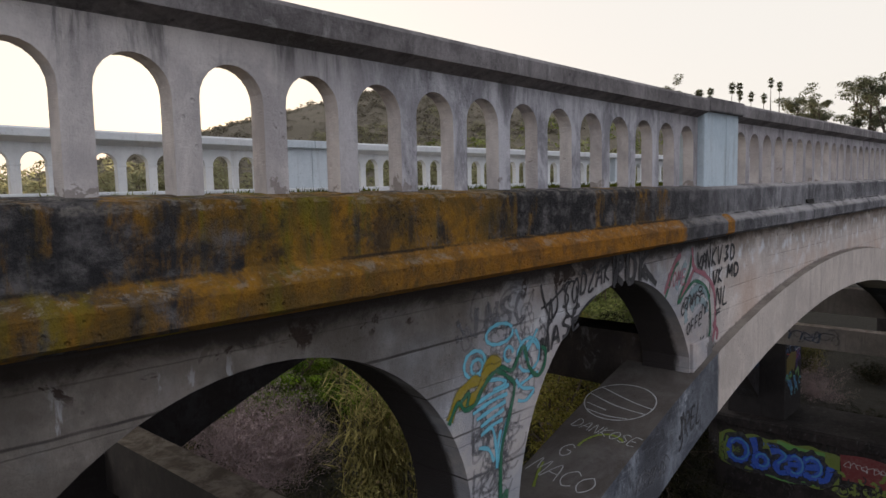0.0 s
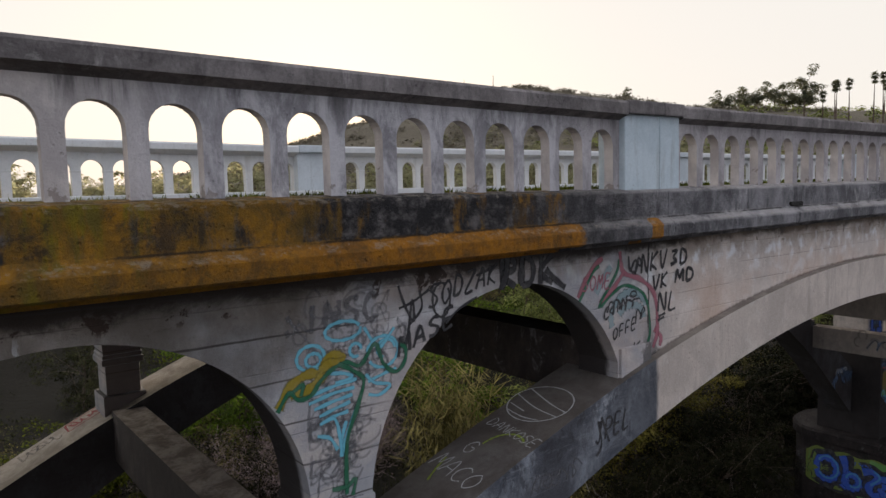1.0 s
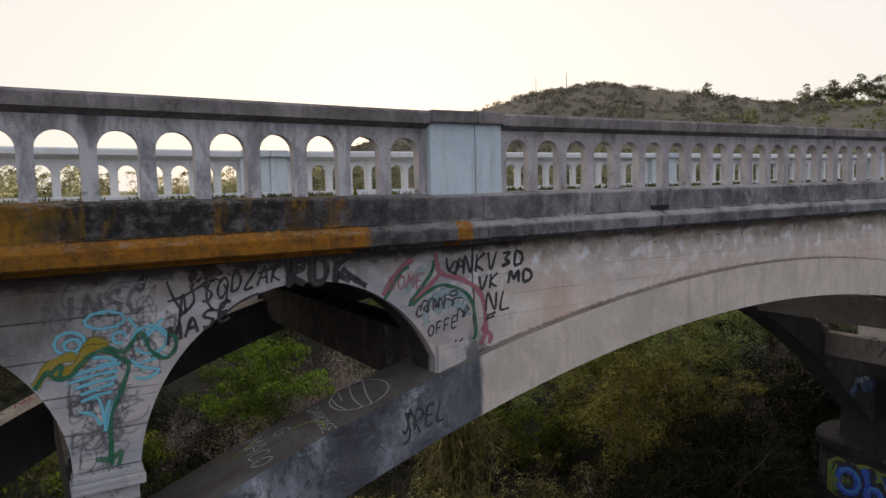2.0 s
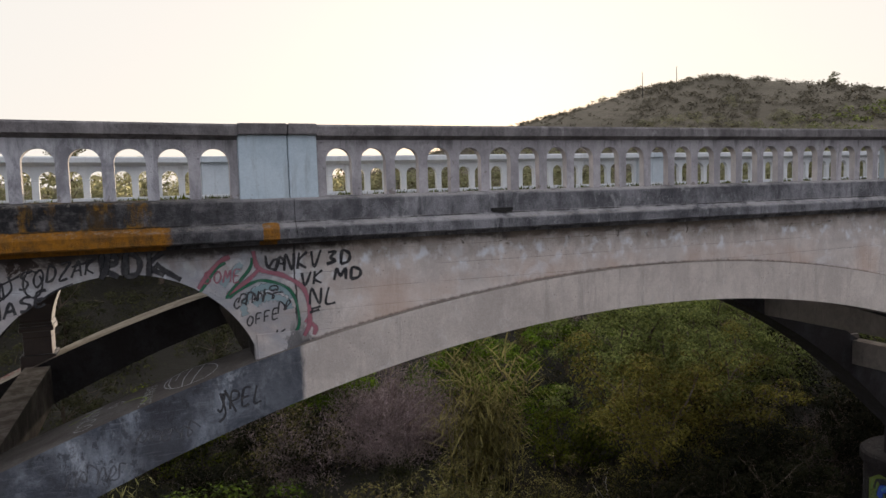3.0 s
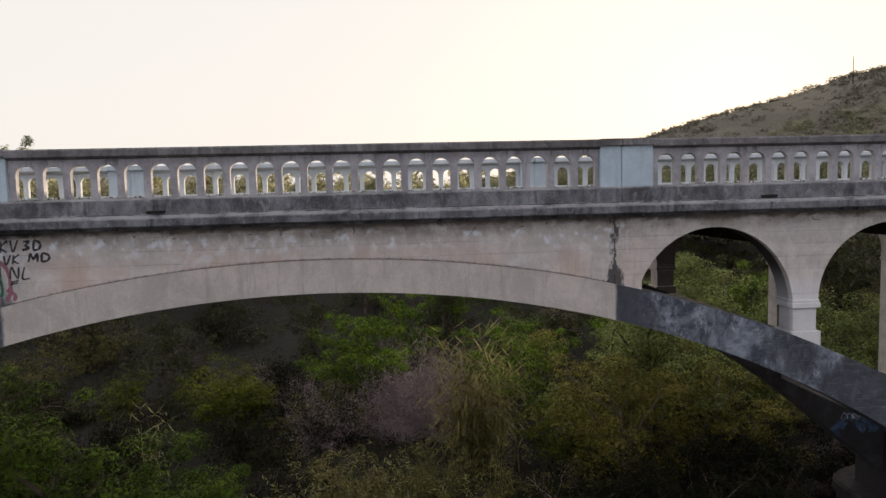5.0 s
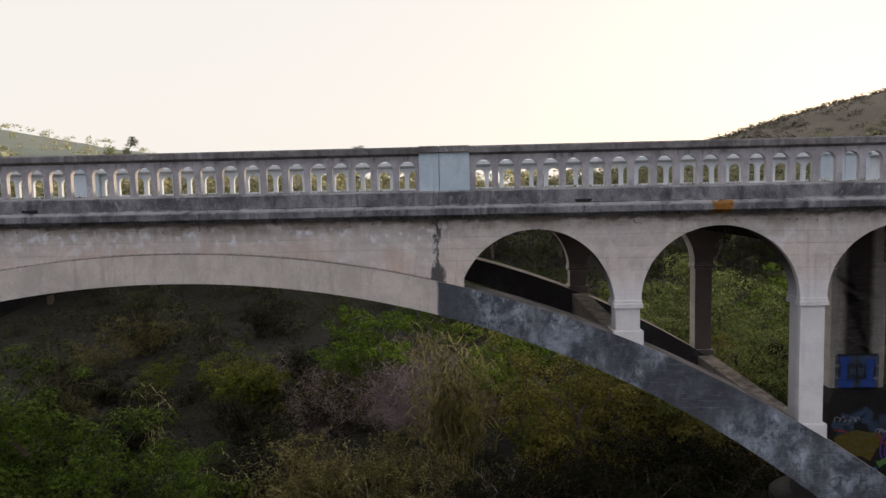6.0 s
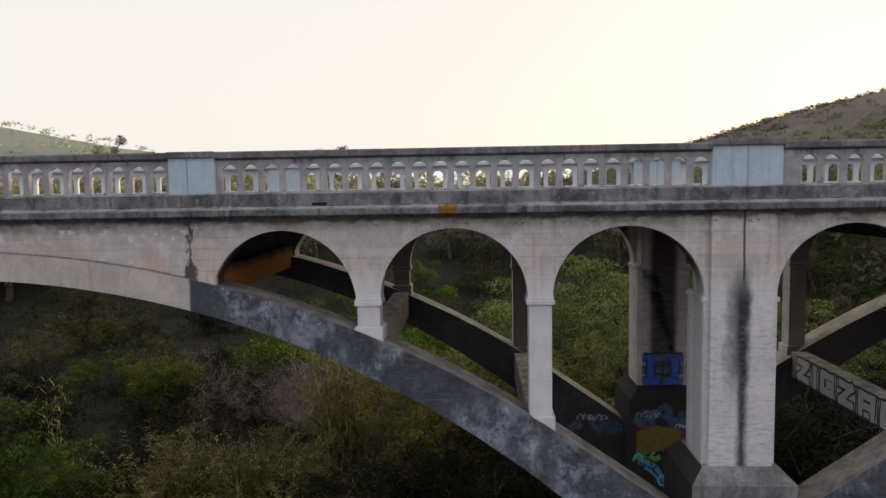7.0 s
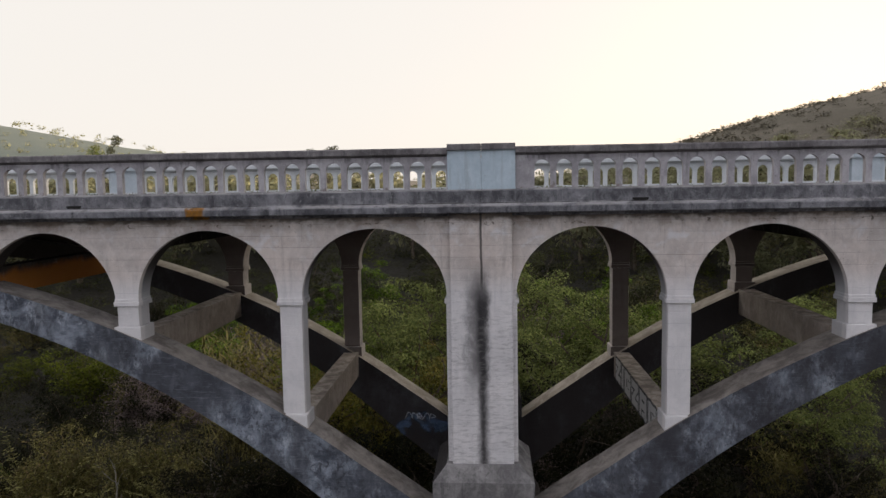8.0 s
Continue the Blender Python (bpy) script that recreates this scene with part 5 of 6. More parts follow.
patchy = lambda x, y, r: noise.noise(Vector((x * 0.03, y * 0.03, 9.0))) > -0.15 or r.random() < 0.3
scrub("hillside_brush", "olive chaparral over the slopes", 800, ((-110, 130), (76, 130)), 1.9, 120, M_VALLEY, 41, None, 0.42)
scrub("hillside_brush", "dark chaparral behind the creek bank", 800, ((-60, 80), (28, 80)), 1.6, 170, M_OAK, 45, None, 0.3)
scrub("bank_brush", "dark tangled brush on the creek bank", 200, ((-18, 6), (17, 31)), 0.95, 150, M_OAK, 47, None, 0.26)
scrub("bank_brush", "thin dry brush on the creek bank", 60, ((-14, 8), (16, 30)), 0.8, 130, M_BRUSH, 48, None, 0.22)
scrub("hillside_brush", "fresh green growth behind the creek bank", 200, ((2, 60), (26, 66)), 1.3, 150, M_GREEN, 46, None, 0.3)
scrub("hillside_brush", "dusky chaparral on the round hill", 5200, ((40, 260), (100, 215)), 1.3, 26, M_HILL, 42, patchy)
scrub("hillside_brush", "mixed brush on the valley side", 900, ((60, 330), (20, 110)), 2.0, 26, M_OLIVE, 43)
scrub("hillside_brush", "thin brush on a far grassy hill", 500, ((-700, -150), (300, 560)), 3.2, 24, M_VALLEY, 44)


def dead_branch(x, y, z, seed, size):
    """A bleached bare limb that sticks up out of the brush."""
    r = random.Random(seed)
    main = crooked(r, Vector((0, 0, -0.6)), Vector((r.uniform(-0.6, 0.6), r.uniform(-0.4, 0.1), 1.0)), size, 0.028 * size, 8, 0.3)
    stems = [main]
    for k in range(2, 8):
        stems.append(crooked(r, main[k][0], rand_dir(r, 0.6), size * r.uniform(0.25, 0.5), 0.011 * size, 6, 0.35))
        stems.append(crooked(r, stems[-1][3][0], rand_dir(r, 0.5), size * r.uniform(0.12, 0.25), 0.006 * size, 5, 0.35))
    t = tagged(new("dead_branch", leaf_mesh("dead_branch", [], M_BLEACHED, stems, M_BLEACHED)), "bleached bare branch among dark brush", "branch", "bare branches in the brush")
    t.location = (x, y, z)


for i, (x, y, size) in enumerate(BRANCHES):
    dead_branch(x, y, land(x, y), 300 + i, size)


# ---- far trees, palms, posts ----
def palm(x, y, top, seed):
    """A fan palm: slender trunk, a skirt of dead fronds and a round head."""
    r = random.Random(seed)
    z0 = land(x, y)
    t = tagged(new("palm_tree"), "tall fan palm with a shaggy round head", "palm", "palms on the skyline")
    t.location = (x, y, z0)
    h = top - z0 - 1.5
    tr = new("trunk", leaf_mesh("trunk", [], M_BARK, [crooked(r, Vector((0, 0, -1)), Vector((r.uniform(-0.04, 0.04), 0, 1)), h + 1, 0.32, 8, 0.015)], M_BARK))
    tr.parent = t
    tip = tr.data.vertices[-1].co.copy()
    tip.z = h
    leaves = []
    for i in range(260):
        d = rand_dir(r, 0.1 if i < 190 else -1.0)
        a = (d + Vector((0, 0, -0.25))).normalized()
        s = a.cross(Vector((0, 0, 1)) + rand_dir(r) * 0.3).normalized()
        leaves.append((tip + d * 0.35 + Vector((0, 0, 0.6 if i < 190 else -0.5)), a, s, r.uniform(0.7, 1.25), r.uniform(0.25, 0.45)))
    cr = new("head", leaf_mesh("head", leaves, M_FARTREE))
    cr.parent = t


for i, (x, y, top) in enumerate(((213, 79.5, 38.0), (216, 78.0, 38.2), (209, 84.5, 36.6), (207, 87.5, 36.2), (204, 86.0, 35.8), (206, 90.5, 33.5), (203, 94.5, 35.0), (252, 80.0, 43.3), (253, 77.4, 41.8), (245, 84.5, 38.4), (243, 87.5, 39.0), (246, 80.5, 37.5))):
    palm(x, y, top, 60 + i)


def far_tree(x, y, top, width, seed, material, label, name="far_tree"):
    r = random.Random(seed)
    z0 = land(x, y) - 0.5
    h = top - z0
    t = tagged(new(name), label, "tree", "trees on the skyline")
    t.location = (x, y, z0)
    trunk = crooked(r, Vector((0, 0, 0)), Vector((0, 0, 1)), h * 0.8, h * 0.03, 7, 0.08)
    stems, clumps = [trunk], []
    for i in range(14):
        b = trunk[2 + i % 6][0]
        an = i * 2.4
        limb = crooked(r, b, Vector((math.cos(an), math.sin(an), r.uniform(0.2, 1.0))), width * r.uniform(0.35, 0.55), h * 0.01, 5, 0.25)
        stems.append(limb)
        for k in (3, 4, 5):
            clumps.append((limb[k][0], width * r.uniform(0.1, 0.17)))
    clumps.append((trunk[-1][0], width * 0.15))
    tr = new("trunk", leaf_mesh("trunk", [], M_BARK, stems, M_BARK))
    tr.parent = t
    cr = new("crown", leaf_mesh("crown", crown_leaves(r, clumps, 80, width, width * 0.05, width * 0.03), material))
    cr.parent = t


for i, (x, y, top, w, lab) in enumerate(((239, 111, 43.0, 13, "feathery dark conifer on the skyline"), (228, 116, 40.5, 10, "dark rounded tree on the skyline"), (222, 122, 36.0, 13, "broad dark tree on the skyline"), (215, 128, 34.5, 11, "broad dark tree on the skyline"),
                                   (233, 112, 35.0, 12, "broad dark tree on the skyline"), (286, 80, 39.5, 17, "dome-shaped dark tree on a slope"), (270, 70, 36.0, 12, "broad dark tree on the skyline"), (250, 54, 41.5, 15, "tall spreading dark tree on a slope"), (246, 48, 41.0, 14, "tall spreading dark tree on a slope"),
                                   (243, 42, 39.5, 12, "spreading dark tree on a slope"), (240, 38, 38.0, 12, "spreading dark tree on a slope"), (236, 60, 33.5, 8, "small olive tree on a slope"), (-88, 174, 23.6, 9, "thin-crowned tree behind the far railing"), (-93, 172, 20.5, 10, "olive tree behind the far railing"),
                                   (-23, 158, 20.5, 8, "thin-crowned tree behind the far railing"), (178, 140, 38.5, 4, "small cypress on the hill"))):
    far_tree(x, y, top, w, 80 + i, M_FARTREE if i != 13 else M_OLIVE, lab)


def lamp_post(x, y, top, arm):
    z0 = land(x, y)
    t = tagged(new("street_lamp"), "tall grey steel post on the skyline", "street lamp", "posts on the skyline")
    t.location = (x, y, z0 - 0.2)
    bm = bmesh.new()
    r = [(0.13, 0.0), (0.09, (top - z0) * 0.5), (0.06, top - z0)]
    loft(bm, [[(q * math.cos(k * math.pi / 4), q * math.sin(k * math.pi / 4), z) for k in range(8)] for q, z in r])
    part("post", bm, M_HOLE, t)
    if arm:
        bm = bmesh.new()
        box(bm, -1.6, 1.6, -0.3, 0.3, top - z0, top - z0 + 0.45, 0.1)
        part("lamp_head", bm, M_HOLE, t)


lamp_post(262, 158, 43.5, False)
lamp_post(267, 154, 43.0, True)
lamp_post(118, 150, 38.5, False)
lamp_post(140, 162, 43.0, False)


def house(x, y, w, d, h, rz):
    t = tagged(new("house"), "low pale house with a dark hipped roof", "house", "houses on the skyline")
    t.matrix_world = pose(x, y, land(x, y) - 0.5, 0, 0, rz)
    part_box("wall", (-w / 2, w / 2, -d / 2, d / 2, 0, h), M_PAINT, t)
    bm = bmesh.new()
    loft(bm, [[(-w / 2 - 0.5, -d / 2 - 0.5, h), (w / 2 + 0.5, -d / 2 - 0.5, h), (w / 2 + 0.5, d / 2 + 0.5, h), (-w / 2 - 0.5, d / 2 + 0.5, h)], [(-w / 4, -0.2, h + 2), (w / 4, -0.2, h + 2), (w / 4, 0.2, h + 2), (-w / 4, 0.2, h + 2)]])
    part("roof", bm, M_HOLE, t)


house(232, 74, 12, 8, 3.2, 20)
house(255, 149, 10, 8, 3.0, 30)


# ---- drains and weeds ----
def scupper(x0, x1):
    bm = bmesh.new()
    box(bm, x0, x1, -0.27, -0.22, 7.845, 7.885, 0.005)
    box(bm, x0 + 0.02, x1 - 0.02, -0.28, -0.25, 7.83, 7.846, 0.003)
    part("drain_slot", bm, M_HOLE, bridge, "dark iron drain slot")


for x in (-2.75, 8.2, 20.0):
    scupper(x, x + 0.32)


def weeds(x0, x1, y, n, seed, z):
    r = random.Random(seed)
    leaves = []
    for _ in range(n):
        p = Vector((r.uniform(x0, x1), y + r.gauss(0, 0.08), z))
        for _ in range(9):
            a = rand_dir(r, 1.0)
            leaves.append((p + rand_dir(r) * 0.03, a, a.cross(rand_dir(r)).normalized(), r.uniform(0.06, 0.18), r.uniform(0.018, 0.04)))
    ob = new("weeds", leaf_mesh("weeds", leaves, M_GREEN))
    tagged(ob, "low green weeds along the foot of the railing", "weeds", kind="stuff")


for i in range(14):
    x = -11 + 2.6 * i + rng.uniform(-0.6, 0.6)
    weeds(x, x + rng.uniform(1.8, 2.9), FAR - 0.5, 110, 200 + i, 8.01)
    weeds(x + 1, x + 1 + rng.uniform(0.3, 0.9), 0.36, 14, 240 + i, 8.01)


# ---- sprayed writing ----
STROKES = {
    "A": [[(0, 0), (0.5, 1), (1, 0)], [(0.2, 0.4), (0.85, 0.4)]], "C": [[(0.9, 0.85), (0.5, 1), (0.1, 0.7), (0.1, 0.3), (0.5, 0), (0.95, 0.15)]],
    "D": [[(0.1, 0), (0.1, 1), (0.7, 0.85), (0.9, 0.5), (0.7, 0.1), (0.1, 0)]], "E": [[(0.9, 1), (0.1, 1), (0.1, 0), (0.9, 0)], [(0.1, 0.5), (0.7, 0.5)]],
    "F": [[(0.9, 1), (0.1, 1), (0.1, 0)], [(0.1, 0.5), (0.7, 0.5)]], "G": [[(0.9, 0.85), (0.5, 1), (0.1, 0.7), (0.1, 0.3), (0.5, 0), (0.9, 0.2), (0.9, 0.5), (0.5, 0.5)]],
    "I": [[(0.5, 0), (0.5, 1)]], "K": [[(0.1, 0), (0.1, 1)], [(0.9, 1), (0.1, 0.45), (1.0, 0)]], "L": [[(0.2, 1), (0.1, 0), (0.9, 0)]],
    "M": [[(0, 0), (0.15, 1), (0.5, 0.35), (0.85, 1), (1, 0)]], "N": [[(0.1, 0), (0.1, 1), (0.9, 0), (0.9, 1)]], "O": [[(0.5, 1), (0.1, 0.7), (0.1, 0.3), (0.5, 0), (0.9, 0.3), (0.9, 0.7), (0.5, 1)]],
    "R": [[(0.1, 0), (0.1, 1), (0.8, 0.9), (0.8, 0.6), (0.1, 0.45), (0.95, 0)]], "S": [[(0.9, 0.9), (0.4, 1), (0.1, 0.75), (0.85, 0.35), (0.6, 0.02), (0.05, 0.1)]],
    "V": [[(0, 1), (0.5, 0), (1, 1)]], "Z": [[(0.05, 1), (0.95, 1), (0.05, 0), (0.95, 0)]], "3": [[(0.1, 0.95), (0.8, 0.95), (0.4, 0.55), (0.9, 0.25), (0.1, 0.05)]],
    "J": [[(0.3, 1), (0.9, 1)], [(0.65, 1), (0.6, 0.2), (0.35, 0), (0.05, 0.2)]],
    "P": [[(0.1, 0), (0.1, 1), (0.85, 0.9), (0.85, 0.55), (0.1, 0.45)]],
}


def wall_at(y):
    return lambda u, v, k: (u, y - 0.004 - 0.0006 * k, v)


def ribbon(bm, pts, width, place, layer=0, taper=False):
    """A flat painted line through pts on the surface that place() gives."""
    pts = [Vector(p) for p in pts]
    fine = []
    n = len(pts)
    for i in range(n - 1):
        p0, p1, p2, p3 = pts[max(0, i - 1)], pts[i], pts[i + 1], pts[min(n - 1, i + 2)]
        for k in range(5):
            t = k / 5
            fine.append(0.5 * ((2 * p1) + (p2 - p0) * t + (2 * p0 - 5 * p1 + 4 * p2 - p3) * t * t + (3 * p1 - p0 - 3 * p2 + p3) * t ** 3) if n > 2 else p1.lerp(p2, t))
    fine.append(pts[-1])
    rows = []
    uv = bm.loops.layers.uv.verify()
    for i, p in enumerate(fine):
        d = fine[min(i + 1, len(fine) - 1)] - fine[max(i - 1, 0)]
        d = d.normalized() if d.length > 1e-9 else Vector((1, 0))
        w = width * 0.72 * (1.0 - (0.6 * i / len(fine) if taper else 0.0)) * (1.0 + 0.18 * math.sin(i * 0.9 + 7 * p.x))
        q = Vector((-d.y, d.x)) * w
        lay = layer + 0.45 * i / len(fine)
        rows.append((bm.verts.new(place(*(p + q), lay)), bm.verts.new(place(*(p - q), lay))))
    for a, b in zip(rows, rows[1:]):
        try:
            f = bm.faces.new((a[0], a[1], b[1], b[0]))
        except ValueError:
            continue
        for lp, u in zip(f.loops, (0.0, 1.0, 1.0, 0.0)):
            lp[uv].uv = (u, 0.5)


def paint(name, lines, width, material, place, parent, label="", layer=0, taper=False):
    """Sprayed lines: one part with a mesh for each stroke."""
    piece = new(name)
    piece.parent = parent
    tagged(piece, label)
    for i, pts in enumerate(lines):
        bm = bmesh.new()
        ribbon(bm, pts, width, place, layer + 0.5 * (i % 3), taper)
        part("stroke", bm, material, piece)
    return piece


def letters(text, u0, v0, du, dv, h, slant=0.15, gap=0.25):
    """Strokes for a word from (u0, v0), spaced by (du, dv) a letter, h high."""
    lines = []
    for i, ch in enumerate(text):
        w = du * (1 - gap)
        for st in STROKES[ch]:
            lines.append([(u0 + du * i + x * w + y * h * slant * (1 if du > 0 else -1), v0 + dv * i + y * h + x * dv * (1 - gap)) for x, y in st])
    return lines


def scrawl(u0, u1, v0, v1, n, seed):
    """An unreadable scrawl inside a rectangle that may lean."""
    r = random.Random(seed)
    lines = []
    for i in range(n):
        u = u0 + (u1 - u0) * (i + 0.1) / n
        w = (u1 - u0) / n
        lines.append([(u + w * r.uniform(-0.1, 1.0), v0 + (v1 - v0) * r.random()) for _ in range(r.randint(3, 5))])
    return lines


def cursive(u0, u1, v0, v1, n, seed):
    """Joined handwriting that cannot be read: a line that runs up and down and loops back."""
    r = random.Random(seed)
    pts = []
    for i in range(n):
        u = u0 + (u1 - u0) * i / n
        w = (u1 - u0) / n
        pts += [(u + w * r.uniform(-0.2, 0.3), v0 + (v1 - v0) * r.uniform(0.0, 0.25)), (u + w * r.uniform(0.2, 0.8), v0 + (v1 - v0) * r.uniform(0.7, 1.0)), (u + w * r.uniform(0.9, 1.5), v0 + (v1 - v0) * r.uniform(0.3, 0.8))]
        if r.random() < 0.4:
            pts.append((u + w * r.uniform(0.2, 0.5), v0 + (v1 - v0) * r.uniform(0.2, 0.5)))
    cut = len(pts) // 2
    return [pts[:cut + 1], pts[cut:]]


def clear_wall(x, z):
    """True where the spandrel wall, or the rib below it, is solid at (x, z)."""
    x -= MID
    low = arch_low(abs(x))
    return low is None or z > low + 0.03 or z < rib_top(x) - 0.03


def scribble(u0, u1, v0, v1, n, seed):
    """Loose overlapping arcs all over a rectangle."""
    r = random.Random(seed)
    lines = []
    for i in range(n):
        u, v = r.uniform(u0, u1), r.uniform(v0, v1)
        a, b = r.uniform(0.05, 0.16), r.uniform(0.05, 0.14)
        st = r.uniform(0, 360)
        arc = [(max(u0, min(u1, x)) + 0.12 * (y - v), y) for x, y in loop(u, v, a, b, st, st + r.uniform(120, 420), 8)]
        if all(clear_wall(x, y) for x, y in arc):
            lines.append(arc)
        if r.random() < 0.5 and clear_wall(u - 0.16, v - 0.1) and clear_wall(u + 0.16, v - 0.1):
            lines.append([(u, v), (u + r.uniform(-0.1, 0.1), v + r.uniform(0.08, 0.2)), (u + r.uniform(-0.16, 0.16), v + r.uniform(-0.2, 0.1))])
    return lines


def scribble_at(u0, u1, v0, v1, n, seed):
    """Overlapping arcs and hooks that fill a rectangle of any surface."""
    r = random.Random(seed)
    lines = []
    for i in range(n):
        u, v, st = u0 + (u1 - u0) * (i + r.random()) / n, r.uniform(v0, v1), r.uniform(0, 360)
        lines.append(loop(u, v, r.uniform(0.08, 0.2), r.uniform(0.08, 0.22), st, st + r.uniform(110, 300), 7))
    return lines


def loop(u, v, ru, rv, a0=0, a1=360, n=14):
    return [(u + ru * math.cos(radians(a0 + (a1 - a0) * i / n)), v + rv * math.sin(radians(a0 + (a1 - a0) * i / n))) for i in range(n + 1)]


W = wall_at(0.0)
TAG = "sprayed tag in black paint"
paint("graffiti", letters("RDK", -7.42, 7.28, 0.235, -0.006, 0.26, 0.05) + [[(-6.86, 7.4), (-6.72, 7.28), (-6.6, 7.2)]], 0.062, P_BLACK, W, bridge, TAG, 6)
paint("graffiti", [[(-7.42, 7.27), (-7.36, 7.4), (-7.34, 7.55)], [(-7.18, 7.3), (-7.16, 7.52)]], 0.075, P_BLACK, W, bridge, TAG, 7)
paint("graffiti", letters("MASE", -8.52, 6.86, 0.148, 0.05, 0.15, 0.1), 0.03, P_BLACK, W, bridge, TAG, 6)
paint("graffiti", letters("DZAK", -7.96, 7.27, 0.125, 0.018, 0.17, 0.2), 0.024, P_BLACK, W, bridge, TAG, 5)
paint("graffiti", letters("SO", -8.22, 7.2, 0.13, 0.02, 0.19, 0.2) + [[(-8.5, 7.42), (-8.44, 7.25), (-8.36, 7.12), (-8.37, 7.3), (-8.42, 7.02)], [(-8.5, 7.24), (-8.36, 7.28), (-8.2, 7.36)], [(-8.4, 7.1), (-8.28, 7.22), (-8.3, 7.36)], loop(-8.08, 7.26, 0.09, 0.14, 60, 400), [(-8.04, 7.06), (-7.9, 7.16), (-7.7, 7.24)], [(-7.7, 7.42), (-7.56, 7.46), (-7.46, 7.5)]], 0.022, P_BLACK, W, bridge, TAG, 4)
paint("graffiti", letters("INSC", -9.32, 7.15, 0.165, 0.012, 0.2, 0.1) + [[(-9.44, 7.3), (-9.42, 7.26)], [(-9.45, 7.2), (-9.43, 7.16)]], 0.042, P_FADED, W, bridge, "faded grey sprayed tag", 1)
paint("graffiti", scribble(-9.42, -8.6, 7.1, 7.36, 12, 8), 0.02, P_GREY, W, bridge, "faded grey sprayed scribble", 0)
paint("graffiti", scribble(-9.3, -8.6, 6.1, 6.7, 40, 9) + scribble(-9.34, -8.45, 6.66, 7.05, 28, 10), 0.022, P_GREY, W, bridge, "faded grey sprayed scribble", 0)
paint("graffiti", scribble(-9.25, -8.88, 5.3, 6.2, 16, 11), 0.016, P_GREY, W, bridge, "faded grey sprayed scribble", 0)
paint("graffiti", [loop(-9.27, 6.98, 0.11, 0.09, 0, 380), loop(-9.25, 6.96, 0.06, 0.05), loop(-9.0, 7.14, 0.15, 0.07, 20, 370), loop(-8.66, 6.93, 0.14, 0.12, -150, 190), loop(-8.63, 6.95, 0.08, 0.07, 0, 250), loop(-8.9, 6.98, 0.05, 0.05, 0, 300), [(-8.82, 7.14), (-8.76, 7.04), (-8.7, 6.96)], [(-8.55, 7.1), (-8.64, 7.0), (-8.7, 6.95)], [(-8.82, 6.78), (-8.74, 6.7), (-8.6, 6.66), (-8.7, 6.6), (-8.8, 6.62)], [(-8.8, 6.72), (-8.64, 6.76), (-8.54, 6.78)]], 0.028, P_CYAN, W, bridge, "pale blue sprayed lettering", 2)
paint("graffiti", [[(-9.32, 6.7), (-9.1, 6.74), (-8.9, 6.76)], [(-9.3, 6.65), (-9.1, 6.69), (-8.92, 6.7)], [(-9.26, 6.6), (-9.1, 6.63), (-8.94, 6.65)], [(-9.22, 6.54), (-9.1, 6.57), (-8.96, 6.6)], [(-9.2, 6.49), (-9.08, 6.52), (-8.98, 6.53)], [(-9.22, 6.48), (-9.1, 6.5), (-9.06, 6.36), (-9.05, 6.2)], [(-9.0, 6.46), (-9.04, 6.34), (-9.05, 6.2)], [(-9.12, 6.84), (-9.0, 6.82), (-8.94, 6.78), (-9.08, 6.76)], [(-9.24, 6.4), (-9.14, 6.36), (-9.08, 6.26)], [(-9.05, 6.2), (-8.98, 6.4), (-8.9, 6.55)]], 0.03, P_CYAN, W, bridge, "pale blue sprayed lettering", 2)
paint("graffiti", [[(-9.53, 6.66), (-9.44, 6.8), (-9.3, 6.87), (-9.2, 6.86), (-9.1, 6.98), (-9.0, 6.92)], [(-9.44, 6.74), (-9.3, 6.76), (-9.2, 6.82), (-9.12, 6.9)], [(-9.2, 6.88), (-9.1, 6.92), (-9.0, 6.9)]], 0.075, P_OLIVE, W, bridge, "olive-yellow sprayed line", 4)
paint("graffiti", [[(-9.54, 6.64), (-9.45, 6.76), (-9.38, 6.7), (-9.28, 6.71), (-9.2, 6.8), (-9.1, 6.87), (-8.98, 6.9), (-8.86, 6.86), (-8.73, 7.0), (-8.66, 6.84), (-8.55, 6.75), (-8.46, 6.82), (-8.45, 6.92), (-8.5, 6.96)], [(-9.05, 6.9), (-8.93, 6.83), (-8.84, 6.74), (-8.9, 6.55), (-9.0, 6.3), (-9.02, 5.9)], [(-9.14, 5.97), (-9.02, 5.96), (-8.94, 6.0), (-8.97, 5.88)], [(-9.42, 6.76), (-9.34, 6.8), (-9.36, 6.72)]], 0.036, P_GREEN, W, bridge, "dark green sprayed line", 6)
paint("graffiti", [[(-6.42, 7.08), (-6.2, 7.35), (-6.05, 7.43)], [(-5.78, 7.48), (-5.72, 7.26), (-5.46, 7.17), (-5.2, 6.98), (-5.14, 6.6), (-5.22, 6.4)], [(-5.72, 7.26), (-5.9, 7.1), (-6.1, 6.98)], [(-5.2, 6.6), (-5.08, 6.5), (-5.1, 6.4)]], 0.062, P_PINK, W, bridge, "pink sprayed outline", 1)
paint("graffiti", [[(-6.4, 7.04), (-6.2, 7.3), (-6.1, 7.36)], [(-5.8, 7.4), (-5.84, 7.26), (-6.08, 7.0), (-6.1, 6.94)], [(-6.08, 6.95), (-5.86, 7.08), (-5.66, 7.12), (-5.36, 6.97), (-5.27, 6.6), (-5.36, 6.4)]], 0.036, P_GREEN, W, bridge, "dark green sprayed outline", 2)
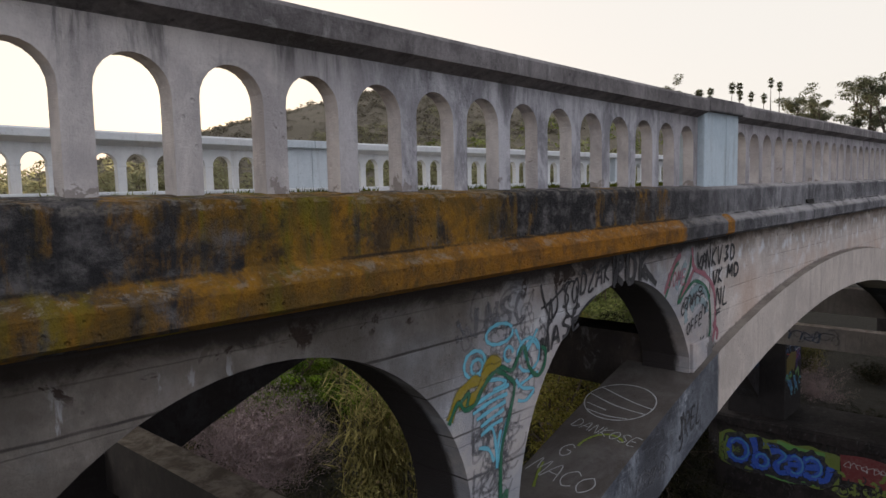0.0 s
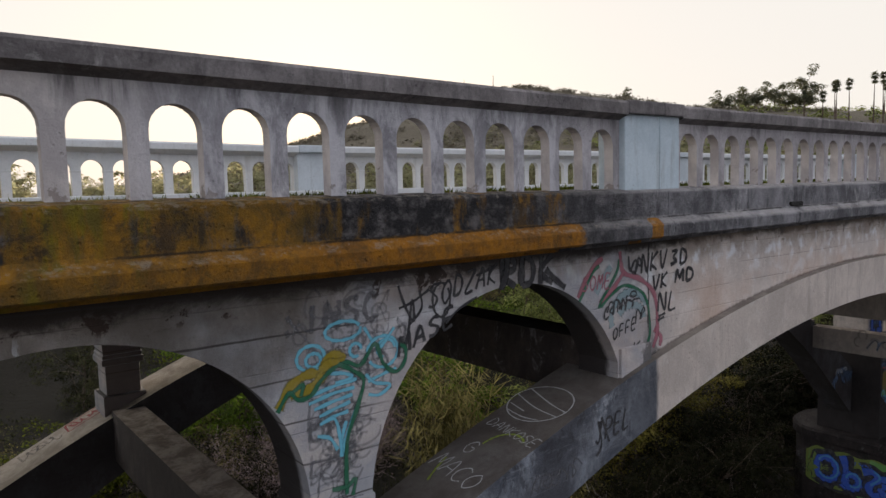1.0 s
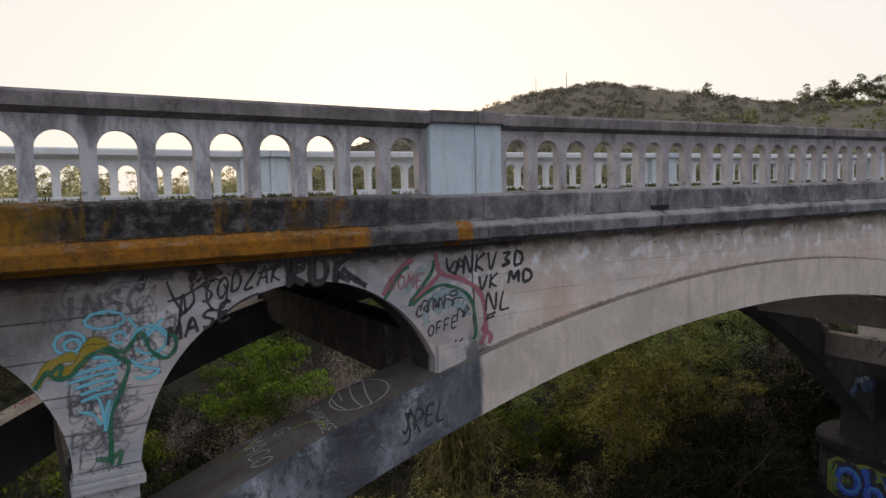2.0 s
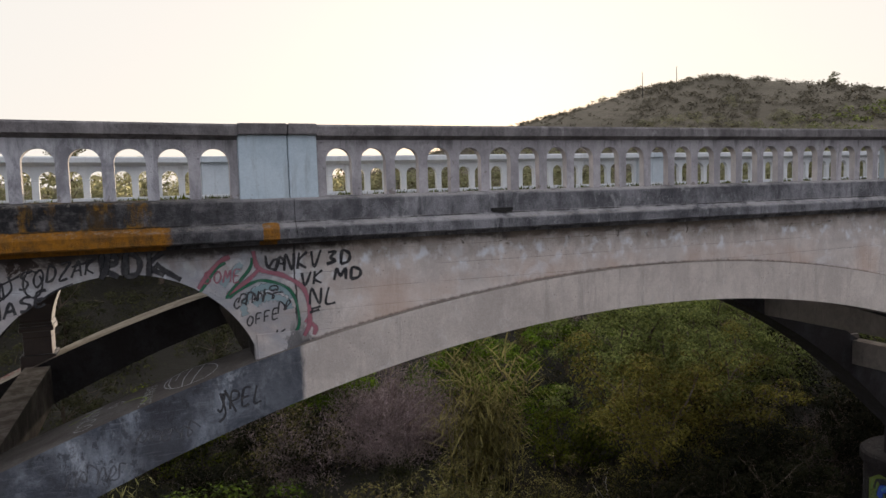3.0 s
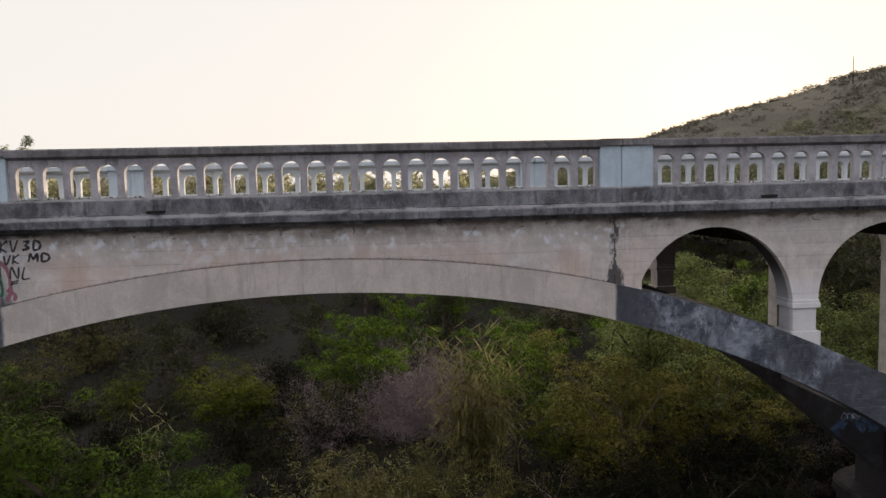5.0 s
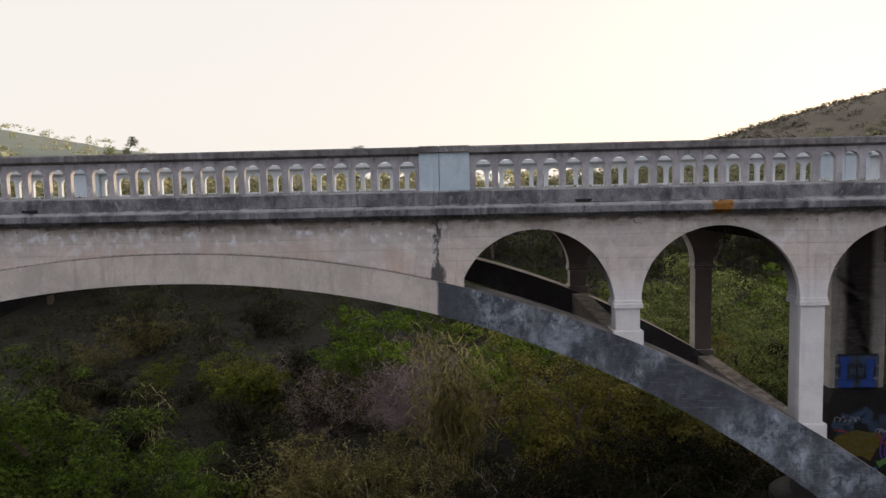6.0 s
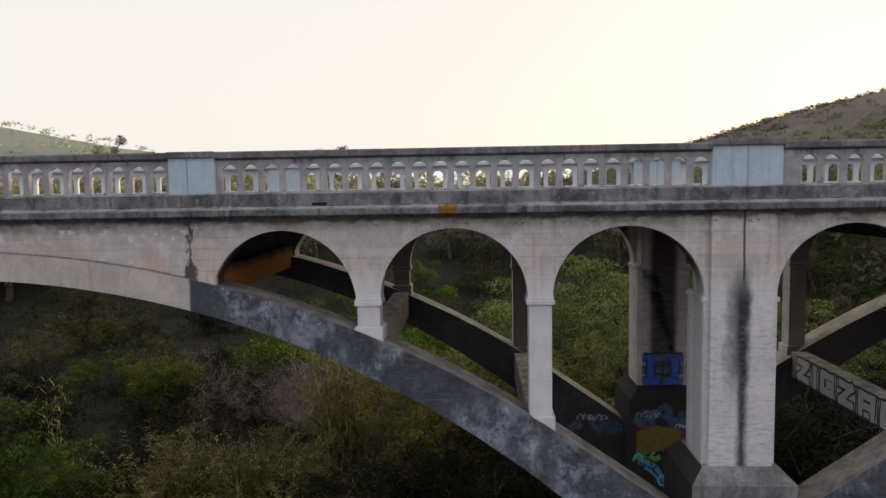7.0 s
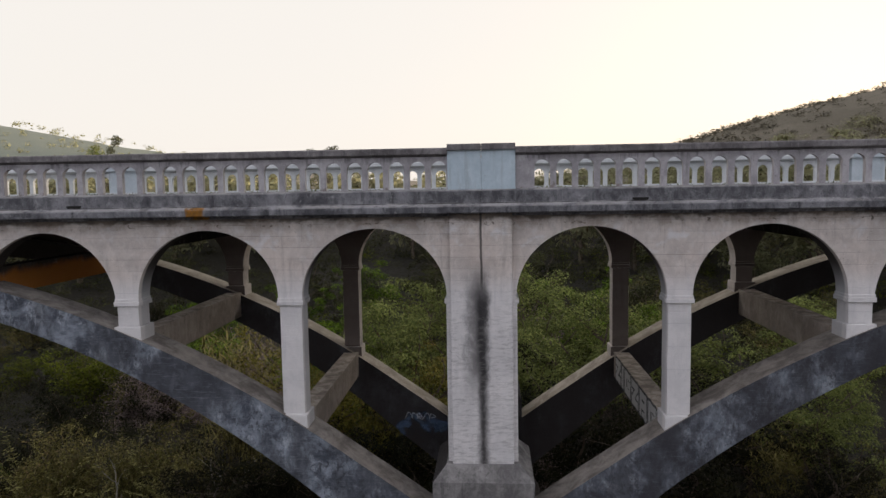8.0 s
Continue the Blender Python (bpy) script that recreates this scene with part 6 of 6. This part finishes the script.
paint("graffiti", [loop(-5.62, 6.8, 0.3, 0.24, 20, 200), loop(-5.6, 6.75, 0.22, 0.16, 0, 150), [(-6.16, 7.1), (-6.0, 7.26), (-5.92, 7.34)], loop(-5.6, 6.95, 0.2, 0.1, 0, 180)], 0.09, P_WASH, W, bridge, "washed-out blue sprayed fill", 0)
paint("graffiti", letters("SOME", -6.36, 7.13, 0.11, 0.0, 0.14), 0.02, P_PINK, W, bridge, "pink sprayed tag", 3)
paint("graffiti", letters("OFFE", -5.9, 6.58, 0.1, 0.02, 0.12, 0.12) + letters("CINI", -6.04, 6.8, 0.105, 0.03, 0.12, 0.15) + [loop(-5.56, 7.02, 0.05, 0.03)] + cursive(-5.55, -5.38, 6.7, 6.9, 2, 15) + letters("K", -5.58, 6.34, 0.16, 0, 0.17) + cursive(-5.98, -5.5, 6.86, 7.0, 5, 16), 0.019, P_BLACK, W, bridge, TAG, 4)
paint("graffiti", [[(-5.64, 7.42), (-5.62, 7.28), (-5.52, 7.24)]] + cursive(-5.62, -5.42, 7.22, 7.4, 2, 17) + letters("NKV", -5.44, 7.22, 0.16, 0.01, 0.2) + letters("VK", -5.24, 7.02, 0.15, 0.01, 0.16) + letters("NL", -5.15, 6.78, 0.2, 0.0, 0.2) + [[(-5.12, 6.72), (-5.0, 6.75)], [(-5.14, 6.68), (-5.02, 6.71)]], 0.031, P_BLACK, W, bridge, TAG, 4)
paint("graffiti", letters("3D", -4.92, 7.26, 0.18, 0.0, 0.16) + letters("MD", -4.82, 7.06, 0.2, 0.0, 0.14), 0.04, P_BLACK, W, bridge, TAG, 4)

R = wall_at(-0.1)
paint("graffiti", letters("JPEL", -6.3, 5.62, 0.14, 0.02, 0.2) + [[(-6.25, 5.85), (-6.2, 5.6), (-6.28, 5.5)], [(-6.2, 5.88), (-6.08, 5.6)]], 0.026, P_BLACK, R, bridge, TAG, 3)
paint("graffiti", cursive(-7.2, -6.5, 5.34, 5.58, 6, 27) + cursive(-7.9, -7.3, 4.98, 5.24, 6, 28), 0.02, P_FADED, R, bridge, TAG, 0)

RT = lambda u, v, k: (u, v, rib_top(u - MID) + 0.004 + 0.0006 * k)
paint("graffiti", [loop(-6.54, 0.4, 0.31, 0.36, 0, 360, 20), [(-6.36, 0.7), (-6.5, 0.3), (-6.56, 0.04)], [(-6.5, 0.76), (-6.62, 0.4), (-6.66, 0.06)], [(-6.66, 0.7), (-6.72, 0.45)], [(-6.76, 0.66), (-6.8, 0.4), (-6.78, 0.2)]], 0.016, P_WHITE, RT, bridge, "white chalk drawing", 1)
RL = lambda u, v, k: RT(-7.9 + v - 0.12 * u, 0.72 - u, k)           # words that read across the rib
paint("graffiti", letters("DANKOSE", 0.06, 0.86, 0.105, 0.0, 0.12, 0.3, 0.15), 0.01, P_WHITE, RL, bridge, "white chalk writing", 1)
paint("graffiti", letters("G", 0.16, 0.46, 0.16, 0, 0.17) + letters("MACO", 0.02, 0.16, 0.17, 0.0, 0.2, 0.25, 0.1), 0.013, P_WHITE, RL, bridge, "white chalk writing", 1)
FT = lambda u, v, k: RT(u, 6.95 - v, k)
paint("graffiti", [[(-9.78, 0.2), (-9.3, 0.2)], [(-9.78, -0.1), (-9.3, -0.1)], [(-9.78, -0.1), (-9.78, 0.2)], [(-9.3, -0.1), (-9.3, 0.2)]] + cursive(-9.74, -9.34, -0.05, 0.15, 5, 50), 0.025, P_RED, FT, bridge, "faded red boxed tag", 1)
paint("graffiti", cursive(-10.4, -9.9, -0.1, 0.25, 5, 51), 0.03, P_GREY, FT, bridge, "faded grey sprayed tag", 1)
paint("graffiti", [loop(-7.3, 0.2, 0.25, 0.22, -40, 90), [(-7.9, 0.5), (-7.75, 0.56), (-7.6, 0.6)]], 0.03, P_YELLOW, RT, bridge, "faded yellow sprayed line", 0)

# block letters on a cross strut
ZX = MID + 2 * HALF - 12.76 - 0.225
ZS = lambda u, v, k: (ZX - 0.004 - 0.0006 * k, u, v)
bm = bmesh.new()
for v0, v1 in ((rib_top(12.76) - 0.75, rib_top(12.76) - 0.06),):
    vs = [bm.verts.new(ZS(u, v, 0)) for u, v in ((0.85, v0 + 0.04), (5.95, v0 + 0.04), (5.95, v1), (0.85, v1))]
    bm.faces.new(vs)
part("painted_panel", bm, P_WHITE_FILL, bridge, "whitewashed panel behind block letters")
BLOCK = {"Z": [[(0, 1), (1, 1)], [(1, 1), (0, 0)], [(0, 0), (1, 0)]], "I": [[(0.5, 0), (0.5, 1)]], "G": [[(1, 1), (0, 1)], [(0, 1), (0, 0)], [(0, 0), (1, 0)], [(1, 0), (1, 0.5)], [(1, 0.5), (0.6, 0.5)]],
         "A": [[(0, 0), (0, 1)], [(0, 1), (1, 1)], [(1, 1), (1, 0)], [(0, 0.45), (1, 0.45)]]}


def block_word(text, u0, v0, h, place, parent):
    """Fat pale letters with a black outline, drawn with a square brush."""
    u = u0
    for ch in text:
        w = 0.0 if ch == "I" else 0.52
        segs = []
        for a, b in BLOCK[ch]:
            p, q = Vector((u - a[0] * w, v0 + a[1] * h)), Vector((u - b[0] * w, v0 + b[1] * h))
            segs.append((p, q))
        for grow, mat, k in ((0.105, P_BLACK_FILL, 2), (0.068, P_WHITE_FILL, 5)):
            lines = []
            for p, q in segs:
                e = (q - p).normalized() * (grow * 1.44 if grow else 0)
                lines.append([tuple(p - e), tuple(q + e)])
            paint("lettering", lines, grow * 2, mat, place, parent, "black outline of a block letter" if mat is P_BLACK_FILL else "pale block letter", k)
        u -= w + 0.42
        paint("lettering", [[(u + 0.21, v0 - 0.08), (u + 0.21, v0 + h + 0.1)]], 0.035, P_BLACK_FILL, place, parent, "black line between letters", 2)


ZZ = rib_top(12.76)
block_word("ZIGZAG", 5.8, ZZ - 0.62, 0.44, ZS, bridge)
paint("lettering", [[(5.95, ZZ - 0.07), (0.9, ZZ - 0.07)], [(5.95, ZZ - 0.72), (0.9, ZZ - 0.72)]], 0.04, P_BLACK_FILL, ZS, bridge, "black border line", 2)

SB = lambda u, v, k: (MID + 12.76 - 0.225 - 0.004 - 0.0006 * k, u, v)
paint("graffiti", cursive(4.6, 3.0, 2.62, 3.05, 5, 61), 0.05, P_DEEP, SB, bridge, "faded blue sprayed tag", 1)
paint("graffiti", scribble_at(2.6, 5.0, 2.7, 3.1, 9, 62), 0.06, P_GREY, SB, bridge, "faded grey sprayed scribble", 0)
FI = wall_at(FAR - RIB_W + 0.1)
paint("graffiti", scribble_at(14.35, 15.9, 0.75, 1.2, 9, 63), 0.16, P_DEEP, FI, bridge, "deep blue sprayed wash", 0)
paint("graffiti", cursive(14.5, 15.4, 1.1, 1.32, 5, 64), 0.022, P_WHITE, FI, bridge, "small white sprayed tags", 3)

# colour pieces on the piers
for px in (MID + HALF,):
    y0 = FAR - 1.1 - 0.004
    PF = wall_at(FAR - 1.1 - 0.0)
    paint("graffiti", [[(px - 0.6, z), (px + 0.6, z)] for z in (2.42, 2.76, 3.1)], 0.26, P_DEEP, PF, bridge, "deep blue sprayed ground", 0)
    paint("graffiti", [[(px - 0.5, 3.1), (px - 0.2, 3.1)], [(px - 0.36, 3.1), (px - 0.34, 2.4)], [(px - 0.5, 2.4), (px - 0.1, 2.42)], [(px + 0.1, 3.1), (px + 0.5, 3.1)], [(px + 0.34, 3.1), (px + 0.36, 2.4)], [(px + 0.1, 2.42), (px + 0.5, 2.4)]], 0.25, P_BLUE, PF, bridge, "blue sprayed piece", 1)
    paint("graffiti", [[(px - 0.55, 3.24), (px + 0.55, 3.24)], [(px - 0.55, 2.28), (px + 0.55, 2.28)], [(px - 0.46, 2.95), (px - 0.5, 2.6)], [(px - 0.2, 2.95), (px - 0.24, 2.55)], [(px + 0.22, 2.95), (px + 0.2, 2.55)], [(px + 0.5, 2.95), (px + 0.48, 2.6)], [(px, 3.1), (px, 2.4)]], 0.06, P_BLACK, PF, bridge, "black outline of a blue piece", 3)
    PP = wall_at(FAR - 1.1 - 0.58 - 0.01)
    paint("graffiti", [[(px - 0.85, 0.95 - 0.13 * i), (px - 0.3, 1.15 - 0.12 * i), (px + 0.4 - 0.06 * i, 1.02 - 0.12 * i)] for i in range(5)], 0.17, P_MUSTARD, PP, bridge, "mustard sprayed piece", 0)
    paint("graffiti", [loop(px + 0.62, 0.75, 0.26, 0.42, 0, 300), loop(px + 0.6, 0.7, 0.12, 0.25, 0, 300), [(px + 0.4, 1.2), (px + 0.9, 0.9)]], 0.07, P_VIOLET, PP, bridge, "violet sprayed piece", 6)
    paint("graffiti", [[(px - 0.8, 0.28), (px - 0.4, 0.05), (px - 0.1, -0.35), (px - 0.35, -0.1), (px - 0.6, 0.1)], [(px + 0.15, 0.2), (px + 0.3, -0.1), (px + 0.55, -0.3)]], 0.15, P_SKY, PP, bridge, "sky blue sprayed strokes", 6)
    paint("graffiti", [[(px - 0.9, 0.4), (px - 0.5, 0.28), (px - 0.2, 0.36)], [(px + 0.3, 0.3), (px + 0.6, 0.42), (px + 0.75, 0.1)]], 0.12, P_LEAF, PP, bridge, "leaf green sprayed strokes", 8)
    paint("graffiti", [[(px - 0.85, 0.22), (px - 0.4, -0.02), (px - 0.1, -0.45)], [(px - 0.7, 0.34), (px - 0.3, 0.18), (px - 0.05, -0.2)], [(px - 0.55, 1.45), (px - 0.55, 1.75)], [(px - 0.7, 1.62), (px - 0.4, 1.62)], [(px + 0.5, 1.5), (px + 0.5, 1.75), (px + 0.75, 1.75)]], 0.04, P_BLACK, PP, bridge, "black sprayed outlines", 10)
    paint("graffiti", [[(px - 0.9, 1.3), (px - 0.5, 1.22)], [(px + 0.3, 1.2), (px + 0.42, 0.9), (px + 0.8, 1.25)]], 0.05, P_RED, PP, bridge, "dark red sprayed strokes", 9)
    paint("graffiti", scribble_at(px - 0.9, px + 0.85, 1.1, 1.75, 9, 65), 0.2, P_DEEP, PP, bridge, "deep blue sprayed wash", 0)
    paint("graffiti", scribble_at(px - 0.9, px + 0.9, -0.5, 0.4, 9, 66), 0.045, P_BLACK, PP, bridge, "black sprayed outlines", 11)
    paint("graffiti", scribble_at(px - 0.85, px + 0.9, -0.45, 0.45, 6, 67), 0.06, P_CYAN, PP, bridge, "pale blue sprayed outlines", 12)
    paint("graffiti", cursive(px - 0.9, px - 0.2, 1.5, 1.66, 5, 41) + cursive(px + 0.2, px + 0.9, 1.2, 1.34, 5, 42), 0.02, P_WHITE, PP, bridge, "small white sprayed tags", 2)
    bx = px - 1.6 + 0.05
    def PB(u, v, k):
        """The flat flank of the pier base, and round its end past y = 7.3."""
        out = 0.006 + 0.0006 * k
        if u <= FAR + 0.3:
            return (bx - out, u, v)
        a = math.pi - (u - FAR - 0.3) / 1.4
        return (px + (1.55 + out) * math.cos(a), FAR + 0.3 + (1.25 + out) * math.sin(a), v)

    bm = bmesh.new()
    for i in range(48):
        u, w = 3.2 + 4.5 * i / 48, 3.2 + 4.5 * (i + 1) / 48
        edge = lambda t: (-3.5 + 0.5 * max(0.0, abs(t - 5.45) - 1.7) - 0.06 * math.sin(t * 5.1), -2.0 - 0.35 * max(0.0, abs(t - 5.45) - 1.8) + 0.05 * math.sin(t * 6.3))
        bm.faces.new([bm.verts.new(PB(p, q, 0)) for p, q in ((u, edge(u)[0]), (w, edge(w)[0]), (w, edge(w)[1]), (u, edge(u)[1]))])
    part("graffiti", bm, P_LIME_FILL, bridge, "lime green sprayed background")
    paint("graffiti", [[(7.4, -2.2), (7.5, -2.7), (7.3, -3.2)], [(5.4, -2.1), (4.6, -2.2), (3.7, -2.2)], [(6.0, -3.4), (5.0, -3.45), (4.0, -3.35)]], 0.16, P_LEAF, PB, bridge, "leaf green sprayed shading", 1)
    bubbles = [loop(6.88, -2.74, 0.37, 0.42, 0, 380), [(6.32, -2.1), (6.2, -2.5), (6.2, -3.1), (6.3, -3.3)], loop(5.98, -2.98, 0.24, 0.25, -20, 350), [(5.62, -2.5), (5.3, -2.42), (5.1, -2.62), (5.4, -2.96), (5.28, -3.26), (4.96, -3.16)], loop(4.76, -2.86, 0.26, 0.34, 30, 350), [(4.98, -2.84), (4.6, -2.8)], loop(4.16, -2.8, 0.3, 0.36, 10, 320), [(4.4, -2.84), (3.95, -2.72)], [(3.9, -3.2), (3.62, -3.1), (3.5, -2.6)]]
    paint("graffiti", bubbles, 0.44, P_BLACK_FILL, PB, bridge, "black outline of bubble letters", 3)
    paint("graffiti", bubbles, 0.27, P_BLUE, PB, bridge, "blue bubble lettering that cannot be read", 6)
    paint("graffiti", [[(u - 0.05, v + 0.05) for u, v in line[1:-2]] for line in bubbles if len(line) > 4], 0.05, P_SKY, PB, bridge, "pale blue highlights on bubble letters", 9)
    paint("graffiti", [[(7.3, -3.3), (6.6, -3.5), (5.6, -3.42), (4.6, -3.5), (3.6, -3.3)], [(7.45, -2.5), (7.3, -2.15), (6.7, -2.04)]], 0.09, P_BLACK, PB, bridge, "black edging of a lime background", 2)
    paint("graffiti", scrawl(5.2, 6.0, -2.35, -2.2, 4, 45), 0.03, P_BLUE, PB, bridge, "small blue sprayed tag", 3)
    paint("graffiti", [[(3.2 - 0.02 * k, -2.15 - 0.17 * k), (2.4, -2.1 - 0.17 * k), (1.6, -2.2 - 0.17 * k)] for k in range(5)], 0.2, P_MAROON, PB, bridge, "dark red sprayed ground", 1)
    paint("graffiti", cursive(1.7, 3.0, -2.5, -2.2, 7, 44), 0.022, P_WHITE, PB, bridge, "small white sprayed tags", 4)
    paint("graffiti", scribble_at(1.5, 3.5, -3.5, -2.55, 16, 46), 0.075, P_LIME_FILL, PB, bridge, "lime green sprayed strokes", 5)
    paint("graffiti", scribble_at(1.5, 3.5, -3.5, -2.6, 14, 48), 0.045, P_BLACK, PB, bridge, "black sprayed outlines", 7)
    paint("graffiti", cursive(7.75, 8.3, -3.2, -2.1, 3, 47), 0.03, P_CHALK, PB, bridge, "pale sprayed scrawl", 2)
